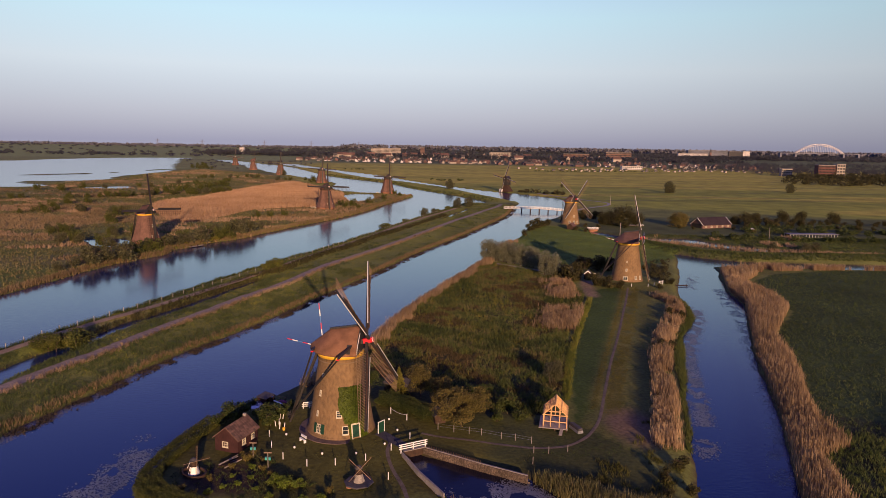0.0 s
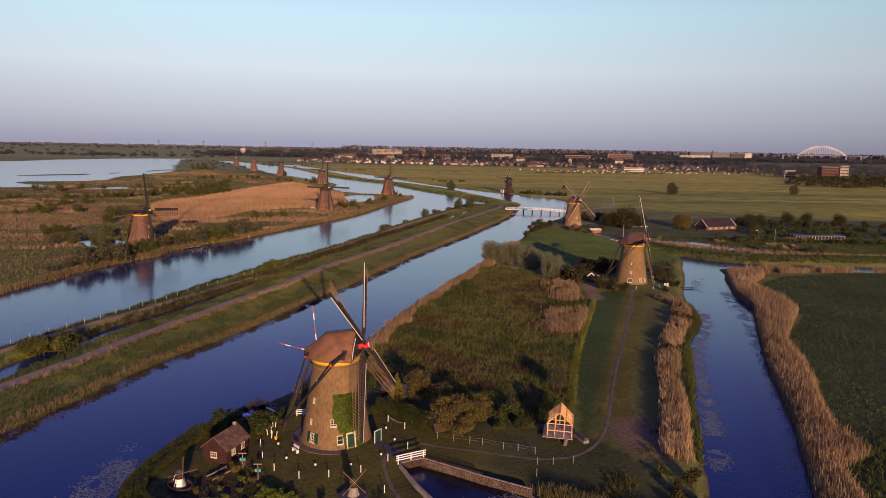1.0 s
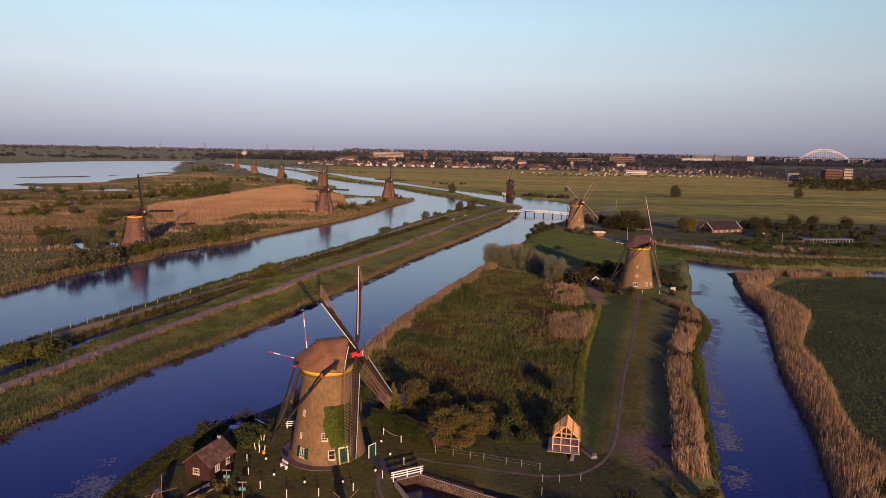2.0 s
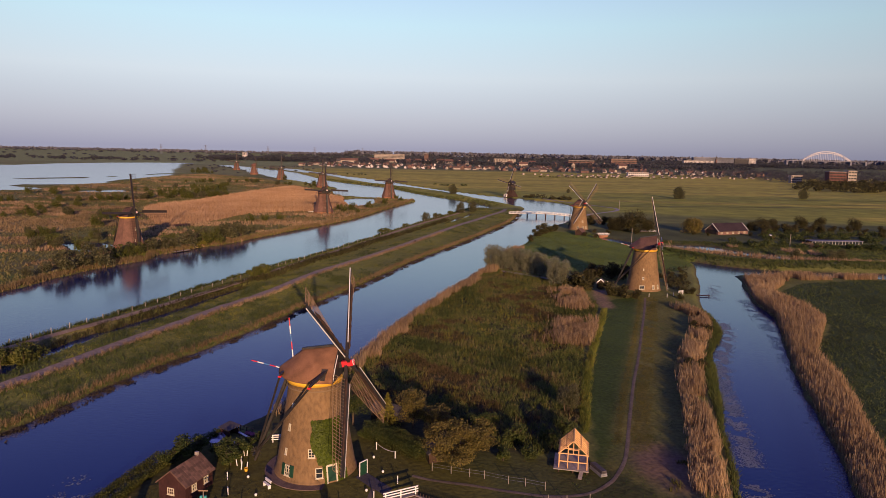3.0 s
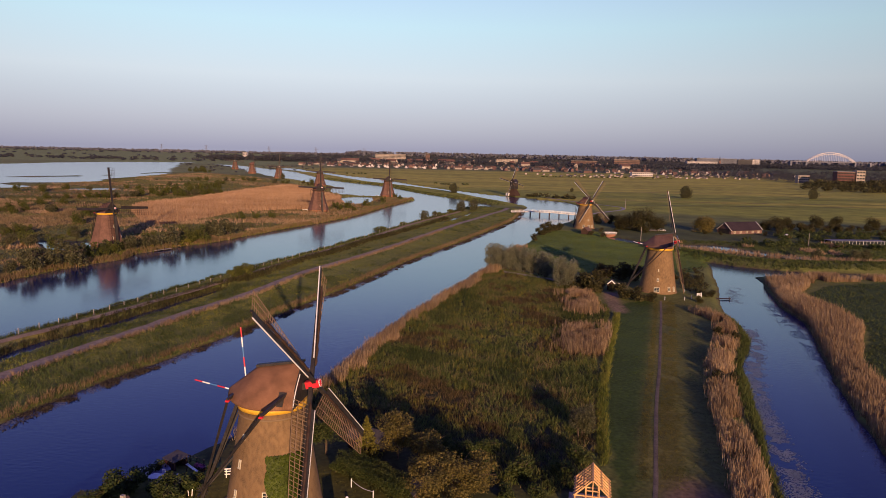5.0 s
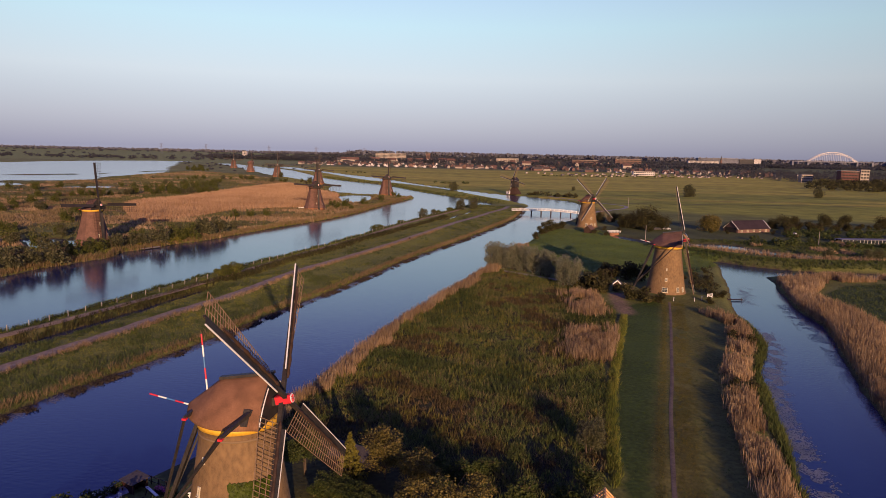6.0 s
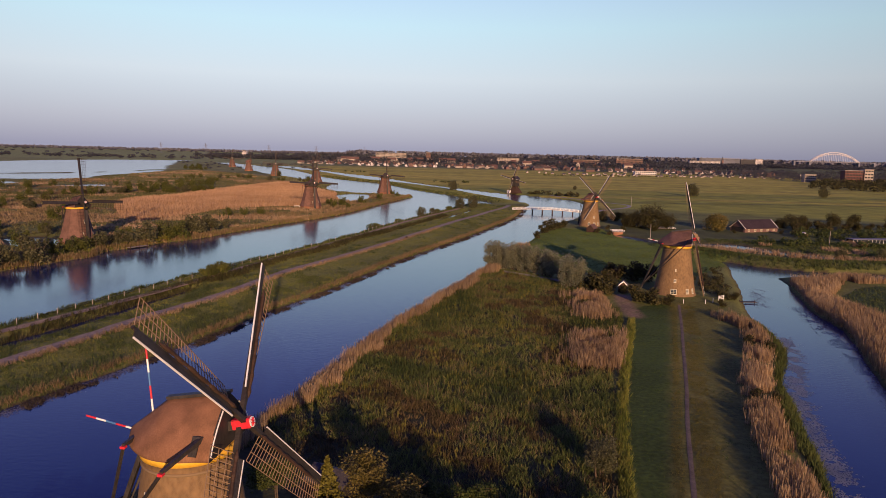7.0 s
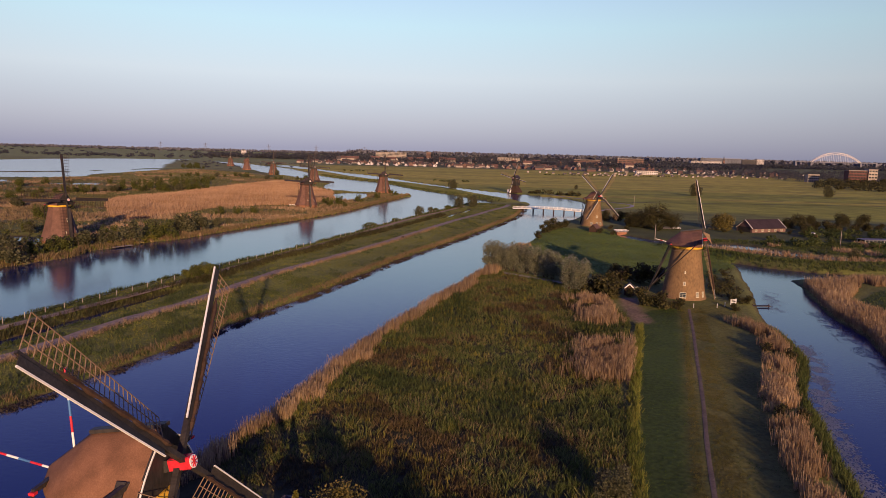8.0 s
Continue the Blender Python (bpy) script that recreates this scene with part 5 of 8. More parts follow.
blades("water_stubble", P, 0.25, 0.22, 0.11, 6, M["stubble"], 90, "dark dead water plants along the foot of the dike", "water plants", lean=1.2, floating=True)
P = along(spline(DIKE_PATH[6:70], 1) + np.array([1.9, -0.8]), 0.9, 5, 91)
blades("path_verge", P, 0.75, 0.2, 0.05, 7, M["reed"], 92, "dry tan grass tufts beside the dike path", "grass", lean=0.4)
P = along(spline(DIKE_EAST[1:15], 4) + np.array([-1.3, 0.5]), 0.7, 8, 54)
blades("dike_edge_reeds", P, 0.9, 0.16, 0.045, 5, M["marsh"], 55, "yellowed grass at the foot of the dike", "grass", lean=0.3)
P = along(spline(DIKE_WEST[:-1], 4) + np.array([0.9, -0.4]), 0.8, 12, 56)
blades("dike_west_reeds", P, 1.0 + 0.35 * wobble(P, 7, 57), 0.18, 0.05, 6, M["leaf"], 57, "green reeds along the west side of the dike", "reeds", lean=0.25)
P = along(spline([(-67.4, 36), (-64.2, 46), (-61.4, 57), (-55.6, 71), (-50, 88), (-44.5, 105), (-40, 114), (-35.5, 128.7), (-30.2, 146.4), (-23, 164), (-15.5, 189), (-5.6, 216), (5, 245), (20, 288)], 4), 1.7, 15, 58, -0.3)
blades("dike_ditch_sedge", P, 0.85, 0.25, 0.06, 6, M["leaf_dark"], 59, "dark sedge along the dike ditch", "sedge", lean=0.3)

# the marshland in the west
west_poly = np.array([(-130, -30)] + WEST_BANK[1:22] + [(-122, 543), (-206, 690), (-270, 765), (-350, 820), (-365, 730), (-350, 560), (-380, 450), (-560, 400), (-330, 60)])
P = scatter(west_poly, 0.42, 61, 0.4)
P = P[(np.hypot(P[:, 0] + 100, P[:, 1] - 100) < 330) | (np.random.default_rng(5).uniform(size=len(P)) < 0.5)]
P = P[~((np.hypot(P[:, 0] + 130, P[:, 1] - 165) < 26) & (grid_read(SD, P) < 2.2))]
wob = wobble(P * np.array([0.4, 1.0]), 45, 8)
inbed = inside(P, spline(REED_BED, 3, True))
fawn = wobble(P * np.array([0.5, 1.0]), 26, 93) > 0.58
A = P[(wob > 0.4) & ~inbed & ~fawn]
blades("marsh_grass", A, 0.95, 0.45, 0.18, 5, M["marsh"], 62, "tawny marsh grass on the west bank", "grass", lean=0.4)
blades("marsh_reeds", P[fawn & ~inbed], 1.3, 0.4, 0.14, 6, M["reed"], 94, "stands of fawn reeds across the marsh", "reeds", lean=0.25)
A = P[(wob <= 0.4) & ~inbed & ~fawn]
blades("marsh_sedge", A, 0.7, 0.5, 0.23, 3, M["sedge"], 63, "green sedge meadows on the west bank", "grass", lean=0.5)
P = scatter(spline(REED_BED, 3, True), 0.8, 64)
blades("red_reed_bed", P, 1.7, 0.5, 0.18, 4, M["reed_red"], 65, "large sunlit orange-brown reed bed", "reeds", lean=0.2)
P = along(spline(WEST_BANK[1:20], 4) + np.array([-1.6, 0.6]), 1.3, 9, 66)
blades("west_bank_reeds", P, 1.4, 0.25, 0.08, 6, M["marsh"], 67, "yellow-brown reeds along the west bank", "reeds", lean=0.25)
P = along(spline(WEST_BANK[4:20], 4) + np.array([-2.6, 1.0]), 2.4, 9, 115, 0.2)
blades("west_verge", P, 0.8, 0.3, 0.1, 5, M["grass"], 116, "golden green grass verge along the west water", "grass", lean=0.35)
# far dike and back dike
P = np.concatenate([along(spline(FAR_DIKE_WEST[3:], 4) + np.array([4, 2]), 5, 5, 68, 0.3), along(spline([(108, 190), (116, 178), (126, 163), (140, 155), (178, 154), (400, 158)], 4), 6, 20, 69, 0.2)])
blades("dike_sedge", P, 0.8, 0.35, 0.11, 5, M["nettle"], 70, "dark green sedge on the further dikes", "sedge", lean=0.3)
P = along(spline([(112, 196), (122, 190), (140, 178), (165, 168), (240, 160), (400, 162)], 4), 3, 7, 71, 0.1)
blades("back_reeds", P, 1.7, 0.25, 0.06, 6, M["reed"], 72, "tan reeds behind the back dike", "reeds", lean=0.15)

P = scatter(np.array([(112, 200), (126, 194), (145, 180), (170, 166), (240, 160), (330, 163), (330, 210), (160, 214), (125, 216)]), 1.3, 97, 0.2)
P = P[grid_read(SD, P) > 1.6]
k = wobble(P, 18, 98)
blades("rear_reeds", P[k > 0.72], 1.5, 0.3, 0.09, 6, M["reed"], 99, "tan reeds on the wet land before the farm", "reeds", lean=0.2)
blades("rear_sedge", P[k <= 0.72], 0.55, 0.35, 0.13, 4, M["nettle"], 100, "green sedge on the wet land before the farm", "sedge", lean=0.35)

P = scatter(MEADOW, 1.6, 108)
P = P[np.hypot(P[:, 0] - 79.8, P[:, 1] - 108.9) > 9]
blades("mill_meadow", P, 0.3 + 0.12 * wobble(P, 9, 109), 0.28, 0.055, 5, M["meadow"], 110, "lush green meadow grass behind the brick mill", "grass", lean=0.45)

# trees and bushes near the mill
tree("apple_tree", at_ground(19.3, 1.8), 6.5, 6.6, M["leaf_olive"], "broad old fruit tree with olive leaves by the fence", leaves=15000, size=0.12, low=0.2, lobes=44, seed=4, lobe=0.5)
tree("tree", at_ground(12.5, 12.5), 6.0, 2.8, M["leaf_olive"], "rounded tree with reddish olive leaves behind the hedge", leaves=5200, size=0.115, lobes=18, seed=5)
tree("tree", at_ground(16.8, 9.5), 5.4, 2.5, M["leaf_olive"], "rounded olive tree behind the fruit tree", leaves=5000, size=0.115, lobes=18, seed=6)
tree("bush", at_ground(3.2, 13.5), 4.5, 3.0, M["leaf"], "broad green bush behind the mill", "bush", leaves=5200, size=0.115, lobes=14, seed=7, trunk=False)
tree("willow_bush", at_ground(37.6, 19.5), 5.2, 2.5, M["sallow"], "grey-green willow bush beside the mown strip", "bush", leaves=6000, size=0.105, low=0.05, lobes=16, seed=8, trunk=False)
con = thing("conifer", at_ground(8.6, 12.0), "small yellow-green conifer behind the mill", "tree")
bm = bmesh.new()
rod(bm, (0, 0, -0.2), (0, 0, 5.6), 0.12, 0.02, 7)
part("trunk", bm, M["bark"], con)
g = np.random.default_rng(9)
hh = g.uniform(0.4, 5.8, 2600)
rr = (5.95 - hh) * 0.36 * g.uniform(0.3, 1, 2600) ** 0.5 * (1 + 0.25 * np.sin(hh * 7))
tt = g.uniform(0, 6.28, 2600)
V = leaf_cloud(np.stack([rr * np.cos(tt), rr * np.sin(tt), hh - rr * 0.25], 1), 0.14, g)
shared("crown", mesh_np("crown", V, np.arange(len(V)).reshape(-1, 4), M["leaf_yellow"]), con)

# added tree, always out of view, that shades the yard's south edge
tree("tree", at_ground(16.2, -42), 7.6, 3.2, M["leaf_dark"], "unseen dark green tree added south of the yard for its shade", leaves=3000, size=0.2, low=-0.1, lobes=16, seed=122)
shrub = tree("bush", at_ground(25.3, 3.8), 2.2, 1.5, M["leaf"], "low green bush behind the fence", "bush", "bushes", leaves=1500, size=0.115, low=0.0, lobes=9, seed=10, trunk=False)
for x, y, s in ((-11.6, 1.2, 1.35), (-13.4, 3.4, 1.1), (29, 4.2, 0.9), (22.5, 7.5, 1.3), (27.5, 8.5, 1.4), (32.5, 9.0, 1.1), (10.5, 8.8, 1.0), (-18.6, 3.2, 1.5), (-17.2, 4.0, 1.3), (-17.6, 7.2, 0.9), (-16.4, 8.8, 0.8), (-15.4, 10.6, 0.7), (-19.6, 1.4, 1.1), (-11.4, 3.0, 1.45), (-10.2, 4.4, 1.0), (-9.2, 7.6, 0.7), (5.5, 8.7, 0.8), (35.5, 12, 1.2), (20.5, 12.5, 1.3), (17.5, 14.5, 1.2), (24, 14, 1.1)):
    put(shrub, x, y, s, x * 57)
garden = tree("garden_bush", at_ground(-4.6, -15.2), 1.2, 1.5, M["bright_leaf"], "bright green garden bush", "bush", "garden bushes", leaves=900, size=0.13, low=0.0, lobes=9, seed=11, trunk=False)
for x, y, s in ((-2.8, -15.6, 0.8), (-6.2, -14.6, 0.9), (-9.6, -13.8, 0.4), (-10.8, -15.3, 0.45), (-12.2, -13.4, 0.35), (-8.2, -16.4, 0.4), (-12.5, -16.2, 0.4), (-10.2, -11.3, 0.5), (-6, -18, 0.5), (-1.6, -18.6, 0.5), (0.8, -18.2, 0.55), (-3.6, -19.6, 0.6), (-14, -17.5, 0.5), (2.5, -20, 0.6), (16.2, -17, 0.45)):
    put(garden, x, y, s, x * 31)
olive = tree("bush", at_ground(-11.8, -9.4), 1.5, 0.9, M["leaf_olive"], "small olive garden shrub", "bush", "garden shrubs", leaves=450, size=0.12, low=0.0, lobes=7, seed=12, trunk=False)
for x, y, s in ((-11, -8.6, 0.8), (-13, -11.5, 0.7), (-9.2, -9.8, 0.6), (-8.6, -12, 0.7), (-14.8, -14.5, 0.6), (-7.2, -13, 0.5), (1.5, -17, 0.8), (-17.5, -17.2, 0.8), (-15.5, -18.2, 0.7)):
    put(olive, x, y, s, x * 77)


def hedge(name, line, w, h, material, label, seed, per=420):
    """A clipped hedge: leaves packed through its body."""
    g = np.random.default_rng(seed)
    L = np.asarray(line, float)
    seg = np.linalg.norm(np.diff(L, axis=0), axis=1)
    s = np.r_[0, np.cumsum(seg)]
    n = int(per * s[-1])
    t = g.uniform(0, s[-1], n)
    X, Y = np.interp(t, s, L[:, 0]), np.interp(t, s, L[:, 1])
    off = np.sign(g.uniform(-1, 1, (n, 2))) * g.uniform(0, 1, (n, 2)) ** 0.4 * w / 2
    z = g.uniform(0, 1, n) ** 0.6 * h * (1 + 0.06 * np.sin(t * 1.7))
    C = np.stack([X + off[:, 0], Y + off[:, 1], grid_read(GZ, np.stack([X, Y], 1)) + z], 1)
    V = leaf_cloud(C, 0.075, g)
    return tagged(new(name, mesh_np(name, V, np.arange(len(V)).reshape(-1, 4), material)), label, "hedge")


hedge("hedge", [(6.3, 9.4), (9.5, 7.2), (14.4, 3.4)], 2.2, 2.0, M["leaf"], "clipped dark green hedge by the mill yard", 13, 1900)
hedge("hedge", [(-20.6, 2.0), (-22.0, -3.0), (-23.0, -8), (-23.2, -13), (-22.0, -17), (-18.6, -19.6), (-14, -21.5)], 2.6, 1.3, M["hedge"], "low olive green hedge along the garden shore", 14, 1900)

P = scatter(np.array([(-19, -19), (-21, -12), (-16, -8), (-9, -8.5), (-4, -13), (2, -16), (3, -21), (-12, -22)]), 3.5, 101)
P = P[wobble(P, 2.5, 102) > -0.05]
blades("garden_plants", P, 0.3 + 0.15 * wobble(P, 3, 103), 0.2, 0.06, 7, M["leaf"], 104, "mixed green and brown plants in the garden beds", "garden plants", lean=0.5)

# willows by the beach
wil = tree("willow", at_ground(34.6, 140.2), 8.6, 3.1, M["leaf_grey"], "upright grey-leaved willow in the row by the beach", "tree", "willows by the beach", leaves=5000, size=0.17, low=-0.12, lobes=30, seed=15, trunk=False, lobe=0.95)
for x, y, s in ((36.4, 139.0, 1.0), (38.3, 137.6, 0.94), (40.3, 136.2, 1.02), (42.4, 134.6, 0.96), (44.5, 132.8, 1.0), (46.6, 130.8, 1.0), (48.8, 128.6, 0.96), (50.8, 126.2, 0.92)):
    put(wil, x, y, s, x * 47)
for x, y, s in ((53.3, 113.6, 1.08), (55.4, 112.0, 1.0)):
    put(wil, x, y, s, x * 47, "tall grey-leaved willow standing at the edge of the field")
dk = tree("bush", at_ground(66, 122), 3.6, 2.6, M["leaf_dark"], "dark green bush near the brick mill", "bush", "bushes round the mills", leaves=1000, size=0.24, low=0.0, lobes=11, seed=16, trunk=False)
for x, y, s in ((57.6, 109.8, 1.5), (60.2, 107.6, 1.45), (62.6, 106.6, 1.1), (53, 123, 0.9), (73.2, 123.8, 1.65), (77.2, 123.2, 1.5), (70.8, 97.6, 1.1), (67.6, 99.8, 1.25), (73.4, 96.6, 0.8), (66.5, 41.6, 0.5), (68.6, 40.8, 0.55), (78.6, 67.4, 0.6), (80.4, 64.4, 0.65), (69, 132, 1.1), (66.5, 108, 0.6), (70, 126, 1.2), (92, 127, 0.5), (103, 137, 0.5), (87, 97, 0.5), (93, 104, 0.6),
                (59, 206, 0.9), (64, 222, 1.1), (68, 231, 1.4), (72, 238, 1.5), (77, 244, 1.1), (98, 240, 0.6), (90, 228, 0.6), (94, 222, 0.6), (104, 236, 0.7), (120, 240, 1.1), (111, 256, 1.0), (181, 239, 0.6), (188, 240, 0.8), (193, 247, 1.1), (198, 256, 1.4), (204, 258, 1.3), (210, 256, 1.5), (217, 259, 1.3), (224, 257, 1.4), (231, 260, 1.2), (158, 238, 0.5), (151, 241, 0.6)):
    put(dk, x, y, s, x * 91)
for x, y, s in ((47, -13, 0.5), (50, -10, 0.55), (49, -16, 0.5), (45.5, -17, 0.4)):
    put(dk, x, y, s, x * 91, "dark green bush in the rough corner by the canal")

# trees on the dikes and the farm
big = tree("tree", at_ground(121, 250), 12.0, 7.6, M["leaf_dark"], "large dark green tree near the farm", "tree", "farm trees", leaves=5200, size=0.32, low=-0.25, lobes=30, seed=17)
for x, y, s in ((114, 254, 0.7), (128, 247, 0.72), (195, 264, 0.5), (206, 274, 0.55), (214, 279, 0.5), (233, 281, 0.6), (246, 284, 0.55), (262, 276, 0.6)):
    put(big, x, y, s, x * 13)
g = np.random.default_rng(95)
for x, y, s in [(q, 262 + g.uniform(-4, 8), g.uniform(0.7, 1.15)) for q in np.arange(194, 400, 6.5)] + [(q, 276 + g.uniform(-3, 6), g.uniform(1.0, 1.8)) for q in np.arange(100, 128, 6)] + [(q, 244 + g.uniform(-3, 3), g.uniform(0.6, 1.0)) for q in np.arange(236, 400, 9)]:
    put(dk, x, y, s, x * 37, "dark green bush in the farm hedge")
tree("tree", at_ground(153.4, 249), 9.2, 6.0, M["leaf_olive"], "golden olive tree beside the barn", leaves=4200, size=0.3, low=-0.2, lobes=24, seed=18)
round_t = tree("tree", at_ground(26.5, 488), 9.4, 4.4, M["sallow"], "round dark tree on the far dike", "tree", "dike trees", leaves=3200, size=0.3, low=-0.25, lobes=26, seed=19, lobe=1.05)
for x, y, s, lab in ((6.4, 276, 0.62, "round green tree on the dike"), (12.4, 292, 0.42, "small round tree on the dike"), (28.6, 325, 0.82, "round green tree at the dike's end"), (37.8, 338, 0.86, "round green tree at the dike's end"),
                     (246, 500, 1.35, "lone tree in the meadow"), (384, 528, 1.1, "lone tree in the meadow"), (164.7, 171.4, 0.55, "round bush-like tree on the back dike"), (181, 173, 0.6, "round bush-like tree on the back dike"), (186, 174, 0.5, "round bush-like tree on the back dike"), (150, 555, 0.5, "small tree by the far meadow"), (-40, 560, 0.6, "small tree on the far bank"), (-190, 700, 0.8, "tree by the far mill")):
    put(round_t, x, y, s, x * 29, lab)
db = tree("bush", at_ground(-65.0, 38), 5.4, 4.4, M["hedge"], "broad olive bush on the dike", "bush", "dike bushes", leaves=3600, size=0.24, low=0.0, lobes=14, seed=20, trunk=False)
for x, y, s in ((-13.6, 232.5, 0.8), (-11.5, 236, 0.55), (-41.3, 116, 0.75), (-43.4, 112.5, 0.55), (-4, 252, 0.5), (14, 298, 0.6), (22, 316, 0.5)):
    put(db, x, y, s, x * 17)
put(db, -68.4, 35.0, 0.75, 40)
# bushes of the western bank and marsh
wb = tree("bush", at_ground(-104, 152), 5.6, 2.9, M["sallow"], "grey-green sallow bush on the west bank", "bush", "marsh bushes", leaves=1100, size=0.26, low=0.0, lobes=12, seed=22, trunk=False)
wd = tree("bush", at_ground(-100, 158), 4.8, 2.6, M["hedge"], "green bush on the west bank", "bush", "marsh bushes", leaves=1100, size=0.26, low=0.0, lobes=12, seed=24, trunk=False)
g = np.random.default_rng(25)
for x, y, s in ((-107.4, 118.5, 1.45), (-105.4, 123.6, 1.2), (-109.5, 124.5, 1.25), (-101.8, 126.6, 0.6), (-101.0, 129.4, 1.5), (-104.0, 134.0, 1.35), (-102.6, 140.4, 1.2), (-101.6, 146.0, 0.9), (-100.6, 150.8, 1.0), (-97.9, 156.1, 1.25),
                (-95.4, 162.6, 1.1), (-92.9, 165.5, 1.0), (-88.4, 170.3, 1.6), (-85.2, 177.0, 1.35), (-81.8, 182.5, 1.45), (-80.0, 192.5, 1.7), (-79.0, 201.6, 1.6), (-84, 196, 1.4), (-88, 186, 1.3), (-144.5, 159.1, 1.1), (-140.3, 162.3, 1.2),
                (-137, 160.5, 1.0), (-123.6, 154.0, 1.25), (-119, 150, 1.1), (-139.8, 170.8, 0.9), (-75.5, 212, 0.9), (-74, 222, 0.6), (-88, 158.5, 0.5), (-111, 113.5, 0.9), (-113, 108, 0.7)):
    if grid_read(SD, [(x, y)])[0] > 0.3:
        put(wb if int(x * 10) % 5 < 2 else wd, x, y, s, x * 53)
for x, y, s in ((-98, 172, 1.2), (-86, 212, 1.2), (-93, 190, 1.2), (-159, 226, 1.4), (-235, 294, 1.1), (-236, 312, 1.2), (-228, 322, 1.1), (-222, 361, 1.4), (-214, 390, 1.6), (-212, 409, 1.7), (-208, 418, 1.7), (-202, 426, 1.8), (-200, 445, 1.7), (-199, 462, 1.8), (-196, 475, 1.6), (-193, 489, 1.7), (-310, 422, 1.4), (-302, 440, 1.3), (-326, 416, 1.3), (-45, 330, 1.2), (-50, 322, 1.0), (-36, 350, 1.1), (-28, 385, 1.0), (-24, 440, 0.9), (-55, 335, 0.9), (-18, 420, 0.7), (-40, 318, 0.6), (-85, 262, 0.9), (-92, 258, 1.0), (-78, 268, 0.9)):
    put(wd, x, y, s, x * 41)
for line, n, sd in ((((-180, 200), (-150, 185), (-125, 180)), 12, 1), (((-330, 330), (-250, 365), (-190, 400), (-170, 430)), 44, 2), (((-260, 260), (-200, 275), (-165, 262)), 12, 3), (((-380, 350), (-300, 420), (-240, 500), (-215, 560)), 20, 4), (((-300, 600), (-240, 620), (-200, 640)), 14, 5), (((-170, 590), (-140, 610), (-120, 560)), 10, 6)):
    L = np.array(line, float)
    for i in range(n):
        t = g.uniform(0, len(L) - 1.001)
        q = L[int(t)] + (L[int(t) + 1] - L[int(t)]) * (t % 1) + g.normal(0, 4, 2)
        if grid_read(SD, [q])[0] > 1:
            put(wd if g.uniform() < 0.7 else wb, q[0], q[1], g.uniform(0.6, 1.25), g.uniform(0, 360))

for i in range(12):
    t = g.uniform(0, 0.6)
    q = np.array([np.interp(t, [0, 0.4, 1], [-345, -400, -520]), np.interp(t, [0, 0.4, 1], [830, 940, 1220])]) + g.normal(0, 10, 2)
    if grid_read(SD, [q])[0] > 1.5:
        put(wd, q[0], q[1], g.uniform(0.8, 1.4), g.uniform(0, 360), "olive green bush on the far bank")
# lily pads on the still edges
g = np.random.default_rng(26)
L1 = [along(np.array([(-27.5, -4), (-28.5, -12), (-30, -20), (-24, -27)], float), 3.0, 40, 27, -9), along(np.array([(19, -17), (27, -15), (31, -19)], float), 2.2, 60, 28, -9), along(strip_e[:40] + np.array([3.6, -1.2]), 1.1, 24, 29, -9),
      along(spline(DIKE_EAST[2:15], 4) + np.array([1.0, -0.4]), 0.9, 11, 30, -9), along(np.array([(64, -12), (74, 6), (86, 36), (97, 64), (107, 100)], float), 1.7, 14, 31, -9), along(np.array([(-2, 34), (3, 50), (-8, 22)], float), 1.2, 6, 32, -9), along(np.array([(98, 100), (103, 110), (108, 120)], float), 2.0, 8, 33, -9)]
P = np.concatenate(L1)
P = np.repeat(P, 5, 0) + g.normal(0, 0.55, (len(P) * 5, 2))
P = P[(grid_read(SD, P) < -0.1) & (wobble(P, 4, 96) > -0.3)]
ang = np.linspace(0, 2 * np.pi, 7)[:-1]
R = g.uniform(0.06, 0.15, len(P))
V = np.stack([np.stack([P[:, 0] + R * np.cos(a), P[:, 1] + R * np.sin(a), np.full(len(P), 0.012) + 0.006 * g.uniform(size=len(P))], 1) for a in ang], 1).reshape(-1, 3)
tagged(new("lily_pads", mesh_np("lily_pads", V, np.arange(len(V)).reshape(-1, 6), M["lily"])), "floating lily pads near the banks", "water plants", kind="stuff")

# ---- the mill yard and garden ----


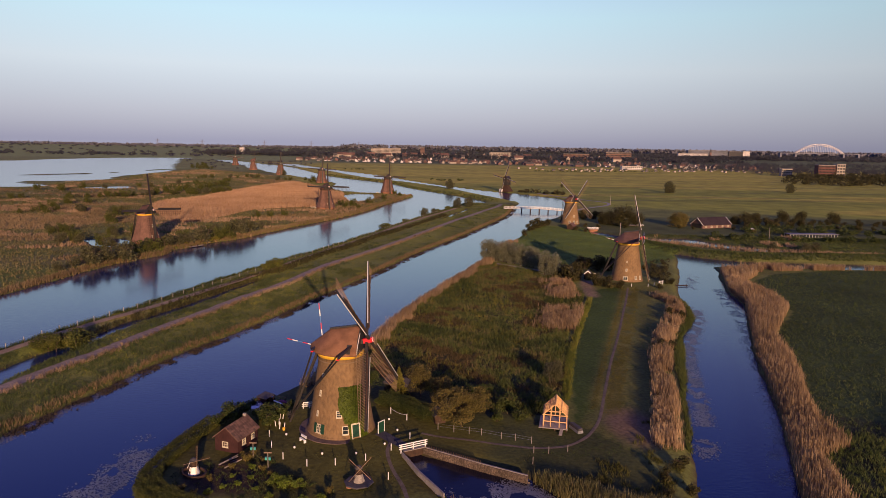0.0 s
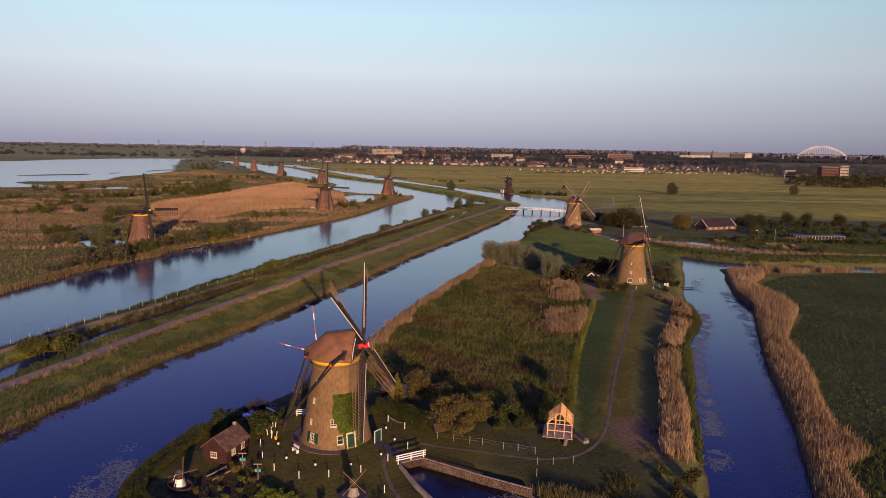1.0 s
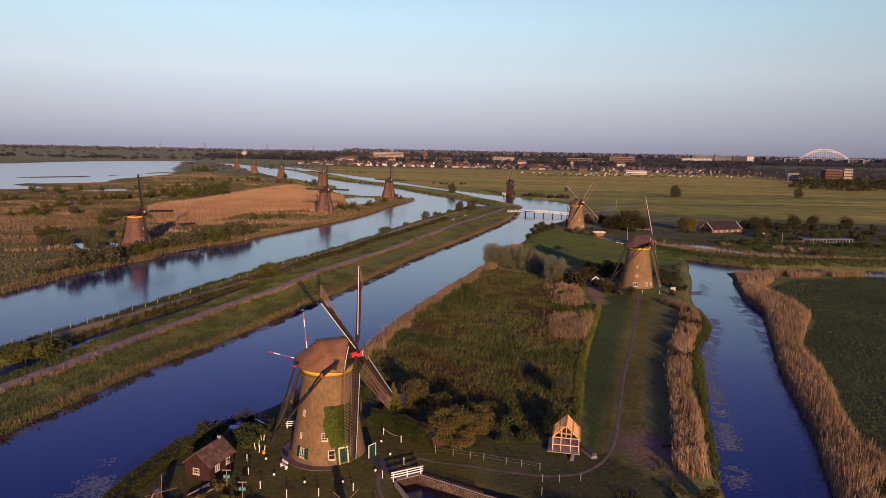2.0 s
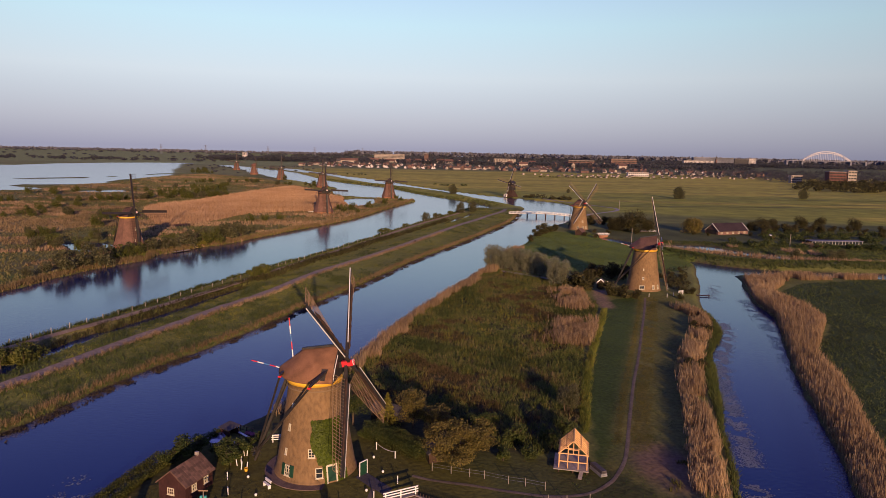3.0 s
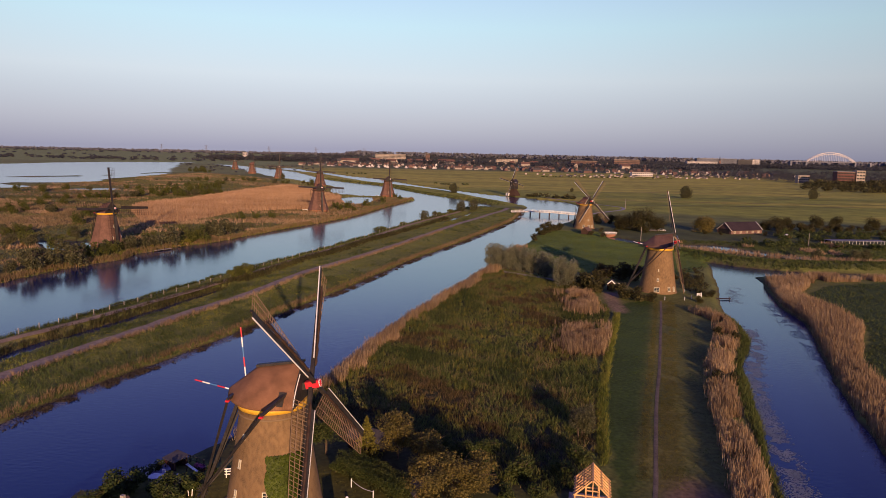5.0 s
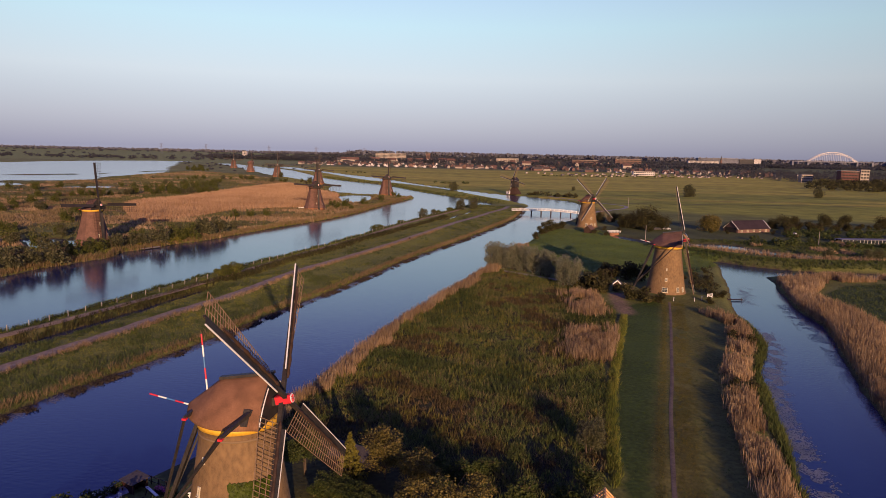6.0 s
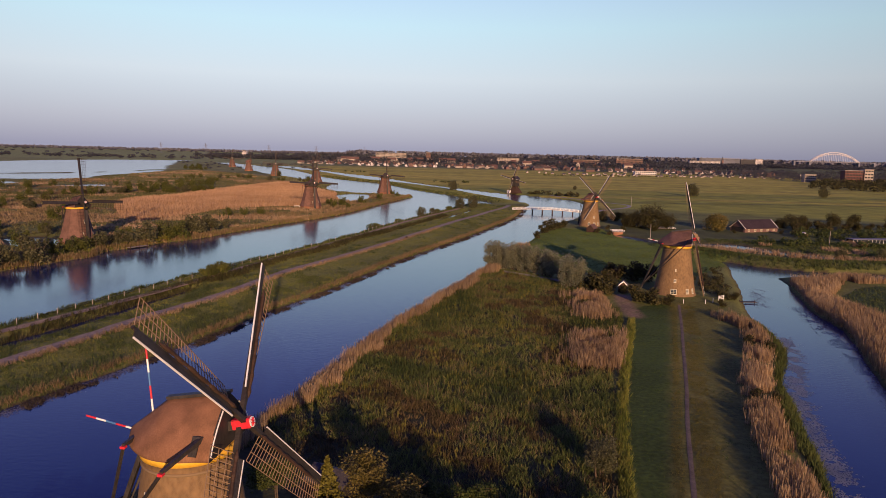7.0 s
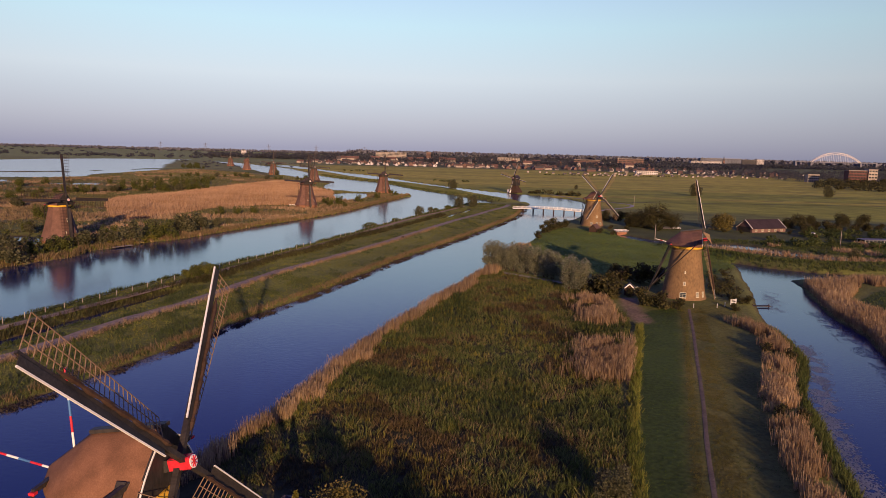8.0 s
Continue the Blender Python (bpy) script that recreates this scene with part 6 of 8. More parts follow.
def pitched_house(ob, w, l, wall, ridge, wall_mat, roof_mat, over=0.25, thick=0.14, tiles=0):
    """Walls and a pitched roof; the ridge runs along y, the origin is the floor's middle."""
    bm = bmesh.new()
    x, y = w / 2, l / 2
    pts = [(-x, 0), (x, 0), (x, wall), (0, ridge), (-x, wall)]
    a = [bm.verts.new((p, -y, q)) for p, q in pts]
    b = [bm.verts.new((p, y, q)) for p, q in pts]
    bm.faces.new(a)
    bm.faces.new(b[::-1])
    for k in range(5):
        bm.faces.new((a[k], b[k], b[(k + 1) % 5], a[(k + 1) % 5]))
    part("wall", bm, wall_mat, ob)
    slope = math.atan2(ridge - wall, x)
    for s in (1, -1):
        bm = bmesh.new()
        ex, ez = s * (x + over), wall - over * math.tan(slope)
        p = [(0, ridge + 0.02), (ex, ez + 0.02), (ex, ez + 0.02 + thick), (0, ridge + 0.02 + thick)]
        c = [bm.verts.new((q[0], -y - over, q[1])) for q in p]
        d = [bm.verts.new((q[0], y + over, q[1])) for q in p]
        bm.faces.new(c)
        bm.faces.new(d[::-1])
        for k in range(4):
            bm.faces.new((c[k], d[k], d[(k + 1) % 4], c[(k + 1) % 4]))
        rf = part("roof", bm, roof_mat, ob)
        if tiles:
            # courses of tiles
            course = math.hypot(x + over, ridge - ez) / tiles
            tm = bpy.data.meshes.get("roof_tile_row")
            for i in range(tiles):
                for j in range(int((l + 2 * over) / 0.5)):
                    if tm is None:
                        bm = bmesh.new()
                        box(bm, 0, 0, 0, course * 1.06, 0.46, 0.05, 0.012)
                        tm = bpy.data.meshes.new("roof_tile_row")
                        bm.to_mesh(tm)
                        bm.free()
                        tm.materials.append(roof_mat)
                    t = (i + 0.03) / tiles
                    mm = Matrix.Translation((ex * t, -y - over + 0.5 * j + 0.02, ridge + thick + 0.03 + (ez - ridge) * t))
                    mm = mm @ Matrix.Rotation(slope if s > 0 else math.pi - slope, 4, "Y")
                    shared("roof_tile", tm, rf, mm)
    return ob


shed = thing("garden_house", pose(-14.5, -4.9, gz(-14.5, -4.9), 0, 0, -19), "dark brown wooden garden house with a tiled pitched roof", "shed")
pitched_house(shed, 3.9, 5.0, 2.1, 3.7, M["maroon"], M["roof_tile"], tiles=9)
for y in (-1.0, 1.2):
    window(shed, Matrix.Translation((1.97, y, 0.9)) @ Matrix.Rotation(radians(-90), 4, "Z"), 0.8, 0.9, (2, 2))
window(shed, Matrix.Translation((-0.2, -2.47, 0.7)) @ Matrix.Rotation(radians(180), 4, "Z"), 1.0, 0.85, (3, 2))
bm = bmesh.new()
box(bm, -0.2, 1.9, 3.3, 0.2, 2.3, 4.2, 0.03)
part("chimney", bm, M["concrete"], shed, "small grey chimney")

shed2 = thing("dark_shed", pose(8.6, 15.2, gz(8.6, 15.2), 0, 0, 60), "low shed with a dark roof behind the hedge", "shed")
pitched_house(shed2, 3.4, 4.6, 1.7, 2.6, M["black"], M["roof_dark"])


def small_mill(m, base_kind, label):
    """A model mill as tall as a man: base, body, dark upper works, four thin lattice sails."""
    ob = thing("model_mill", m, label, "model windmill")
    disc = base_kind == "disc"
    bm = bmesh.new()
    if disc:
        lathe(bm, [(1.85, 0.32), (2.0, 0.36), (2.0, 0.46), (1.9, 0.5), (0.02, 0.5)], 8, math.pi / 8)
        part("base", bm, M["roof_dark"], ob, "eight-sided dark platform")
        for k in range(4):
            t = math.pi / 4 + math.pi / 2 * k
            bm = bmesh.new()
            box(bm, 1.3 * math.cos(t) - 0.1, 1.3 * math.sin(t) - 0.1, -0.15, 1.3 * math.cos(t) + 0.1, 1.3 * math.sin(t) + 0.1, 0.33)
            part("foot", bm, M["dark_wood"], ob)
        bm = bmesh.new()
        lathe(bm, [(0.5, 0.0), (0.42, 0.3), (0.1, 0.31)], 10)
        part("flower_pot", bm, M["brick_plain"], ob, "red flower pots under the platform").location = (0.2, -1.3, -0.02)
    else:
        lathe(bm, [(1.8, -0.1), (1.95, 0.1), (1.98, 0.42), (1.75, 0.42), (1.6, 0.12), (0.02, 0.1)], 32)
        bmesh.ops.scale(bm, vec=(1, 0.7, 1), verts=bm.verts)
        part("base", bm, M["dark_wood"], ob, "oval dark brown basin")
    z0 = 0.5 if disc else 0.1
    bm = bmesh.new()
    lathe(bm, [(0.78, z0), (0.8, z0 + 0.08), (0.7, z0 + 0.35), (0.5, z0 + 1.15), (0.02, z0 + 1.16)], 8, math.pi / 8)
    part("body", bm, M["plank"] if disc else M["white"], ob, "pale boarded body" if disc else "white boarded body")
    bm = bmesh.new()
    box(bm, -0.12, -0.71, z0 + 0.1, 0.12, -0.6, z0 + 0.55)
    part("door", bm, M["dark_wood"], ob)
    bm = bmesh.new()
    lathe(bm, [(0.62, z0 + 1.16), (0.66, z0 + 1.22), (0.5, z0 + 1.3), (0.44, z0 + 1.8), (0.5, z0 + 1.84)], 8, math.pi / 8)
    part("upper_works", bm, M["dark_wood"], ob, "dark gallery and upper works")
    bm = bmesh.new()
    lathe(bm, [(0.56, z0 + 1.84), (0.5, z0 + 2.0), (0.3, z0 + 2.2), (0.04, z0 + 2.3)], 12)
    part("cap", bm, M["roof_dark"], ob, "dark cap")
    hub = Vector((0.72, 0, z0 + 2.0))
    for k in range(4):
        t = radians((48 if disc else 8) + 90 * k)
        d = Vector((0.12 * -math.cos(t), math.sin(t), math.cos(t))).normalized()
        w = Vector((0, math.cos(t), -math.sin(t)))
        bm = bmesh.new()
        beam(bm, hub, hub + d * 2.1, 0.05, 0.05)
        part("sail", bm, M["lath"], ob, "thin pale sail stock")
        bm = bmesh.new()
        for i in range(13):
            q = hub + d * (0.45 + 0.13 * i)
            beam(bm, q, q - w * 0.28, 0.018, 0.018)
        beam(bm, hub + d * 0.45 - w * 0.28, hub + d * 2.01 - w * 0.28, 0.02, 0.02)
        part("sail_lattice", bm, M["dark_wood"], ob, "small lattice")
    bm = bmesh.new()
    rod(bm, (-0.45, 0, z0 + 2.0), (-1.5, 0, 0.45), 0.04)
    part("tail_pole", bm, M["white"], ob)
    return ob


small_mill(pose(-17.6, -12.9, gz(-17.6, -12.9), 0, 0, -35), "oval", "white model windmill in an oval dark basin")
small_mill(pose(5.1, -15.0, gz(5.1, -15.0), 0, 0, -70), "disc", "pale grey model windmill on an eight-sided dark platform")

# white posts and lamps round the tower, rope between the posts
bm = bmesh.new()
lathe(bm, [(0.06, -0.1), (0.06, 1.0), (0.03, 1.06)], 10)
post_me = bpy.data.meshes.new("post")
bm.to_mesh(post_me)
bm.free()
post_me.materials.append(M["white"])
for x, y in ((-10.3, -2.6), (-9.0, -6.0), (-6.5, -9.1), (-2.7, -10.9), (1.2, -10.6), (5.3, -9.3), (8.9, -13.7), (8.7, -6.4), (11.3, -3.0), (10.5, 3.1), (7.7, 5.4)):
    ob = new("white_post", post_me)
    ob.matrix_basis = at_ground(x, y)
    tagged(ob, "short white painted post standing in the lawn", "post", "white posts")
bm = bmesh.new()
bmesh.ops.create_uvsphere(bm, u_segments=14, v_segments=10, radius=0.17)
bmesh.ops.translate(bm, vec=(0, 0, 0.17), verts=bm.verts)
lathe(bm, [(0.1, -0.1), (0.1, 0.06), (0.02, 0.07)], 10)
ball_me = bpy.data.meshes.new("ball")
bm.to_mesh(ball_me)
bm.free()
ball_me.materials.append(M["white"])
for x, y in ((-7.8, -2.2), (-5.6, -6.1), (-1.2, -7.7), (3.7, -7.6), (7.6, -4.8), (9.2, -0.5), (7.6, 3.0)):
    ob = new("ball_stone", ball_me)
    ob.matrix_basis = at_ground(x, y)
    tagged(ob, "round white painted stone on the lawn", "stone", "white stones")
rope = thing("rope", at_ground(7.7, 5.4), "slack pale rope between the white posts", "rope")
bm = bmesh.new()
r0 = Vector((0, 0, 0.9))
r1 = Vector((2.8, -2.3, 0.9))
q = [r0.lerp(r1, i / 8) - Vector((0, 0, 0.28 * math.sin(math.pi * i / 8))) for i in range(9)]
for a, b in zip(q[:-1], q[1:]):
    rod(bm, a, b, 0.02, n=5)
part("strand", bm, M["white"], rope)

bm = bmesh.new()
lathe(bm, [(0.05, -0.1), (0.05, 1.1), (0.02, 1.14)], 8)
wood_post = bpy.data.meshes.new("wood_post")
bm.to_mesh(wood_post)
bm.free()
wood_post.materials.append(M["plank"])
fence = thing("wire_fence", at_ground(18.1, 0.0), "grey wooden fence posts with wire beside the path", "fence")
spots = [(15.6, 0.6), (18.1, 0.0), (20.5, -0.6), (22.4, -1.0), (25.4, -2.1), (27.5, -2.6), (29.9, -3.3), (29.8, -6.1), (32.0, -6.2), (34.9, -5.8)]
base = Vector((18.1, 0.0, gz(18.1, 0.0)))
for x, y in spots:
    shared("post", wood_post, fence, Matrix.Translation(Vector((x, y, gz(x, y))) - base))
for zz in (0.55, 0.95):
    for (x0, y0), (x1, y1) in zip(spots[:6], spots[1:7]):
        bm = bmesh.new()
        rod(bm, Vector((x0, y0, gz(x0, y0) + zz)) - base, Vector((x1, y1, gz(x1, y1) + zz)) - base, 0.012, n=4)
        part("wire", bm, M["metal"], fence)
ob = new("mooring_post", wood_post)
ob.matrix_basis = at_ground(29.2, -9.1)
tagged(ob, "single grey wooden post near the quay", "post")

# terrace round the tower
bm = bmesh.new()
lathe(bm, [(5.35, 0.0), (5.35, 0.09), (6.6, 0.07), (6.65, -0.1)], 64)
bm.faces.ensure_lookup_table()
for f in [f for f in bm.faces if len(f.verts) > 4]:
    bm.faces.remove(f)
ter = part("pavement_mill", bm, M["paving"])
ter.matrix_basis = pose(MILL_X, MILL_Y, MILL_Z + 0.02)
tagged(ter, "ring of dark brick paving round the mill", "pavement", kind="structure")
strip_mesh("path_yard", [(6.4, -1.2), (8.6, -3.4), (10.9, -5.3)], 1.7, M["roof_dark"], "dark paved way from the mill to the inlet", "path", 0.05)
strip_mesh("path_garden", spline([(8.4, -4.2), (8.2, -7.0), (9.2, -11), (11.2, -16), (12.5, -22)], 4), 0.55, M["dirt"], "narrow trodden garden path", "path", 0.04)

# the inlet with its quays and rail
top = 1.12


def quay(name, line, material, label, thick, cap_w):
    ob = thing(name, Matrix.Identity(4), label, "quay wall")
    bm = bmesh.new()
    for (x0, y0), (x1, y1) in zip(line[:-1], line[1:]):
        beam(bm, (x0, y0, top / 2 - 0.6), (x1, y1, top / 2 - 0.6), thick, top + 1.0)
    part("wall", bm, material, ob)
    bm = bmesh.new()
    for (x0, y0), (x1, y1) in zip(line[:-1], line[1:]):
        beam(bm, (x0, y0, top - 0.02), (x1, y1, top - 0.02), cap_w, 0.1)
    part("coping", bm, M["plank"], ob, "grey coping")
    return ob


QUAY = [(13.5, -5.6), (18.3, -8.1), (21.8, -10.0), (27.9, -12.9)]
q1 = quay("quay_wall", QUAY, M["stone"], "rough stone quay wall of the inlet", 0.45, 0.2)
quay("quay_edge", [(10.4, -7.3), (13.0, -12.2), (16.4, -17.4)], M["concrete"], "pale concrete quay edge of the inlet", 0.25, 0.22)
quay("retaining_wall", [(10.5, -6.9), (13.7, -5.4)], M["dark_wood"], "dark wooden head of the inlet under the rail", 0.4, 0.5)
g = np.random.default_rng(41)
verts, faces = [], []
for (x0, y0), (x1, y1) in zip(QUAY[:-1], QUAY[1:]):
    L = math.hypot(x1 - x0, y1 - y0)
    dx, dy = (x1 - x0) / L, (y1 - y0) / L
    nxn, nyn = dy, -dx
    for k in range(5):
        s = g.uniform(0, 0.2)
        while s < L:
            wl_, hh = g.uniform(0.22, 0.45), g.uniform(0.17, 0.21)
            c = np.array([x0 + dx * (s + wl_ / 2) + nxn * 0.24, y0 + dy * (s + wl_ / 2) + nyn * 0.24, 0.02 + k * 0.21])
            d = g.uniform(0.05, 0.13)
            i0 = len(verts)
            for sx, sz, out in ((-1, -1, 0), (1, -1, 0), (1, 1, 0), (-1, 1, 0), (-0.7, -0.6, 1), (0.7, -0.6, 1), (0.7, 0.6, 1), (-0.7, 0.6, 1)):
                verts.append(c + np.array([dx, dy, 0]) * sx * (wl_ / 2 - 0.015) + np.array([0, 0, 1]) * sz * (hh / 2) + np.array([nxn, nyn, 0]) * out * d + g.normal(0, 0.012, 3))
            for f in ((4, 5, 6, 7), (0, 1, 5, 4), (1, 2, 6, 5), (2, 3, 7, 6), (3, 0, 4, 7)):
                faces.append([i0 + v for v in f])
            s += wl_
sv = shared("stones", mesh_np("stones", verts, faces, M["stone"]), q1)
sv["kind"] = "stuff"
stakes = thing("stake_row", Matrix.Identity(4), "row of short dark stakes along the top of the quay wall", "stakes")
bm = bmesh.new()
lathe(bm, [(0.07, -0.05), (0.07, 0.3), (0.03, 0.36)], 6)
stake_me = bpy.data.meshes.new("stake")
bm.to_mesh(stake_me)
bm.free()
stake_me.materials.append(M["dark_wood"])
for i in range(26):
    t = i / 25 * 0.62 + 0.03
    k = min(2, int(t * 3))
    x, y = [a + (b - a) * (t * 3 - k) for a, b in zip(QUAY[k], QUAY[k + 1])]
    shared("stake", stake_me, stakes, Matrix.Translation((x, y + 0.12, top + 0.02)))
rail = thing("bridge_rail", pose(0, 0, 1.15), "white painted wooden rail at the head of the inlet", "railing")
for i in range(3):
    t = i / 2
    x, y = 10.2 + 3.5 * t, -7.1 + 1.6 * t
    bm = bmesh.new()
    box(bm, x - 0.07, y - 0.07, -0.3, x + 0.07, y + 0.07, 1.05, 0.015)
    part("post", bm, M["white"], rail)
for z in (0.35, 0.68, 1.0):
    bm = bmesh.new()
    beam(bm, (9.9, -7.24, z), (14.0, -5.36, z), 0.07, 0.13)
    part("rail", bm, M["white"], rail)

gate = thing("hatch_door", pose(6.3, -1.7, MILL_Z + 0.05, 0, 0, 52), "open dark green door in a white frame beside the tower", "door")
bm = bmesh.new()
box(bm, 0.1, -0.03, 0.1, 1.35, 0.03, 1.95)
part("panel", bm, M["green_paint"], gate, "dark green panel")
for x0, z0, x1, z1 in ((0, 0, 0.1, 2.05), (1.35, 0, 1.45, 2.05), (0.1, 1.95, 1.35, 2.05), (0.1, 0, 1.35, 0.1)):
    bm = bmesh.new()
    box(bm, x0, -0.05, z0, x1, 0.05, z1)
    part("frame_board", bm, M["white"], gate)

bench = thing("bench", pose(-4.9, -4.3, MILL_Z + 0.08, 0, 0, -48), "white garden bench by the tower's shuttered window", "bench")
for z, y, t in ((0.45, 0.0, 0), (0.45, 0.18, 0), (0.7, 0.3, 1), (0.88, 0.33, 1)):
    bm = bmesh.new()
    box(bm, -0.7, y - 0.07, z, 0.7, y + 0.07, z + (0.05 if not t else 0.13))
    part("slat", bm, M["white"], bench)
for x in (-0.6, 0.6):
    bm = bmesh.new()
    box(bm, x - 0.04, -0.05, 0, x + 0.04, 0.33, 0.45)
    part("leg", bm, M["white"], bench)

for x, y in ((-10.9, -8.6), (-8.0, -11.3)):
    f = thing("bird_table", at_ground(x, y), "teal bird boxes on a wooden pole in the garden", "bird house", "bird houses")
    bm = bmesh.new()
    rod(bm, (0, 0, -0.1), (0, 0, 2.3), 0.05)
    part("pole", bm, M["plank"], f)
    bm = bmesh.new()
    box(bm, -0.55, -0.06, 2.2, 0.55, 0.06, 2.32)
    part("crossbar", bm, M["lath"], f)
    for s in (-1, 1):
        bm = bmesh.new()
        box(bm, s * 0.25 - 0.14, -0.14, 1.2, s * 0.25 + 0.14, 0.14, 1.6, 0.02)
        part("box", bm, M["teal"], f, "teal painted box")
logs = thing("timber_pile", at_ground(-13.6, -10.0, 55), "loose pile of old brown poles by the garden house", "timber")
g = np.random.default_rng(42)
for i in range(14):
    bm = bmesh.new()
    y = g.uniform(-0.9, 0.9)
    rod(bm, (-1.6 + g.uniform(-0.3, 0.3), y, 0.08 + 0.1 * (i % 3)), (1.6 + g.uniform(-0.3, 0.3), y + g.uniform(-0.5, 0.5), 0.1 + 0.1 * (i % 3)), 0.07, 0.05, 6)
    part("pole", bm, M["plank"] if i % 2 else M["dark_wood"], logs)

jetty = thing("jetty", pose(-13.4, 8.6, 0.35, 0, 0, -32), "small dark wooden jetty with a white handrail", "jetty")
for i in range(9):
    bm = bmesh.new()
    box(bm, -2 + 0.45 * i, -0.9, 0, -1.58 + 0.45 * i, 0.9, 0.08)
    part("plank", bm, M["dark_wood"], jetty)
for x in (-1.8, 1.8):
    for y in (-0.8, 0.8):
        bm = bmesh.new()
        rod(bm, (x, y, -1.4), (x, y, 0.9), 0.08)
        part("support_post", bm, M["dark_wood"], jetty)
bm = bmesh.new()
beam(bm, (0.6, -0.9, 0.5), (2.4, -1.6, 0.2), 0.2, 0.08)
part("gangway", bm, M["white"], jetty, "white gangway board")
boat = thing("rowing_boat", pose(-15.6, 10.6, 0.05, 0, 0, 40), "small dark rowing boat moored at the jetty", "boat")
bm = bmesh.new()
rows = []
for i in range(11):
    u = i / 10
    w = 0.72 * math.sin(math.pi * min(1, 0.14 + u * 0.86)) ** 0.6 + 0.02
    rows.append([bm.verts.new((-1.9 + 3.8 * u, w * math.cos(t) , -0.15 + 0.6 * (1 - math.sin(t)))) for t in np.linspace(0, math.pi, 9)])
for r0, r1 in zip(rows[:-1], rows[1:]):
    for j in range(8):
        bm.faces.new((r0[j], r0[j + 1], r1[j + 1], r1[j]))
bm.faces.new(rows[0])
bmesh.ops.solidify(bm, geom=bm.faces[:], thickness=0.05)
part("hull", bm, M["black"], boat)
for x in (-0.9, 0.4):
    bm = bmesh.new()
    box(bm, x - 0.14, -0.62, 0.22, x + 0.14, 0.62, 0.27)
    part("seat", bm, M["plank"], boat)
small_rail = thing("shore_rail", pose(-6.2, 7.2, gz(-6.2, 7.2), 0, 0, 10), "white wooden rail behind the mill", "railing")
for x in (-1.1, 0, 1.1):
    bm = bmesh.new()
    box(bm, x - 0.06, -0.06, -0.1, x + 0.06, 0.06, 1.1)
    part("post", bm, M["white"], small_rail)
for z in (0.35, 0.7, 1.0):
    bm = bmesh.new()
    box(bm, -1.3, -0.035, z, 1.3, 0.035, z + 0.13)
    part("rail", bm, M["white"], small_rail)
tub = thing("yellow_tub", at_ground(-8.6, -0.6), "small yellow tub beside the tail pole", "tub")
bm = bmesh.new()
lathe(bm, [(0.18, 0), (0.25, 0.4), (0.22, 0.4), (0.16, 0.08)], 14)
part("body", bm, M["yellow"], tub)
g = np.random.default_rng(43)
for i in range(7):
    x, y = -9.6 + g.uniform(-1.2, 1.0), 2.0 + g.uniform(-2.4, 1.4)
    ob = new("capstan_post", post_me)
    ob.matrix_basis = at_ground(x, y) @ pose(0, 0, 0, g.uniform(-8, 8), g.uniform(-8, 8))
    tagged(ob, "white post in the ring round the tail pole", "post", "tail posts")

# the timber frame of a new garden house
fh = thing("timber_frame_house", pose(34.7, 2.7, gz(34.7, 2.7) + 0.1, 0, 0, -12), "unfinished garden house of bare new timber on a raised deck", "timber frame")
bm = bmesh.new()
box(bm, -2.2, -2.3, 0.3, 1.8, 2.2, 0.45, 0.02)
part("deck", bm, M["concrete"], fh, "grey deck")
fh.scale = (1.15, 1.1, 0.9)
for x in (-1.6, 0, 1.6):
    for y in (-2.1, 0, 2.1):
        bm = bmesh.new()
        box(bm, x - 0.08, y - 0.08, -0.3, x + 0.08, y + 0.08, 0.3)
        part("foot", bm, M["dark_wood"], fh)


def timber(a, b, name, w=0.1):
    bm = bmesh.new()
    beam(bm, a, b, w, 0.15)
    part(name, bm, M["timber"], fh)


for y in np.linspace(-1.9, 1.9, 7):
    for s in (-1, 1):
        timber((1.6 * s, y, 0.45), (1.6 * s, y, 2.75), "stud")
        timber((1.72 * s, y, 2.62), (0, y, 4.75), "rafter")
for s in (-1, 1):
    timber((1.6 * s, -2.0, 2.75), (1.6 * s, 2.0, 2.75), "wall_plate", 0.13)
    timber((1.6 * s, -1.95, 1.5), (1.6 * s, 1.95, 1.5), "mid_rail")
    timber((1.6 * s, -1.9, 0.6), (1.6 * s, -0.7, 2.7), "brace")
timber((0, -2.1, 4.72), (0, 2.1, 4.72), "ridge_beam", 0.12)
for y in (-1.9, 1.9):
    timber((-1.6, y, 2.7), (1.6, y, 2.7), "tie_beam", 0.12)
    for x in (-0.6, 0.6):
        timber((x, y, 0.45), (x, y, 3.9), "gable_stud")
    timber((-1.6, y, 1.5), (1.6, y, 1.5), "gable_rail")
    timber((0, y, 2.7), (0, y, 4.7), "king_post")
    timber((-0.6, y, 3.4), (0.6, y, 3.4), "collar")
for s in (-1, 1):
    for t in (0.5,):
        timber((1.72 * s * (1 - t), -2.0, 2.7 + 2.1 * t + 0.06), (1.72 * s * (1 - t), 2.0, 2.7 + 2.1 * t + 0.06), "purlin", 0.06)
ladder = thing("plank_ramp", at_ground(35.3, -0.4, -12), "pale plank ramp leading up to the timber deck", "ramp")
bm = bmesh.new()
beam(bm, (-0.4, -0.6, 0.05), (-0.2, 0.75, 0.5), 0.5, 0.06)
part("board", bm, M["plank"], ladder)
tarp = thing("stacked_boards", at_ground(37.7, 1.0, 20), "stack of dark boards under a tarpaulin beside the deck", "boards")
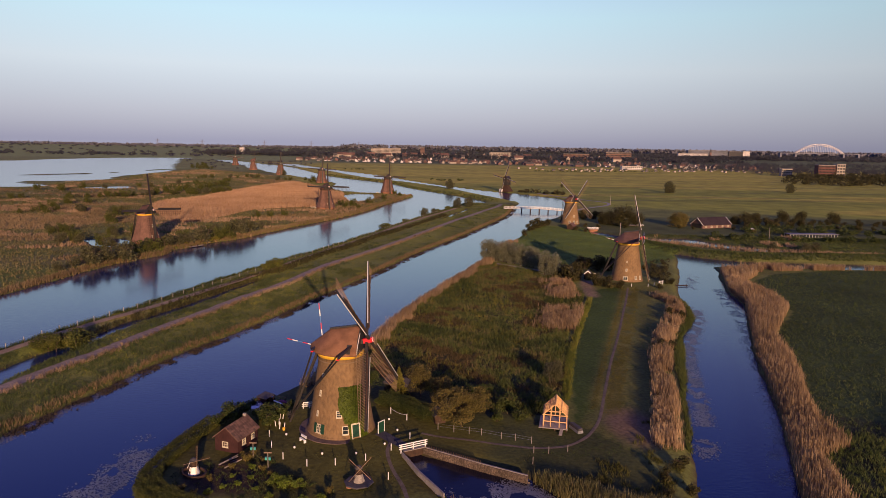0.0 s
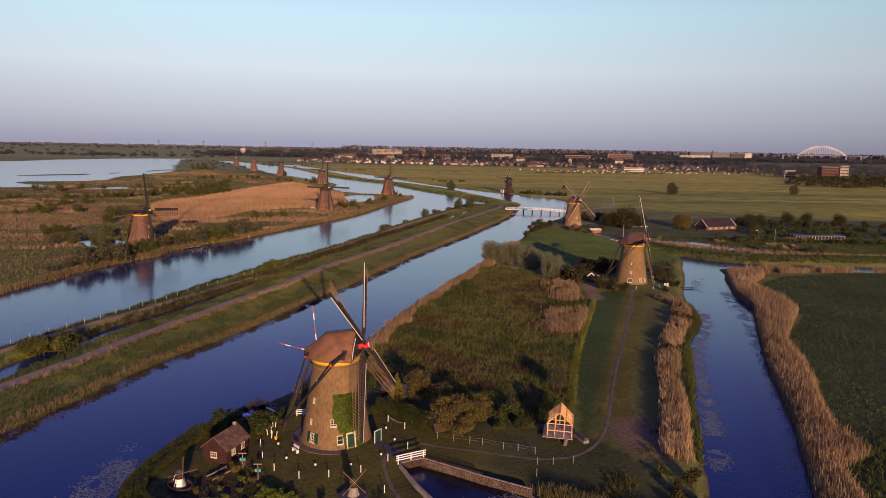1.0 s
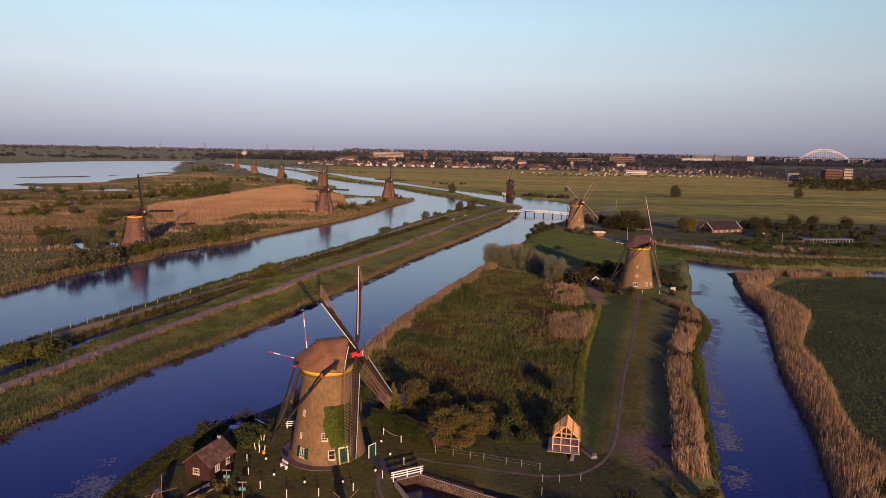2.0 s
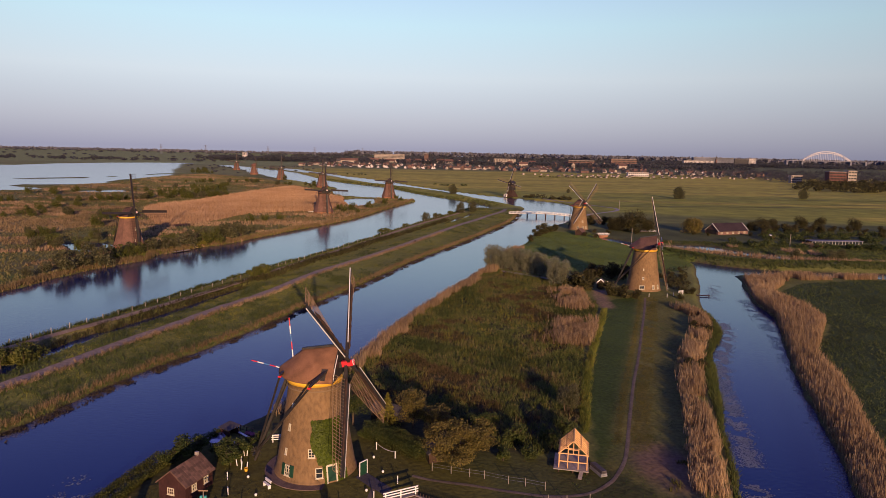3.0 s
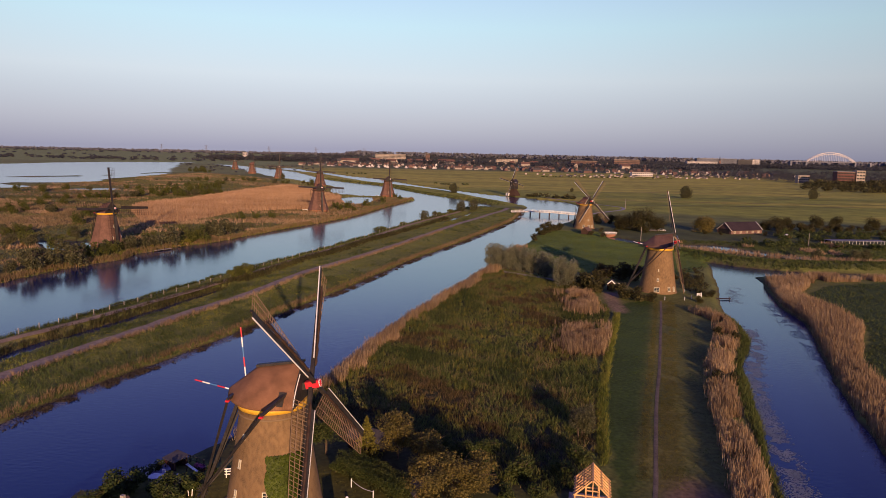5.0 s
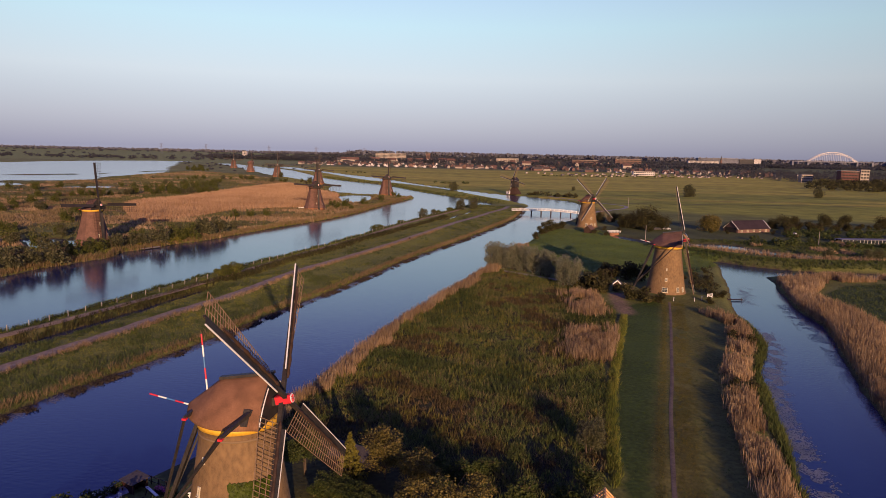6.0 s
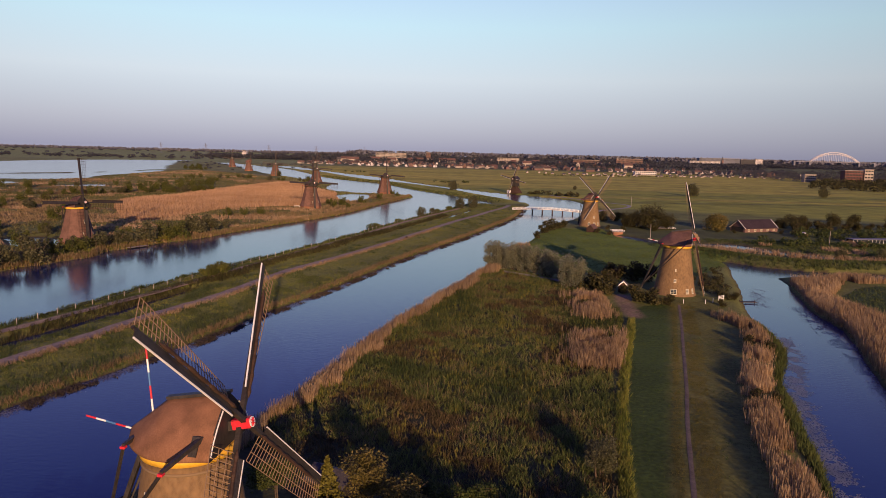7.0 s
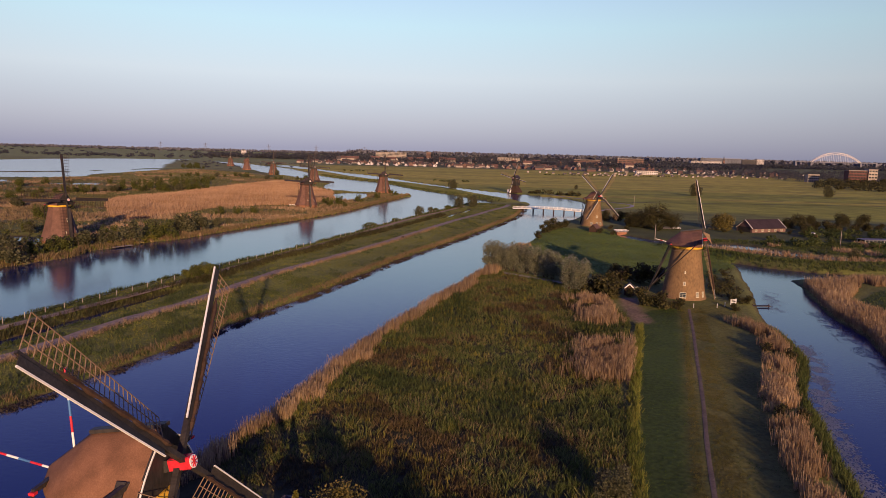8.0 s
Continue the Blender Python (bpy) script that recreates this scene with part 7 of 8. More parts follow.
for k in range(4):
    bm = bmesh.new()
    box(bm, -0.5 + 0.04 * k, -1.4, 0.22 * k, 0.5 - 0.05 * k, 1.4, 0.22 * k + 0.19, 0.02)
    part("board", bm, M["roof_dark"] if k > 1 else M["metal"], tarp)
hut = thing("garden_hut", at_ground(15.6, 3.4, 20), "small open red-brown hut under the fruit tree", "hut")
pitched_house(hut, 1.8, 2.2, 1.4, 2.0, M["dark_wood"], M["roof_dark"])

cover_boat = thing("covered_boat", pose(-16.2, 8.9, 0.02, 0, 0, 38), "dark moored boat under a grey tarpaulin by the jetty", "boat")
bm = bmesh.new()
rows = []
for i in range(13):
    u = i / 12
    w = 1.05 * math.sin(math.pi * min(1, 0.16 + u * 0.84)) ** 0.55 + 0.03
    rows.append([bm.verts.new((-2.6 + 5.2 * u, w * math.cos(t), 0.75 * (1 - math.sin(t)) - 0.15 + 0.25 * (u - 0.4) ** 2)) for t in np.linspace(0, math.pi, 9)])
for r0, r1 in zip(rows[:-1], rows[1:]):
    for j in range(8):
        bm.faces.new((r0[j], r0[j + 1], r1[j + 1], r1[j]))
bm.faces.new(rows[0])
part("hull", bm, M["black"], cover_boat, "black hull")
bm = bmesh.new()
rows = []
for i in range(9):
    u = i / 8
    rows.append([bm.verts.new((-2.2 + 3.4 * u, math.cos(t) * 0.95, 0.6 + math.sin(t) * (0.35 + 0.22 * math.sin(u * 9)))) for t in np.linspace(0, math.pi, 9)])
for r0, r1 in zip(rows[:-1], rows[1:]):
    for j in range(8):
        bm.faces.new((r0[j], r0[j + 1], r1[j + 1], r1[j]))
bm.faces.new(rows[0])
bm.faces.new(rows[-1][::-1])
part("tarpaulin", bm, M["metal"], cover_boat, "creased grey tarpaulin", True)
fb = thing("flower_box", at_ground(-11.2, 8.9, -30), "low wooden box of pink flowers by the jetty", "flower box")
bm = bmesh.new()
box(bm, -0.8, -0.25, 0, 0.8, 0.25, 0.4, 0.03)
part("box", bm, M["dark_wood"], fb)
g = np.random.default_rng(44)
V = leaf_cloud(np.stack([g.uniform(-0.8, 0.8, 260), g.uniform(-0.3, 0.3, 260), g.uniform(0.4, 0.75, 260)], 1), 0.07, g)
shared("flowers", mesh_np("flowers", V, np.arange(len(V)).reshape(-1, 4), M["pink"]), fb)
wp = thing("white_board", at_ground(-11.7, 7.9, -48), "long white painted board propped on trestles by the shore", "board")
bm = bmesh.new()
beam(bm, (-1.6, 0, 0.7), (1.6, 0, 0.95), 0.3, 0.08)
part("plank", bm, M["white"], wp)
for x in (-1.2, 1.2):
    bm = bmesh.new()
    beam(bm, (x, -0.3, -0.1), (x, 0, 0.8), 0.08)
    beam(bm, (x, 0.3, -0.1), (x, 0, 0.8), 0.08)
    part("trestle", bm, M["dark_wood"], wp)

shelter = thing("boat_shelter", at_ground(-14.4, 9.6, -35), "low dark wooden shelter with a grey sloping roof by the jetty", "shelter")
shelter.scale = (0.8, 0.8, 0.75)
for x in (-1.3, 1.3):
    for y in (-1.0, 1.0):
        bm = bmesh.new()
        box(bm, x - 0.08, y - 0.08, -0.3, x + 0.08, y + 0.08, 1.75 + 0.15 * y)
        part("post", bm, M["dark_wood"], shelter)
for y in (-1.0, 1.0):
    bm = bmesh.new()
    box(bm, -1.22, y - 0.04, 0.05, 1.22, y + 0.04, 1.2)
    part("side_board", bm, M["maroon"], shelter, "dark brown boarding")
bm = bmesh.new()
beam(bm, (0, -1.35, 1.62), (0, 1.35, 2.0), 3.1, 0.09)
part("roof", bm, M["roof_dark"], shelter, "grey roofing felt")
rl = thing("jetty_rail", pose(-12.6, 10.4, 0.4, 0, 0, -28), "thin dark railing on the water side of the jetty", "railing")
for x in (-1.8, -0.6, 0.6, 1.8):
    bm = bmesh.new()
    box(bm, x - 0.05, -0.05, -0.9, x + 0.05, 0.05, 1.25)
    part("post", bm, M["black"], rl)
for z in (0.6, 1.15):
    bm = bmesh.new()
    box(bm, -1.95, -0.03, z, 1.95, 0.03, z + 0.08)
    part("rail", bm, M["black"], rl)
tb = thing("garden_table", at_ground(-15.3, 6.2), "round white garden table behind the garden house", "table")
bm = bmesh.new()
lathe(bm, [(0.02, 0.70), (0.72, 0.70), (0.75, 0.72), (0.72, 0.75), (0.02, 0.755)], 28)
part("tabletop", bm, M["white"], tb)
for k in range(4):
    t = radians(45 + 90 * k)
    bm = bmesh.new()
    rod(bm, (0.5 * math.cos(t), 0.5 * math.sin(t), 0), (0.38 * math.cos(t), 0.38 * math.sin(t), 0.7), 0.035, n=8)
    part("leg", bm, M["white"], tb)


def garden_chair(m):
    """A moulded chair: seat, curved back, four legs."""
    ob = thing("garden_chair", m, "white moulded garden chair beside the round table", "chair", "garden chairs")
    bm = bmesh.new()
    box(bm, -0.26, -0.25, 0.42, 0.26, 0.25, 0.46, 0.015)
    part("seat", bm, M["white"], ob)
    bm = bmesh.new()
    for i in range(6):
        a, b = -0.26 + 0.52 * i / 6, -0.26 + 0.52 * (i + 1) / 6
        ya, yb = 0.25 - 1.1 * a * a, 0.25 - 1.1 * b * b
        beam(bm, (a, ya + 0.06, 0.68), (b, yb + 0.06, 0.68), 0.04, 0.46)
    part("backrest", bm, M["white"], ob)
    for x in (-0.22, 0.22):
        for y in (-0.21, 0.21):
            bm = bmesh.new()
            rod(bm, (x * 1.1, y * 1.1, 0), (x, y, 0.43), 0.022, n=6)
            part("leg", bm, M["white"], ob)
    return ob


ch = garden_chair(at_ground(-16.3, 6.7, 70))
copy_thing(ch, at_ground(-14.9, 7.2, -20))
copy_thing(ch, at_ground(-14.5, 5.5, -110))

# ---- bridge, farm, mills' yards ----
br = thing("footbridge", pose(61.5, 323.5, 0), "long white wooden footbridge over the canal", "bridge")
span = Vector((41, -11.5, 0))
side = Vector((11.5, 41, 0)).normalized()


def deck_z(t):
    return 1.7 + 0.9 * math.sin(math.pi * min(1, max(0, t)))


bm = bmesh.new()
for i in range(16):
    a, b = span * (i / 16), span * ((i + 1) / 16)
    beam(bm, a + Vector((0, 0, deck_z(i / 16))), b + Vector((0, 0, deck_z((i + 1) / 16))), 3.0, 0.35)
part("deck", bm, M["plank"], br, "grey plank deck")
for s in (1, -1):
    for h in (0.5, 1.1):
        bm = bmesh.new()
        for i in range(16):
            a, b = span * (i / 16) + side * 1.5 * s, span * ((i + 1) / 16) + side * 1.5 * s
            beam(bm, a + Vector((0, 0, deck_z(i / 16) + h)), b + Vector((0, 0, deck_z((i + 1) / 16) + h)), 0.1, 0.11)
        part("rail", bm, M["white"], br, "white painted rail")
    bm = bmesh.new()
    for i in range(16):
        a, b = span * (i / 16) + side * 1.56 * s, span * ((i + 1) / 16) + side * 1.56 * s
        beam(bm, a + Vector((0, 0, deck_z(i / 16) + 0.05)), b + Vector((0, 0, deck_z((i + 1) / 16) + 0.05)), 0.1, 0.28)
    part("edge_beam", bm, M["white"], br, "white painted edge beam")
    for i in range(17):
        bm = bmesh.new()
        p = span * (i / 16) + side * 1.5 * s
        box(bm, p.x - 0.07, p.y - 0.07, deck_z(i / 16), p.x + 0.07, p.y + 0.07, deck_z(i / 16) + 1.2)
        part("post", bm, M["white"], br)
for i in range(1, 7):
    for s in (1, -1):
        p = span * (i / 7) + side * 1.2 * s
        bm = bmesh.new()
        rod(bm, (p.x, p.y, -1.5), (p.x, p.y, deck_z(i / 7) - 0.1), 0.28, n=8)
        part("support_post", bm, M["dark_wood"], br, "dark wooden pile")

pad = thing("stone_seat", at_ground(2.2, 189.5, 65), "pale paved resting place with a dark bench beside the dike path", "bench")
bm = bmesh.new()
box(bm, -5, -1.8, -0.1, 4, -0.2, 0.12, 0.03)
part("paving", bm, M["gravel"], pad)
bm = bmesh.new()
box(bm, 2.2, -1.2, 0.12, 3.6, -0.6, 0.65, 0.03)
part("bench_block", bm, M["dark_wood"], pad)

df = thing("dike_fence", pose(-76, 31, 0), "long line of pale fence posts along the dike", "fence")
line = spline([(-83, 0), (-75.4, 36), (-67.6, 55.3), (-61.7, 71), (-55.2, 91.2), (-47.5, 111.5), (-38.3, 139.6), (-25.1, 176), (-16.8, 200), (-6.8, 233), (6.1, 271), (20.8, 311)], 6)
seg = np.linalg.norm(np.diff(line, axis=0), axis=1)
cum = np.r_[0, np.cumsum(seg)]
bm = bmesh.new()
box(bm, -0.065, -0.065, -0.2, 0.065, 0.065, 1.4, 0.015)
dike_post = bpy.data.meshes.new("dike_post")
bm.to_mesh(dike_post)
bm.free()
dike_post.materials.append(M["concrete"])
for s in np.arange(0, cum[-1], 4.2):
    x, y = np.interp(s, cum, line[:, 0]), np.interp(s, cum, line[:, 1])
    v = Vector((x + 76, y - 31, gz(x, y)))
    shared("post", dike_post, df, Matrix.Translation(v))
bm = bmesh.new()
for s in np.arange(0, cum[-1] - 4.2, 4.2):
    a, b = [Vector((np.interp(q, cum, line[:, 0]) + 76, np.interp(q, cum, line[:, 1]) - 31, gz(np.interp(q, cum, line[:, 0]), np.interp(q, cum, line[:, 1])) + 1.0)) for q in (s, s + 4.2)]
    rod(bm, a, b, 0.015, n=3)
part("wire", bm, M["metal"], df)

# farm
barn = thing("barn", pose(172.5, 248.5, 0.5, 0, 0, -68), "long low brick barn with a dark purple-brown roof and white verges", "barn")
pitched_house(barn, 9.5, 21, 2.2, 5.8, M["wall_brick_far"], M["roof_plum"], 0.4, 0.2)
for y in (-10.55, 10.55):
    for s in (1, -1):
        bm = bmesh.new()
        beam(bm, (0, y, 5.9), (5.1 * s, y, 2.0), 0.25, 0.3)
        part("verge_board", bm, M["white"], barn, "white verge board")
bm = bmesh.new()
box(bm, -3.6, -10.56, 0.2, 3.6, -10.51, 2.6)
part("barn_door", bm, M["black"], barn, "black wooden doors")
for y in (-8, -4, 0, 4, 8):
    window(barn, Matrix.Translation((4.77, y, 0.7)) @ Matrix.Rotation(radians(-90), 4, "Z"), 1.2, 1.0)
low = thing("greenhouse", pose(209, 214, 0.5, 0, 0, 4), "long low glazed greenhouse with a pale flat roof", "greenhouse")
bm = bmesh.new()
box(bm, -15, -3, 0, 15, 3, 0.6)
part("plinth", bm, M["concrete"], low)
for i in range(16):
    for y in (-2.95, 2.95):
        bm = bmesh.new()
        box(bm, -15 + 2 * i * 0.99 - 0.06, y - 0.06, 0.6, -15 + 2 * i * 0.99 + 0.06, y + 0.06, 2.4)
        part("mullion", bm, M["white"], low)
for y in (-2.95, 2.95):
    bm = bmesh.new()
    box(bm, -15, y - 0.02, 0.6, 15, y + 0.02, 2.4)
    part("pane", bm, M["glass"], low)
bm = bmesh.new()
box(bm, -15.4, -3.3, 2.4, 15.4, 3.3, 2.65, 0.05)
part("roof", bm, M["haze_grey"], low)
low.scale = (0.86, 0.86, 0.86)


def car(m, material, label):
    ob = thing("car", m, label, "car", "parked cars")
    bm = bmesh.new()
    prof = [(-2.1, 0.35), (2.1, 0.35), (2.15, 0.8), (1.2, 0.95), (0.6, 1.45), (-1.1, 1.48), (-1.8, 1.0), (-2.15, 0.9)]
    a = [bm.verts.new((x, -0.85, z)) for x, z in prof]
    b = [bm.verts.new((x, 0.85, z)) for x, z in prof]
    bm.faces.new(a)
    bm.faces.new(b[::-1])
    for k in range(8):
        bm.faces.new((a[k], b[k], b[(k + 1) % 8], a[(k + 1) % 8]))
    part("body", bm, material, ob)
    for s in (-1, 1):
        bm = bmesh.new()
        box(bm, -1.0, s * 0.86 - 0.01, 0.98, 0.75, s * 0.86 + 0.01, 1.38)
        part("side_window", bm, M["glass"], ob)
        for x in (-1.3, 1.35):
            bm = bmesh.new()
            rod(bm, (x, s * 0.7, 0.33), (x, s * 0.9, 0.33), 0.33, n=14)
            part("wheel", bm, M["black"], ob)
    return ob


car(at_ground(126, 246, 10), M["roof_dark"], "dark car parked behind the brick mill")
car(at_ground(131, 247, 10), M["metal"], "grey car parked behind the brick mill")
car(at_ground(190, 236, 60), M["white"], "white van-like car parked by the farm")
car(at_ground(187, 231, 120), M["brick_plain"], "rusty red farm vehicle beside the barn")

hut2 = thing("garden_hut", at_ground(67.0, 110.5, -16), "small wooden hut with a white-edged gable near the brick mill", "hut")
pitched_house(hut2, 2.4, 3.0, 1.7, 2.8, M["dark_wood"], M["roof_dark"])
for s in (1, -1):
    bm = bmesh.new()
    beam(bm, (0, -1.78, 2.95), (1.5 * s, -1.78, 1.55), 0.1, 0.22)
    part("verge_board", bm, M["white"], hut2, "white verge board")
gt = thing("white_gate", at_ground(89.2, 102.6, 30), "low white wooden gate beside the path", "gate")
for x in (-0.9, 0.9):
    bm = bmesh.new()
    box(bm, x - 0.08, -0.08, -0.1, x + 0.08, 0.08, 1.3)
    part("post", bm, M["white"], gt)
for z in (0.4, 0.8, 1.1):
    bm = bmesh.new()
    box(bm, -0.82, -0.04, z, 0.82, 0.04, z + 0.12)
    part("rail", bm, M["white"], gt)
for x, y in ((74.5, 98.8), (78, 98.2), (83.5, 98.5), (86, 100)):
    ob = new("white_post", post_me)
    ob.matrix_basis = at_ground(x, y)
    tagged(ob, "short white post on the green before the brick mill", "post", "white posts by the second mill")
pier = thing("landing_stage", pose(96.5, 104, 0.25, 0, 0, 5), "dark landing stage in the side canal", "jetty")
for i in range(6):
    bm = bmesh.new()
    box(bm, -2.2 + 0.75 * i, -0.6, 0, -1.5 + 0.75 * i, 0.6, 0.1)
    part("plank", bm, M["dark_wood"], pier)
for x in (-2, 2):
    bm = bmesh.new()
    rod(bm, (x, 0, -1.8), (x, 0, 0.5), 0.1)
    part("support_post", bm, M["dark_wood"], pier)
tr = thing("tail_rail", at_ground(68.6, 113.5, 10), "white wooden rails and posts round the tail of the mill", "railing")
for x in (-1.4, 0, 1.4):
    bm = bmesh.new()
    box(bm, x - 0.07, -0.07, -0.1, x + 0.07, 0.07, 1.3)
    part("post", bm, M["white"], tr)
for z in (0.5, 1.0):
    bm = bmesh.new()
    box(bm, -1.8, -0.04, z, 1.8, 0.04, z + 0.14)
    part("rail", bm, M["white"], tr)
cott = thing("cottage_shed", at_ground(88.2, 231.5, -35), "small dark wooden shed near the mill", "shed")
pitched_house(cott, 3.4, 4.4, 1.8, 3.4, M["dark_wood"], M["roof_tile"])
sluice = thing("sluice_bridge", pose(99, 227.5, 0.4, 0, 0, 8), "small sluice bridge with white rails and brown walls", "bridge")
sluice.scale = (0.75, 0.75, 0.75)
bm = bmesh.new()
box(bm, -4, -1.4, 1.3, 4, 1.4, 1.6, 0.05)
part("deck", bm, M["plank"], sluice)
for s in (1, -1):
    bm = bmesh.new()
    box(bm, -3, s * 1.3 - 0.1, -0.6, 3, s * 1.3 + 0.1, 1.3)
    part("side_wall", bm, M["brick_plain"], sluice, "brown brick wall")
    for z in (2.0, 2.5):
        bm = bmesh.new()
        box(bm, -4, s * 1.35 - 0.06, z, 4, s * 1.35 + 0.06, z + 0.16)
        part("rail", bm, M["white"], sluice)
    for x in (-3.8, -1.9, 0, 1.9, 3.8):
        bm = bmesh.new()
        box(bm, x - 0.07, s * 1.35 - 0.07, 1.6, x + 0.07, s * 1.35 + 0.07, 2.6)
        part("post", bm, M["white"], sluice)
strip_mesh("path_loop", spline([(101, 312), (110, 322), (118, 334), (128, 345), (146, 366), (151, 385), (143, 402), (134, 416), (120, 440), (108, 470)], 5), 2.6, M["gravel"], "pale curved path round the bridge end", "path", 0.08)
for x, y, h in ((109.5, 214, 6.5), (182, 205, 6.0), (150, 372, 7.0)):
    ob = thing("pole", at_ground(x, y), "tall pale wooden pole", "pole", "poles")
    bm = bmesh.new()
    rod(bm, (0, 0, -0.3), (0, 0, h), 0.16, 0.1, 8)
    part("shaft", bm, M["concrete"], ob)

# jetties and boats on the west bank
wj = thing("jetty", pose(-89.0, 163.6, 0.35, 0, 0, 62), "wooden landing with pale planks on the west bank", "jetty")
for i in range(8):
    bm = bmesh.new()
    box(bm, -4 + i, -0.9, 0, -3.1 + i, 0.9, 0.12)
    part("plank", bm, M["plank"], wj)
for x in (-3.5, 0, 3.5):
    bm = bmesh.new()
    rod(bm, (x, -0.9, -1.5), (x, -0.9, 0.9), 0.12)
    part("support_post", bm, M["dark_wood"], wj)
ybush = tree("bush", at_ground(-86.4, 172.4), 2.8, 1.9, M["leaf_yellow"], "bright yellow-green bush by the landing", "bush", "yellow bushes", leaves=600, size=0.25, low=0, lobes=8, seed=51, trunk=False)
put(ybush, -84.9, 175.5, 0.9, 20)
put(ybush, -92.6, 162.2, 0.6, 120)
for x, y in ((-66, 309), (-70, 312), (-58, 308), (-36, 450), (-40, 449)):
    ob = thing("white_rail", at_ground(x, y, 10), "short white rail by the thatched mill", "railing", "white rails by the mills")
    bm = bmesh.new()
    box(bm, -1.6, -0.05, 0.7, 1.6, 0.05, 1.0)
    part("rail", bm, M["white"], ob)
    for q in (-1.4, 1.4):
        bm = bmesh.new()
        box(bm, q - 0.08, -0.08, -0.1, q + 0.08, 0.08, 1.1)
        part("post", bm, M["white"], ob)

# ---- the far country ----


def village_house(m, w, l, wall, ridge, wall_mat, roof_mat, label, group):
    ob = thing("house", m, label, "house", group)
    pitched_house(ob, w, l, wall, ridge, wall_mat, roof_mat, 0.3, 0.2)
    for x in (-w * 0.22, w * 0.22):
        bm = bmesh.new()
        box(bm, x - 0.7, -l / 2 - 0.05, 0.9, x + 0.7, -l / 2 + 0.02, 2.4)
        part("window", bm, M["glass"], ob)
    for y in (-l * 0.2,):
        for s in (1, -1):
            bm = bmesh.new()
            box(bm, s * w / 2 - 0.03, y - 0.7, 1.0, s * w / 2 + 0.03, y + 0.7, 2.4)
            part("window", bm, M["glass"], ob)
    bm = bmesh.new()
    box(bm, -0.4, l * 0.2, ridge - 0.4, 0.4, l * 0.2 + 0.8, ridge + 0.9)
    part("chimney", bm, M["wall_brick_far"], ob)
    return ob


kinds = [village_house(pose(-150, 1310, 0.6), 7.5, 9, 3.0, 8.0, M["far_white"], M["roof_red"], "white gabled village house with a red roof", "village houses"),
         village_house(pose(-60, 1300, 0.6), 8, 11, 5.2, 9.0, M["wall_brick_far"], M["roof_red"], "brick village house with a red tiled roof", "village houses"),
         village_house(pose(60, 1290, 0.6), 9, 22, 5.6, 9.5, M["wall_brick_far"], M["roof_dark"], "terraced brick houses with a dark roof", "village houses"),
         village_house(pose(110, 1280, 0.6), 7, 9, 3.2, 7.5, M["wall_pale"], M["roof_dark"], "pale village house with a dark roof", "village houses"),
         village_house(pose(160, 1295, 0.6), 8, 20, 5.2, 8.8, M["wall_pale"], M["roof_red"], "row of pale houses with red roofs", "village houses")]
g = np.random.default_rng(60)
spots = []
for i in range(215):
    for _ in range(30):
        x = g.uniform(-330, 760)
        y = np.interp(x, [-330, 50, 300, 760], [1335, 1270, 1215, 1140]) + g.uniform(0, 1) ** 1.6 * 330
        if all(abs(x - a) + abs(y - b) * 0.5 > 17 for a, b in spots):
            spots.append((x, y))
            k = kinds[g.choice([0, 0, 1, 2, 3, 3, 4])]
            c = copy_thing(k, pose(x, y, 0.6, 0, 0, g.choice([0, 90, 90, 180]) + g.uniform(-12, 12)))
            c.scale = (0.8, 0.8, 0.78)
            break
# white gables in a row, facing the meadow
for i in range(9):
    c = copy_thing(kinds[0], pose(-175 + 21 * i, 1296 - 2 * i, 0.6, 0, 0, g.uniform(-10, 10)))
    c.scale = (0.75, 0.75, 0.75)

for i in range(50):
    x = g.uniform(-300, 640)
    y = np.interp(x, [-300, 600, 1500], [1680, 1640, 1750]) + g.uniform(0, 320)
    c = copy_thing(kinds[g.choice([1, 2, 4, 4, 3])], pose(x, y, 0.6, 0, 0, g.choice([0, 90]) + g.uniform(-12, 12)))
    c.scale = (1.3, 1.3, 1.55)

# allotment sheds before the village
al = thing("allotment_shed", pose(300, 955, 0.6), "small pale allotment shed with a dark roof", "shed", "allotment sheds")
pitched_house(al, 3.5, 4.5, 2.0, 3.0, M["wall_pale"], M["roof_dark"], 0.2, 0.15)
for i in range(80):
    x = g.uniform(165, 640)
    y = np.interp(x, [165, 400, 640], [935, 985, 1030]) + g.uniform(0, 1) * 120
    copy_thing(al, pose(x, y, 0.6, 0, 0, g.choice([0, 90]) + g.uniform(-15, 15)))


def block(m, w, d, h, floors, bays, wall_mat, label, roof=None):
    """A large flat-roofed building with rows of windows."""
    ob = thing("apartment_block", m, label, "building")
    bm = bmesh.new()
    box(bm, -w / 2, -d / 2, -1, w / 2, d / 2, h)
    part("wall", bm, wall_mat, ob)
    bm = bmesh.new()
    box(bm, -w / 2 - 0.4, -d / 2 - 0.4, h, w / 2 + 0.4, d / 2 + 0.4, h + 0.8)
    part("roof", bm, roof or M["concrete"], ob)
    fh_, bw = h / floors, w / bays
    me = None
    for i in range(floors):
        for j in range(bays):
            if me is None:
                bm = bmesh.new()
                box(bm, -bw * 0.36, -0.12, 0, bw * 0.36, 0.05, fh_ * 0.5)
                me = bpy.data.meshes.new("block_window")
                bm.to_mesh(me)
                bm.free()
                me.materials.append(M["glass"])
            shared("window", me, ob, Matrix.Translation((-w / 2 + bw * (j + 0.5), -d / 2, fh_ * (i + 0.3))))
    return ob


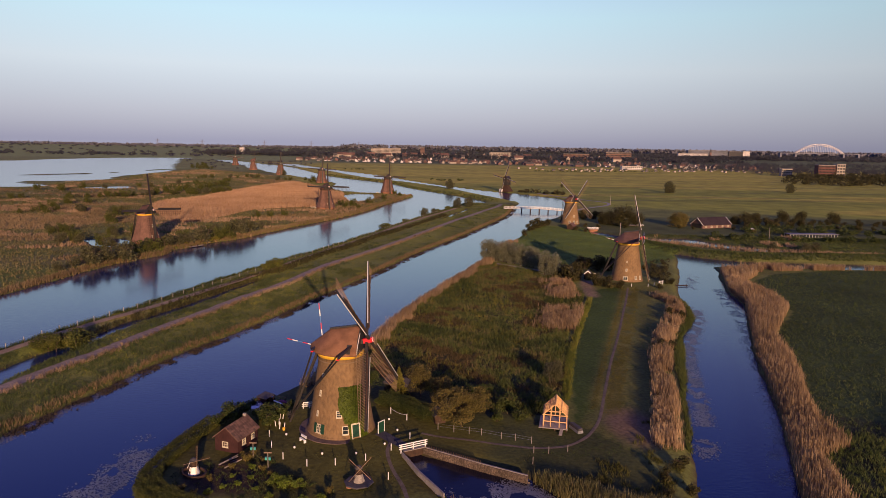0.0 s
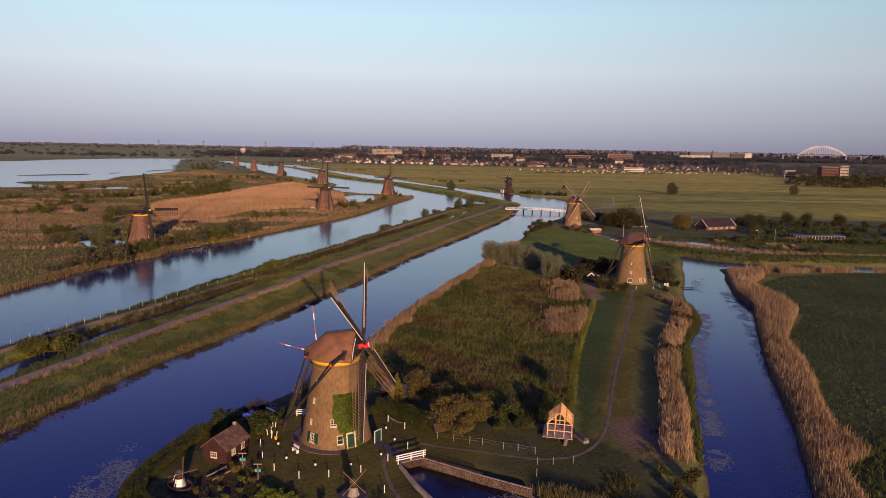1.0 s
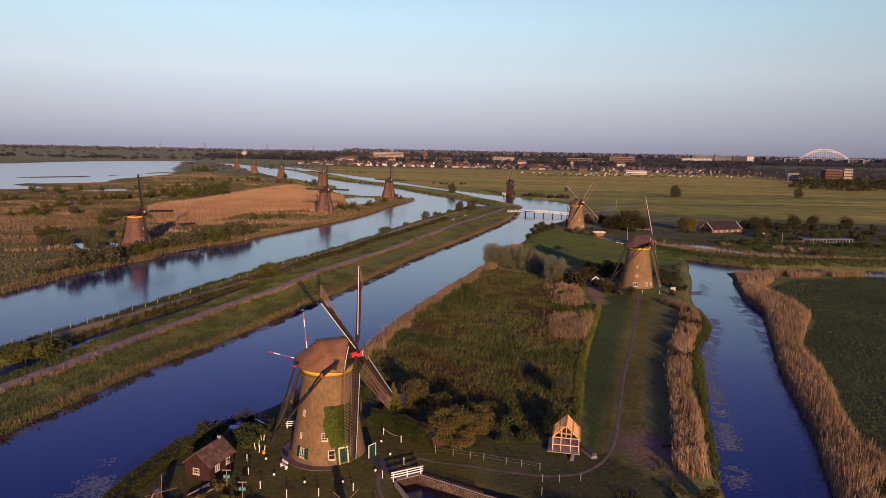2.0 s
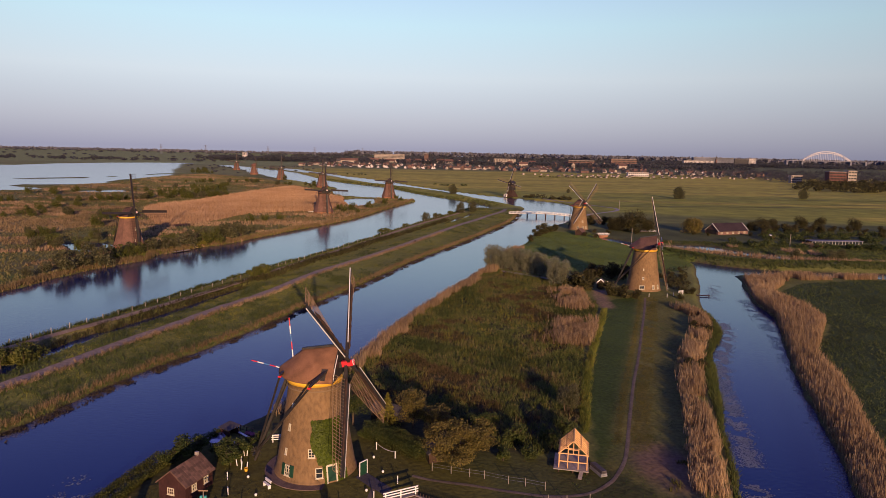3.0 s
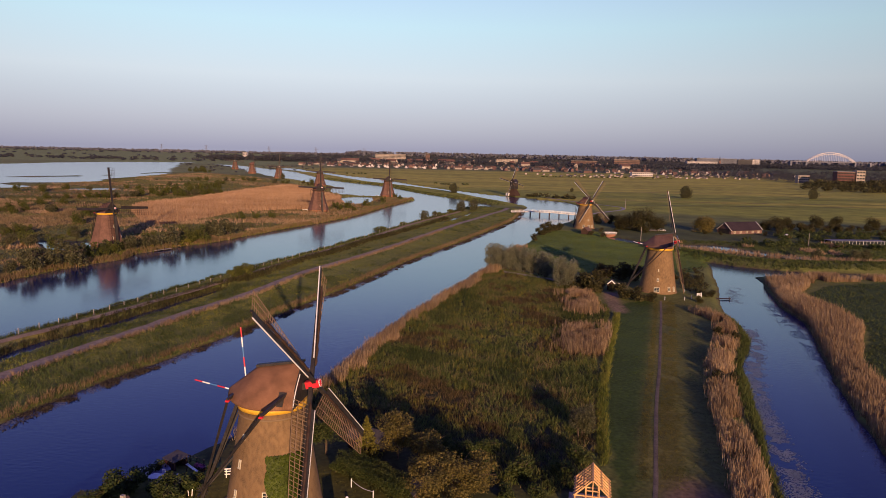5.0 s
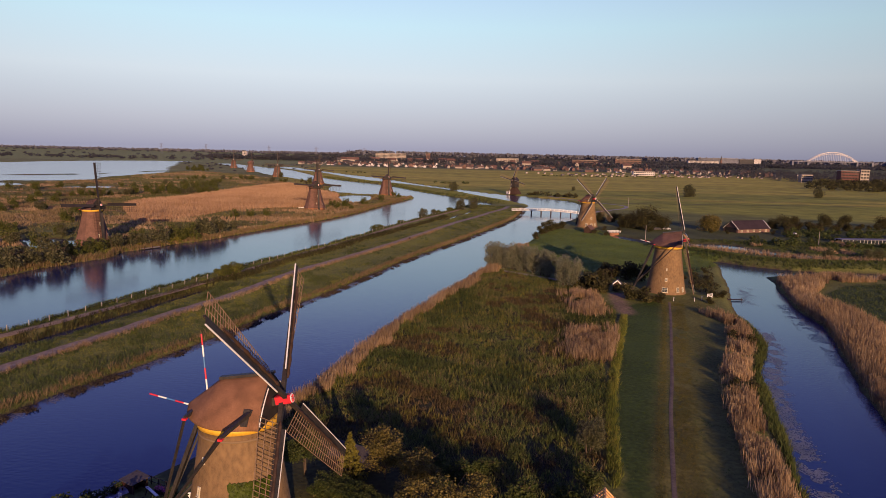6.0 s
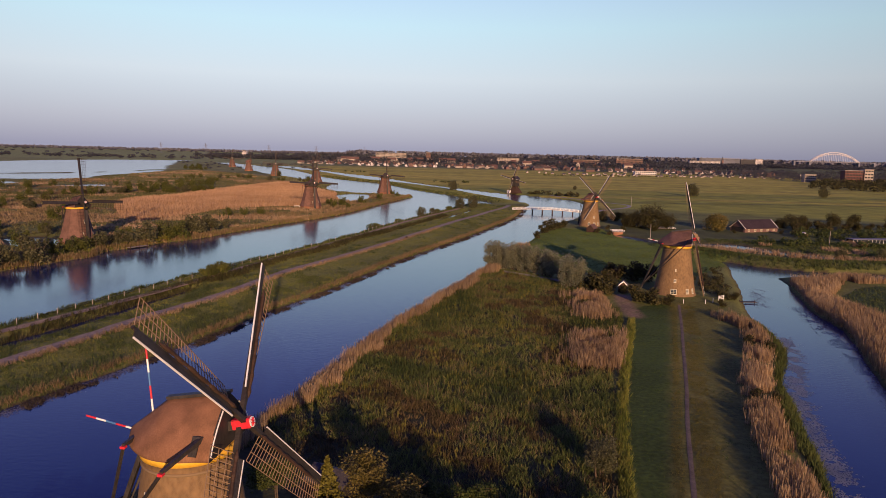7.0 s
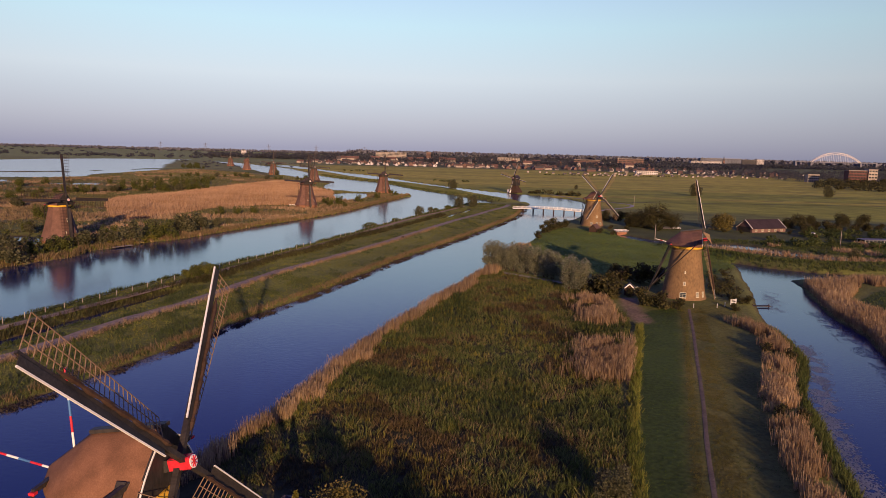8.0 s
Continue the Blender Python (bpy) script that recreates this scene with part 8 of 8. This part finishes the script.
block(pose(-163, 1915, 0.6, 0, 0, 4), 100, 14, 26, 6, 26, M["wall_pale"], "long pale apartment block rising over the trees")
block(pose(-40, 1915, 0.6), 14, 15, 30, 7, 4, M["wall_brick_far"], "tall red brick tower block")
block(pose(215, 1850, 0.6), 70, 14, 19, 5, 14, M["wall_pale"], "pale apartment block in the village")
block(pose(454, 1815, 0.6), 82, 14, 19, 3, 20, M["wall_brick_far"], "long low orange-red building")
block(pose(604, 1865, 0.6), 84, 14, 25, 4, 20, M["wall_brick_far"], "long red brick apartment row")
block(pose(1120, 2500, 0.6), 130, 16, 20, 5, 24, M["far_white"], "white row of flats near the horizon")
block(pose(1325, 2815, 0.6), 195, 25, 33, 7, 40, M["haze_grey"], "large grey-beige block on the skyline")
block(pose(1486, 2865, 0.6), 70, 25, 29, 6, 20, M["roof_dark"], "dark office block on the skyline")
block(pose(1539, 2865, 0.6), 34, 25, 32, 6, 6, M["far_white"], "white end building on the skyline")
block(pose(628, 850, 0.6, 0, 0, -10), 25, 18, 21, 5, 12, M["factory_brick"], "red brick factory building beyond the meadow")
block(pose(648, 846, 0.6, 0, 0, -10), 12, 16, 23, 5, 3, M["wall_pale"], "pale stair tower of the brick factory")
block(pose(604, 915, 0.6), 18, 10, 12, 3, 6, M["wall_pale"], "pale yellow low building among the trees")
block(pose(395, 1080, 0.6), 40, 12, 7, 2, 10, M["far_white"], "low white building behind the allotments")
block(pose(-640, 1900, 0.6), 14, 14, 22, 5, 3, M["far_white"], "small white tower building beyond the lake")

arch = thing("arch_bridge", pose(1811, 2715, 0), "pale steel arch bridge on the horizon", "bridge")
for s in (-8, 8):
    bm = bmesh.new()
    for i in range(24):
        a, b = -1 + i / 12, -1 + (i + 1) / 12
        beam(bm, (a * 114, s, 30 + 43 * (1 - a * a)), (b * 114, s, 30 + 43 * (1 - b * b)), 1.3, 1.4)
    part("arch_rib", bm, M["far_white"], arch, "pale arch rib")
    bm = bmesh.new()
    for i in range(24):
        a, b = -1 + i / 12, -1 + (i + 1) / 12
        beam(bm, (a * 112, s, 29 + 36 * (1 - a * a)), (b * 112, s, 29 + 36 * (1 - b * b)), 1.0, 1.1)
        beam(bm, (a * 112, s, 29 + 36 * (1 - a * a)), (b * 114, s, 30 + 43 * (1 - b * b)), 0.6)
    part("lower_chord", bm, M["far_white"], arch, "pale lower chord with its bracing")
    for i in range(1, 14):
        a = -1 + i / 7
        bm = bmesh.new()
        beam(bm, (a * 114, s, 30), (a * 114, s, 30 + 43 * (1 - a * a)), 0.8, 0.8)
        part("hanger", bm, M["far_white"], arch)
bm = bmesh.new()
box(bm, -190, -9, 27, 190, 9, 30)
part("deck", bm, M["haze_grey"], arch)
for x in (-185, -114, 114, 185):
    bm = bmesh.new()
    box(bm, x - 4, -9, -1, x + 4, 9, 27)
    part("pier", bm, M["haze_grey"], arch)
church = thing("church", pose(1290, 2700, 0.6), "distant church with a dark pointed spire", "church")
church.scale = (0.75, 0.75, 0.72)
bm = bmesh.new()
box(bm, -5, -5, 0, 5, 5, 34)
part("tower", bm, M["wall_brick_far"], church)
bm = bmesh.new()
lathe(bm, [(6.5, 34), (0.3, 62)], 4, math.pi / 4)
part("spire", bm, M["roof_dark"], church)

for x, y in ((-1250, 2600), (-1010, 2500), (-800, 2700), (-560, 2600), (-360, 2700)):
    ob = thing("power_pylon", pose(x, y, 0.6), "tall lattice power pylon on the horizon", "pylon", "power pylons")
    for s in (-1, 1):
        for q in (-1, 1):
            bm = bmesh.new()
            beam(bm, (4 * s, 4 * q, 0), (0.6 * s, 0.6 * q, 46), 0.5)
            part("leg", bm, M["haze_grey"], ob)
    for z, w in ((30, 9), (37, 11), (43, 8)):
        bm = bmesh.new()
        beam(bm, (-w, 0, z), (w, 0, z), 0.6)
        part("cross_arm", bm, M["haze_grey"], ob)


def woods(name, P, h, r, per, size, seed, label, material, low=0.55, high=1.25):
    """Many far trees as one mass of leaf clumps with uneven tops."""
    g = np.random.default_rng(seed)
    n = len(P)
    H = h * g.uniform(low, high, n)
    R = r * g.uniform(0.7, 1.3, n)
    d = g.normal(size=(n, per, 3))
    d /= np.linalg.norm(d, axis=2)[..., None]
    d *= g.uniform(0.35, 1, (n, per, 1)) ** 0.5
    C = np.stack([P[:, None, 0] + d[..., 0] * R[:, None], P[:, None, 1] + d[..., 1] * R[:, None], 0.6 + H[:, None] * (0.55 + 0.47 * d[..., 2])], -1).reshape(-1, 3)
    V = leaf_cloud(C, size, g, 0.8)
    return tagged(new(name, mesh_np(name, V, np.arange(len(V)).reshape(-1, 4), material)), label, "trees", kind="stuff")


g = np.random.default_rng(70)


def sprinkle(n, poly):
    A = np.array(poly, np.float32)
    P = g.uniform(A.min(0), A.max(0), (n, 2)).astype(np.float32)
    return P[inside(P, A)]


P = np.concatenate([sprinkle(850, [(-340, 1350), (60, 1300), (320, 1240), (780, 1160), (900, 1500), (300, 1650), (-340, 1700)]),
                    sprinkle(1300, [(560, 1130), (700, 1040), (1000, 960), (1500, 1000), (1900, 1500), (1300, 1700), (700, 1500)]),
                    sprinkle(160, [(560, 900), (620, 880), (900, 820), (1000, 960), (600, 1040)])])
P = np.concatenate([P, sprinkle(420, [(-330, 1290), (60, 1255), (320, 1200), (780, 1120), (780, 1190), (-330, 1370)])])
P = np.concatenate([P, sprinkle(520, [(430, 1100), (560, 1010), (760, 960), (1000, 940), (1100, 1100), (760, 1160)])])
woods("village_trees", P, 9.5, 5.0, 44, 0.85, 71, "dark trees between the village houses", M["wood_hazed"])
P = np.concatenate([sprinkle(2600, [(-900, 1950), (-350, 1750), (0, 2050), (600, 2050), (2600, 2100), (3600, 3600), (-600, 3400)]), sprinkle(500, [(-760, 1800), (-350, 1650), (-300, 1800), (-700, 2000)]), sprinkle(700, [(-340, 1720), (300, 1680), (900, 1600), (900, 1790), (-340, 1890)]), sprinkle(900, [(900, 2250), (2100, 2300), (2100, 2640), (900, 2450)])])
woods("far_woods", P, 13, 11, 40, 2.3, 72, "far dark woods along the horizon", M["wood_hazed"], 0.75, 1.1)
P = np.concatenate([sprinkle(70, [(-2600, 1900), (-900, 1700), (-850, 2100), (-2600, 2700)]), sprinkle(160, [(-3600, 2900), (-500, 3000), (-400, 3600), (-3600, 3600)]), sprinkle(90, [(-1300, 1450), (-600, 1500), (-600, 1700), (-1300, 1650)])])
woods("lake_woods", P, 7, 8, 36, 2.2, 73, "scattered trees beyond the lake", M["wood_hazed"])
P = sprinkle(150, [(-330, 840), (-200, 820), (-260, 1240), (-640, 1300), (-470, 1050)])
P = P[grid_read(GZ, P) > 0.35]
woods("lake_shore_bushes", P, 2.6, 3.2, 26, 1.0, 79, "low olive bushes on the strip of land by the lake", M["wood_hazed"])
P = sprinkle(2600, [(-3900, 3700), (3900, 3700), (4500, 4600), (-4500, 4600)])
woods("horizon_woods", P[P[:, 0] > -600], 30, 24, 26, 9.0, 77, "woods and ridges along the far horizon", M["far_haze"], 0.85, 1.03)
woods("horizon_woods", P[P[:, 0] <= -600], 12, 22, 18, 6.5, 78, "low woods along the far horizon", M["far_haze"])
hr = [np.stack([np.linspace(x0, x1, n), np.linspace(y0, y1, n)], 1) + g.normal(0, 2.5, (n, 2)) for x0, y0, x1, y1, n in
      ((185, 232, 330, 236, 46), (200, 200, 420, 196, 60), (160, 215, 196, 205, 10), (-140, 900, -110, 905, 5), (10, 640, 46, 642, 8), (180, 940, 420, 985, 40), (300, 252, 420, 250, 30), (100, 300, 135, 285, 14), (186, 224, 400, 224, 60), (150, 206, 400, 186, 50), (188, 244, 260, 250, 22))]
woods("hedgerow", np.concatenate(hr), 2.6, 2.3, 90, 0.42, 74, "green hedgerows round the farm and meadows", M["leaf"])
P = np.stack([np.linspace(95, 135, 20), np.linspace(478, 452, 20)], 1) + g.normal(0, 2, (20, 2))
woods("mill_hedge", P, 3.5, 2.4, 60, 0.6, 75, "dark bushes by the post mill", M["leaf_dark"])
P = np.concatenate([sprinkle(130, [(470, 690), (530, 640), (640, 660), (660, 760), (520, 760)]), sprinkle(520, [(560, 780), (640, 770), (680, 735), (900, 735), (900, 850), (560, 838)])])
woods("meadow_copse", P, 9, 5, 60, 1.0, 76, "dark copse at the edge of the meadow", M["leaf_dark"])

# ditches between the meadows
for pts in (((120, 398), (260, 418), (420, 432), (640, 440)), ((150, 452), (310, 452), (520, 470), (760, 478)), ((170, 498), (330, 508), (600, 530), (820, 540)), ((180, 556), (320, 590), (620, 610), (900, 640)),
            ((200, 640), (420, 668), (560, 676)), ((180, 735), (420, 770), (560, 775)), ((160, 835), (420, 850), (560, 842))):
    strip_mesh("ditch", spline(list(pts), 5), 1.7, M["stubble"], "narrow dark ditch between the meadows", "ditch", 0.22)

P = sprinkle(150, [(87, 103), (93, 103), (101, 126), (108, 143), (101, 143), (91, 122)])
P = P[grid_read(SD, P) > 0.4]
woods("bank_scrub", P, 1.7, 1.1, 60, 0.22, 105, "low dark scrub on the bank beside the brick mill", M["leaf_dark"])

# ---- the plan's northings laid out in metres ----
DRAWN = {"wire_fence", "rope", "dike_fence", "bridge_rail", "footbridge"}    # things drawn from the plan point by point
for ob in list(scene.objects):
    if ob.parent is None and ob.type in ("MESH", "EMPTY"):
        m = ob.matrix_basis.copy()
        if m.translation.length < 1e-4 or ob.name.split(".")[0] in DRAWN:
            ob.matrix_basis = Matrix.Diagonal((1, NORTH, 1, 1)) @ m
        else:
            m.translation.y *= NORTH
            ob.matrix_basis = m
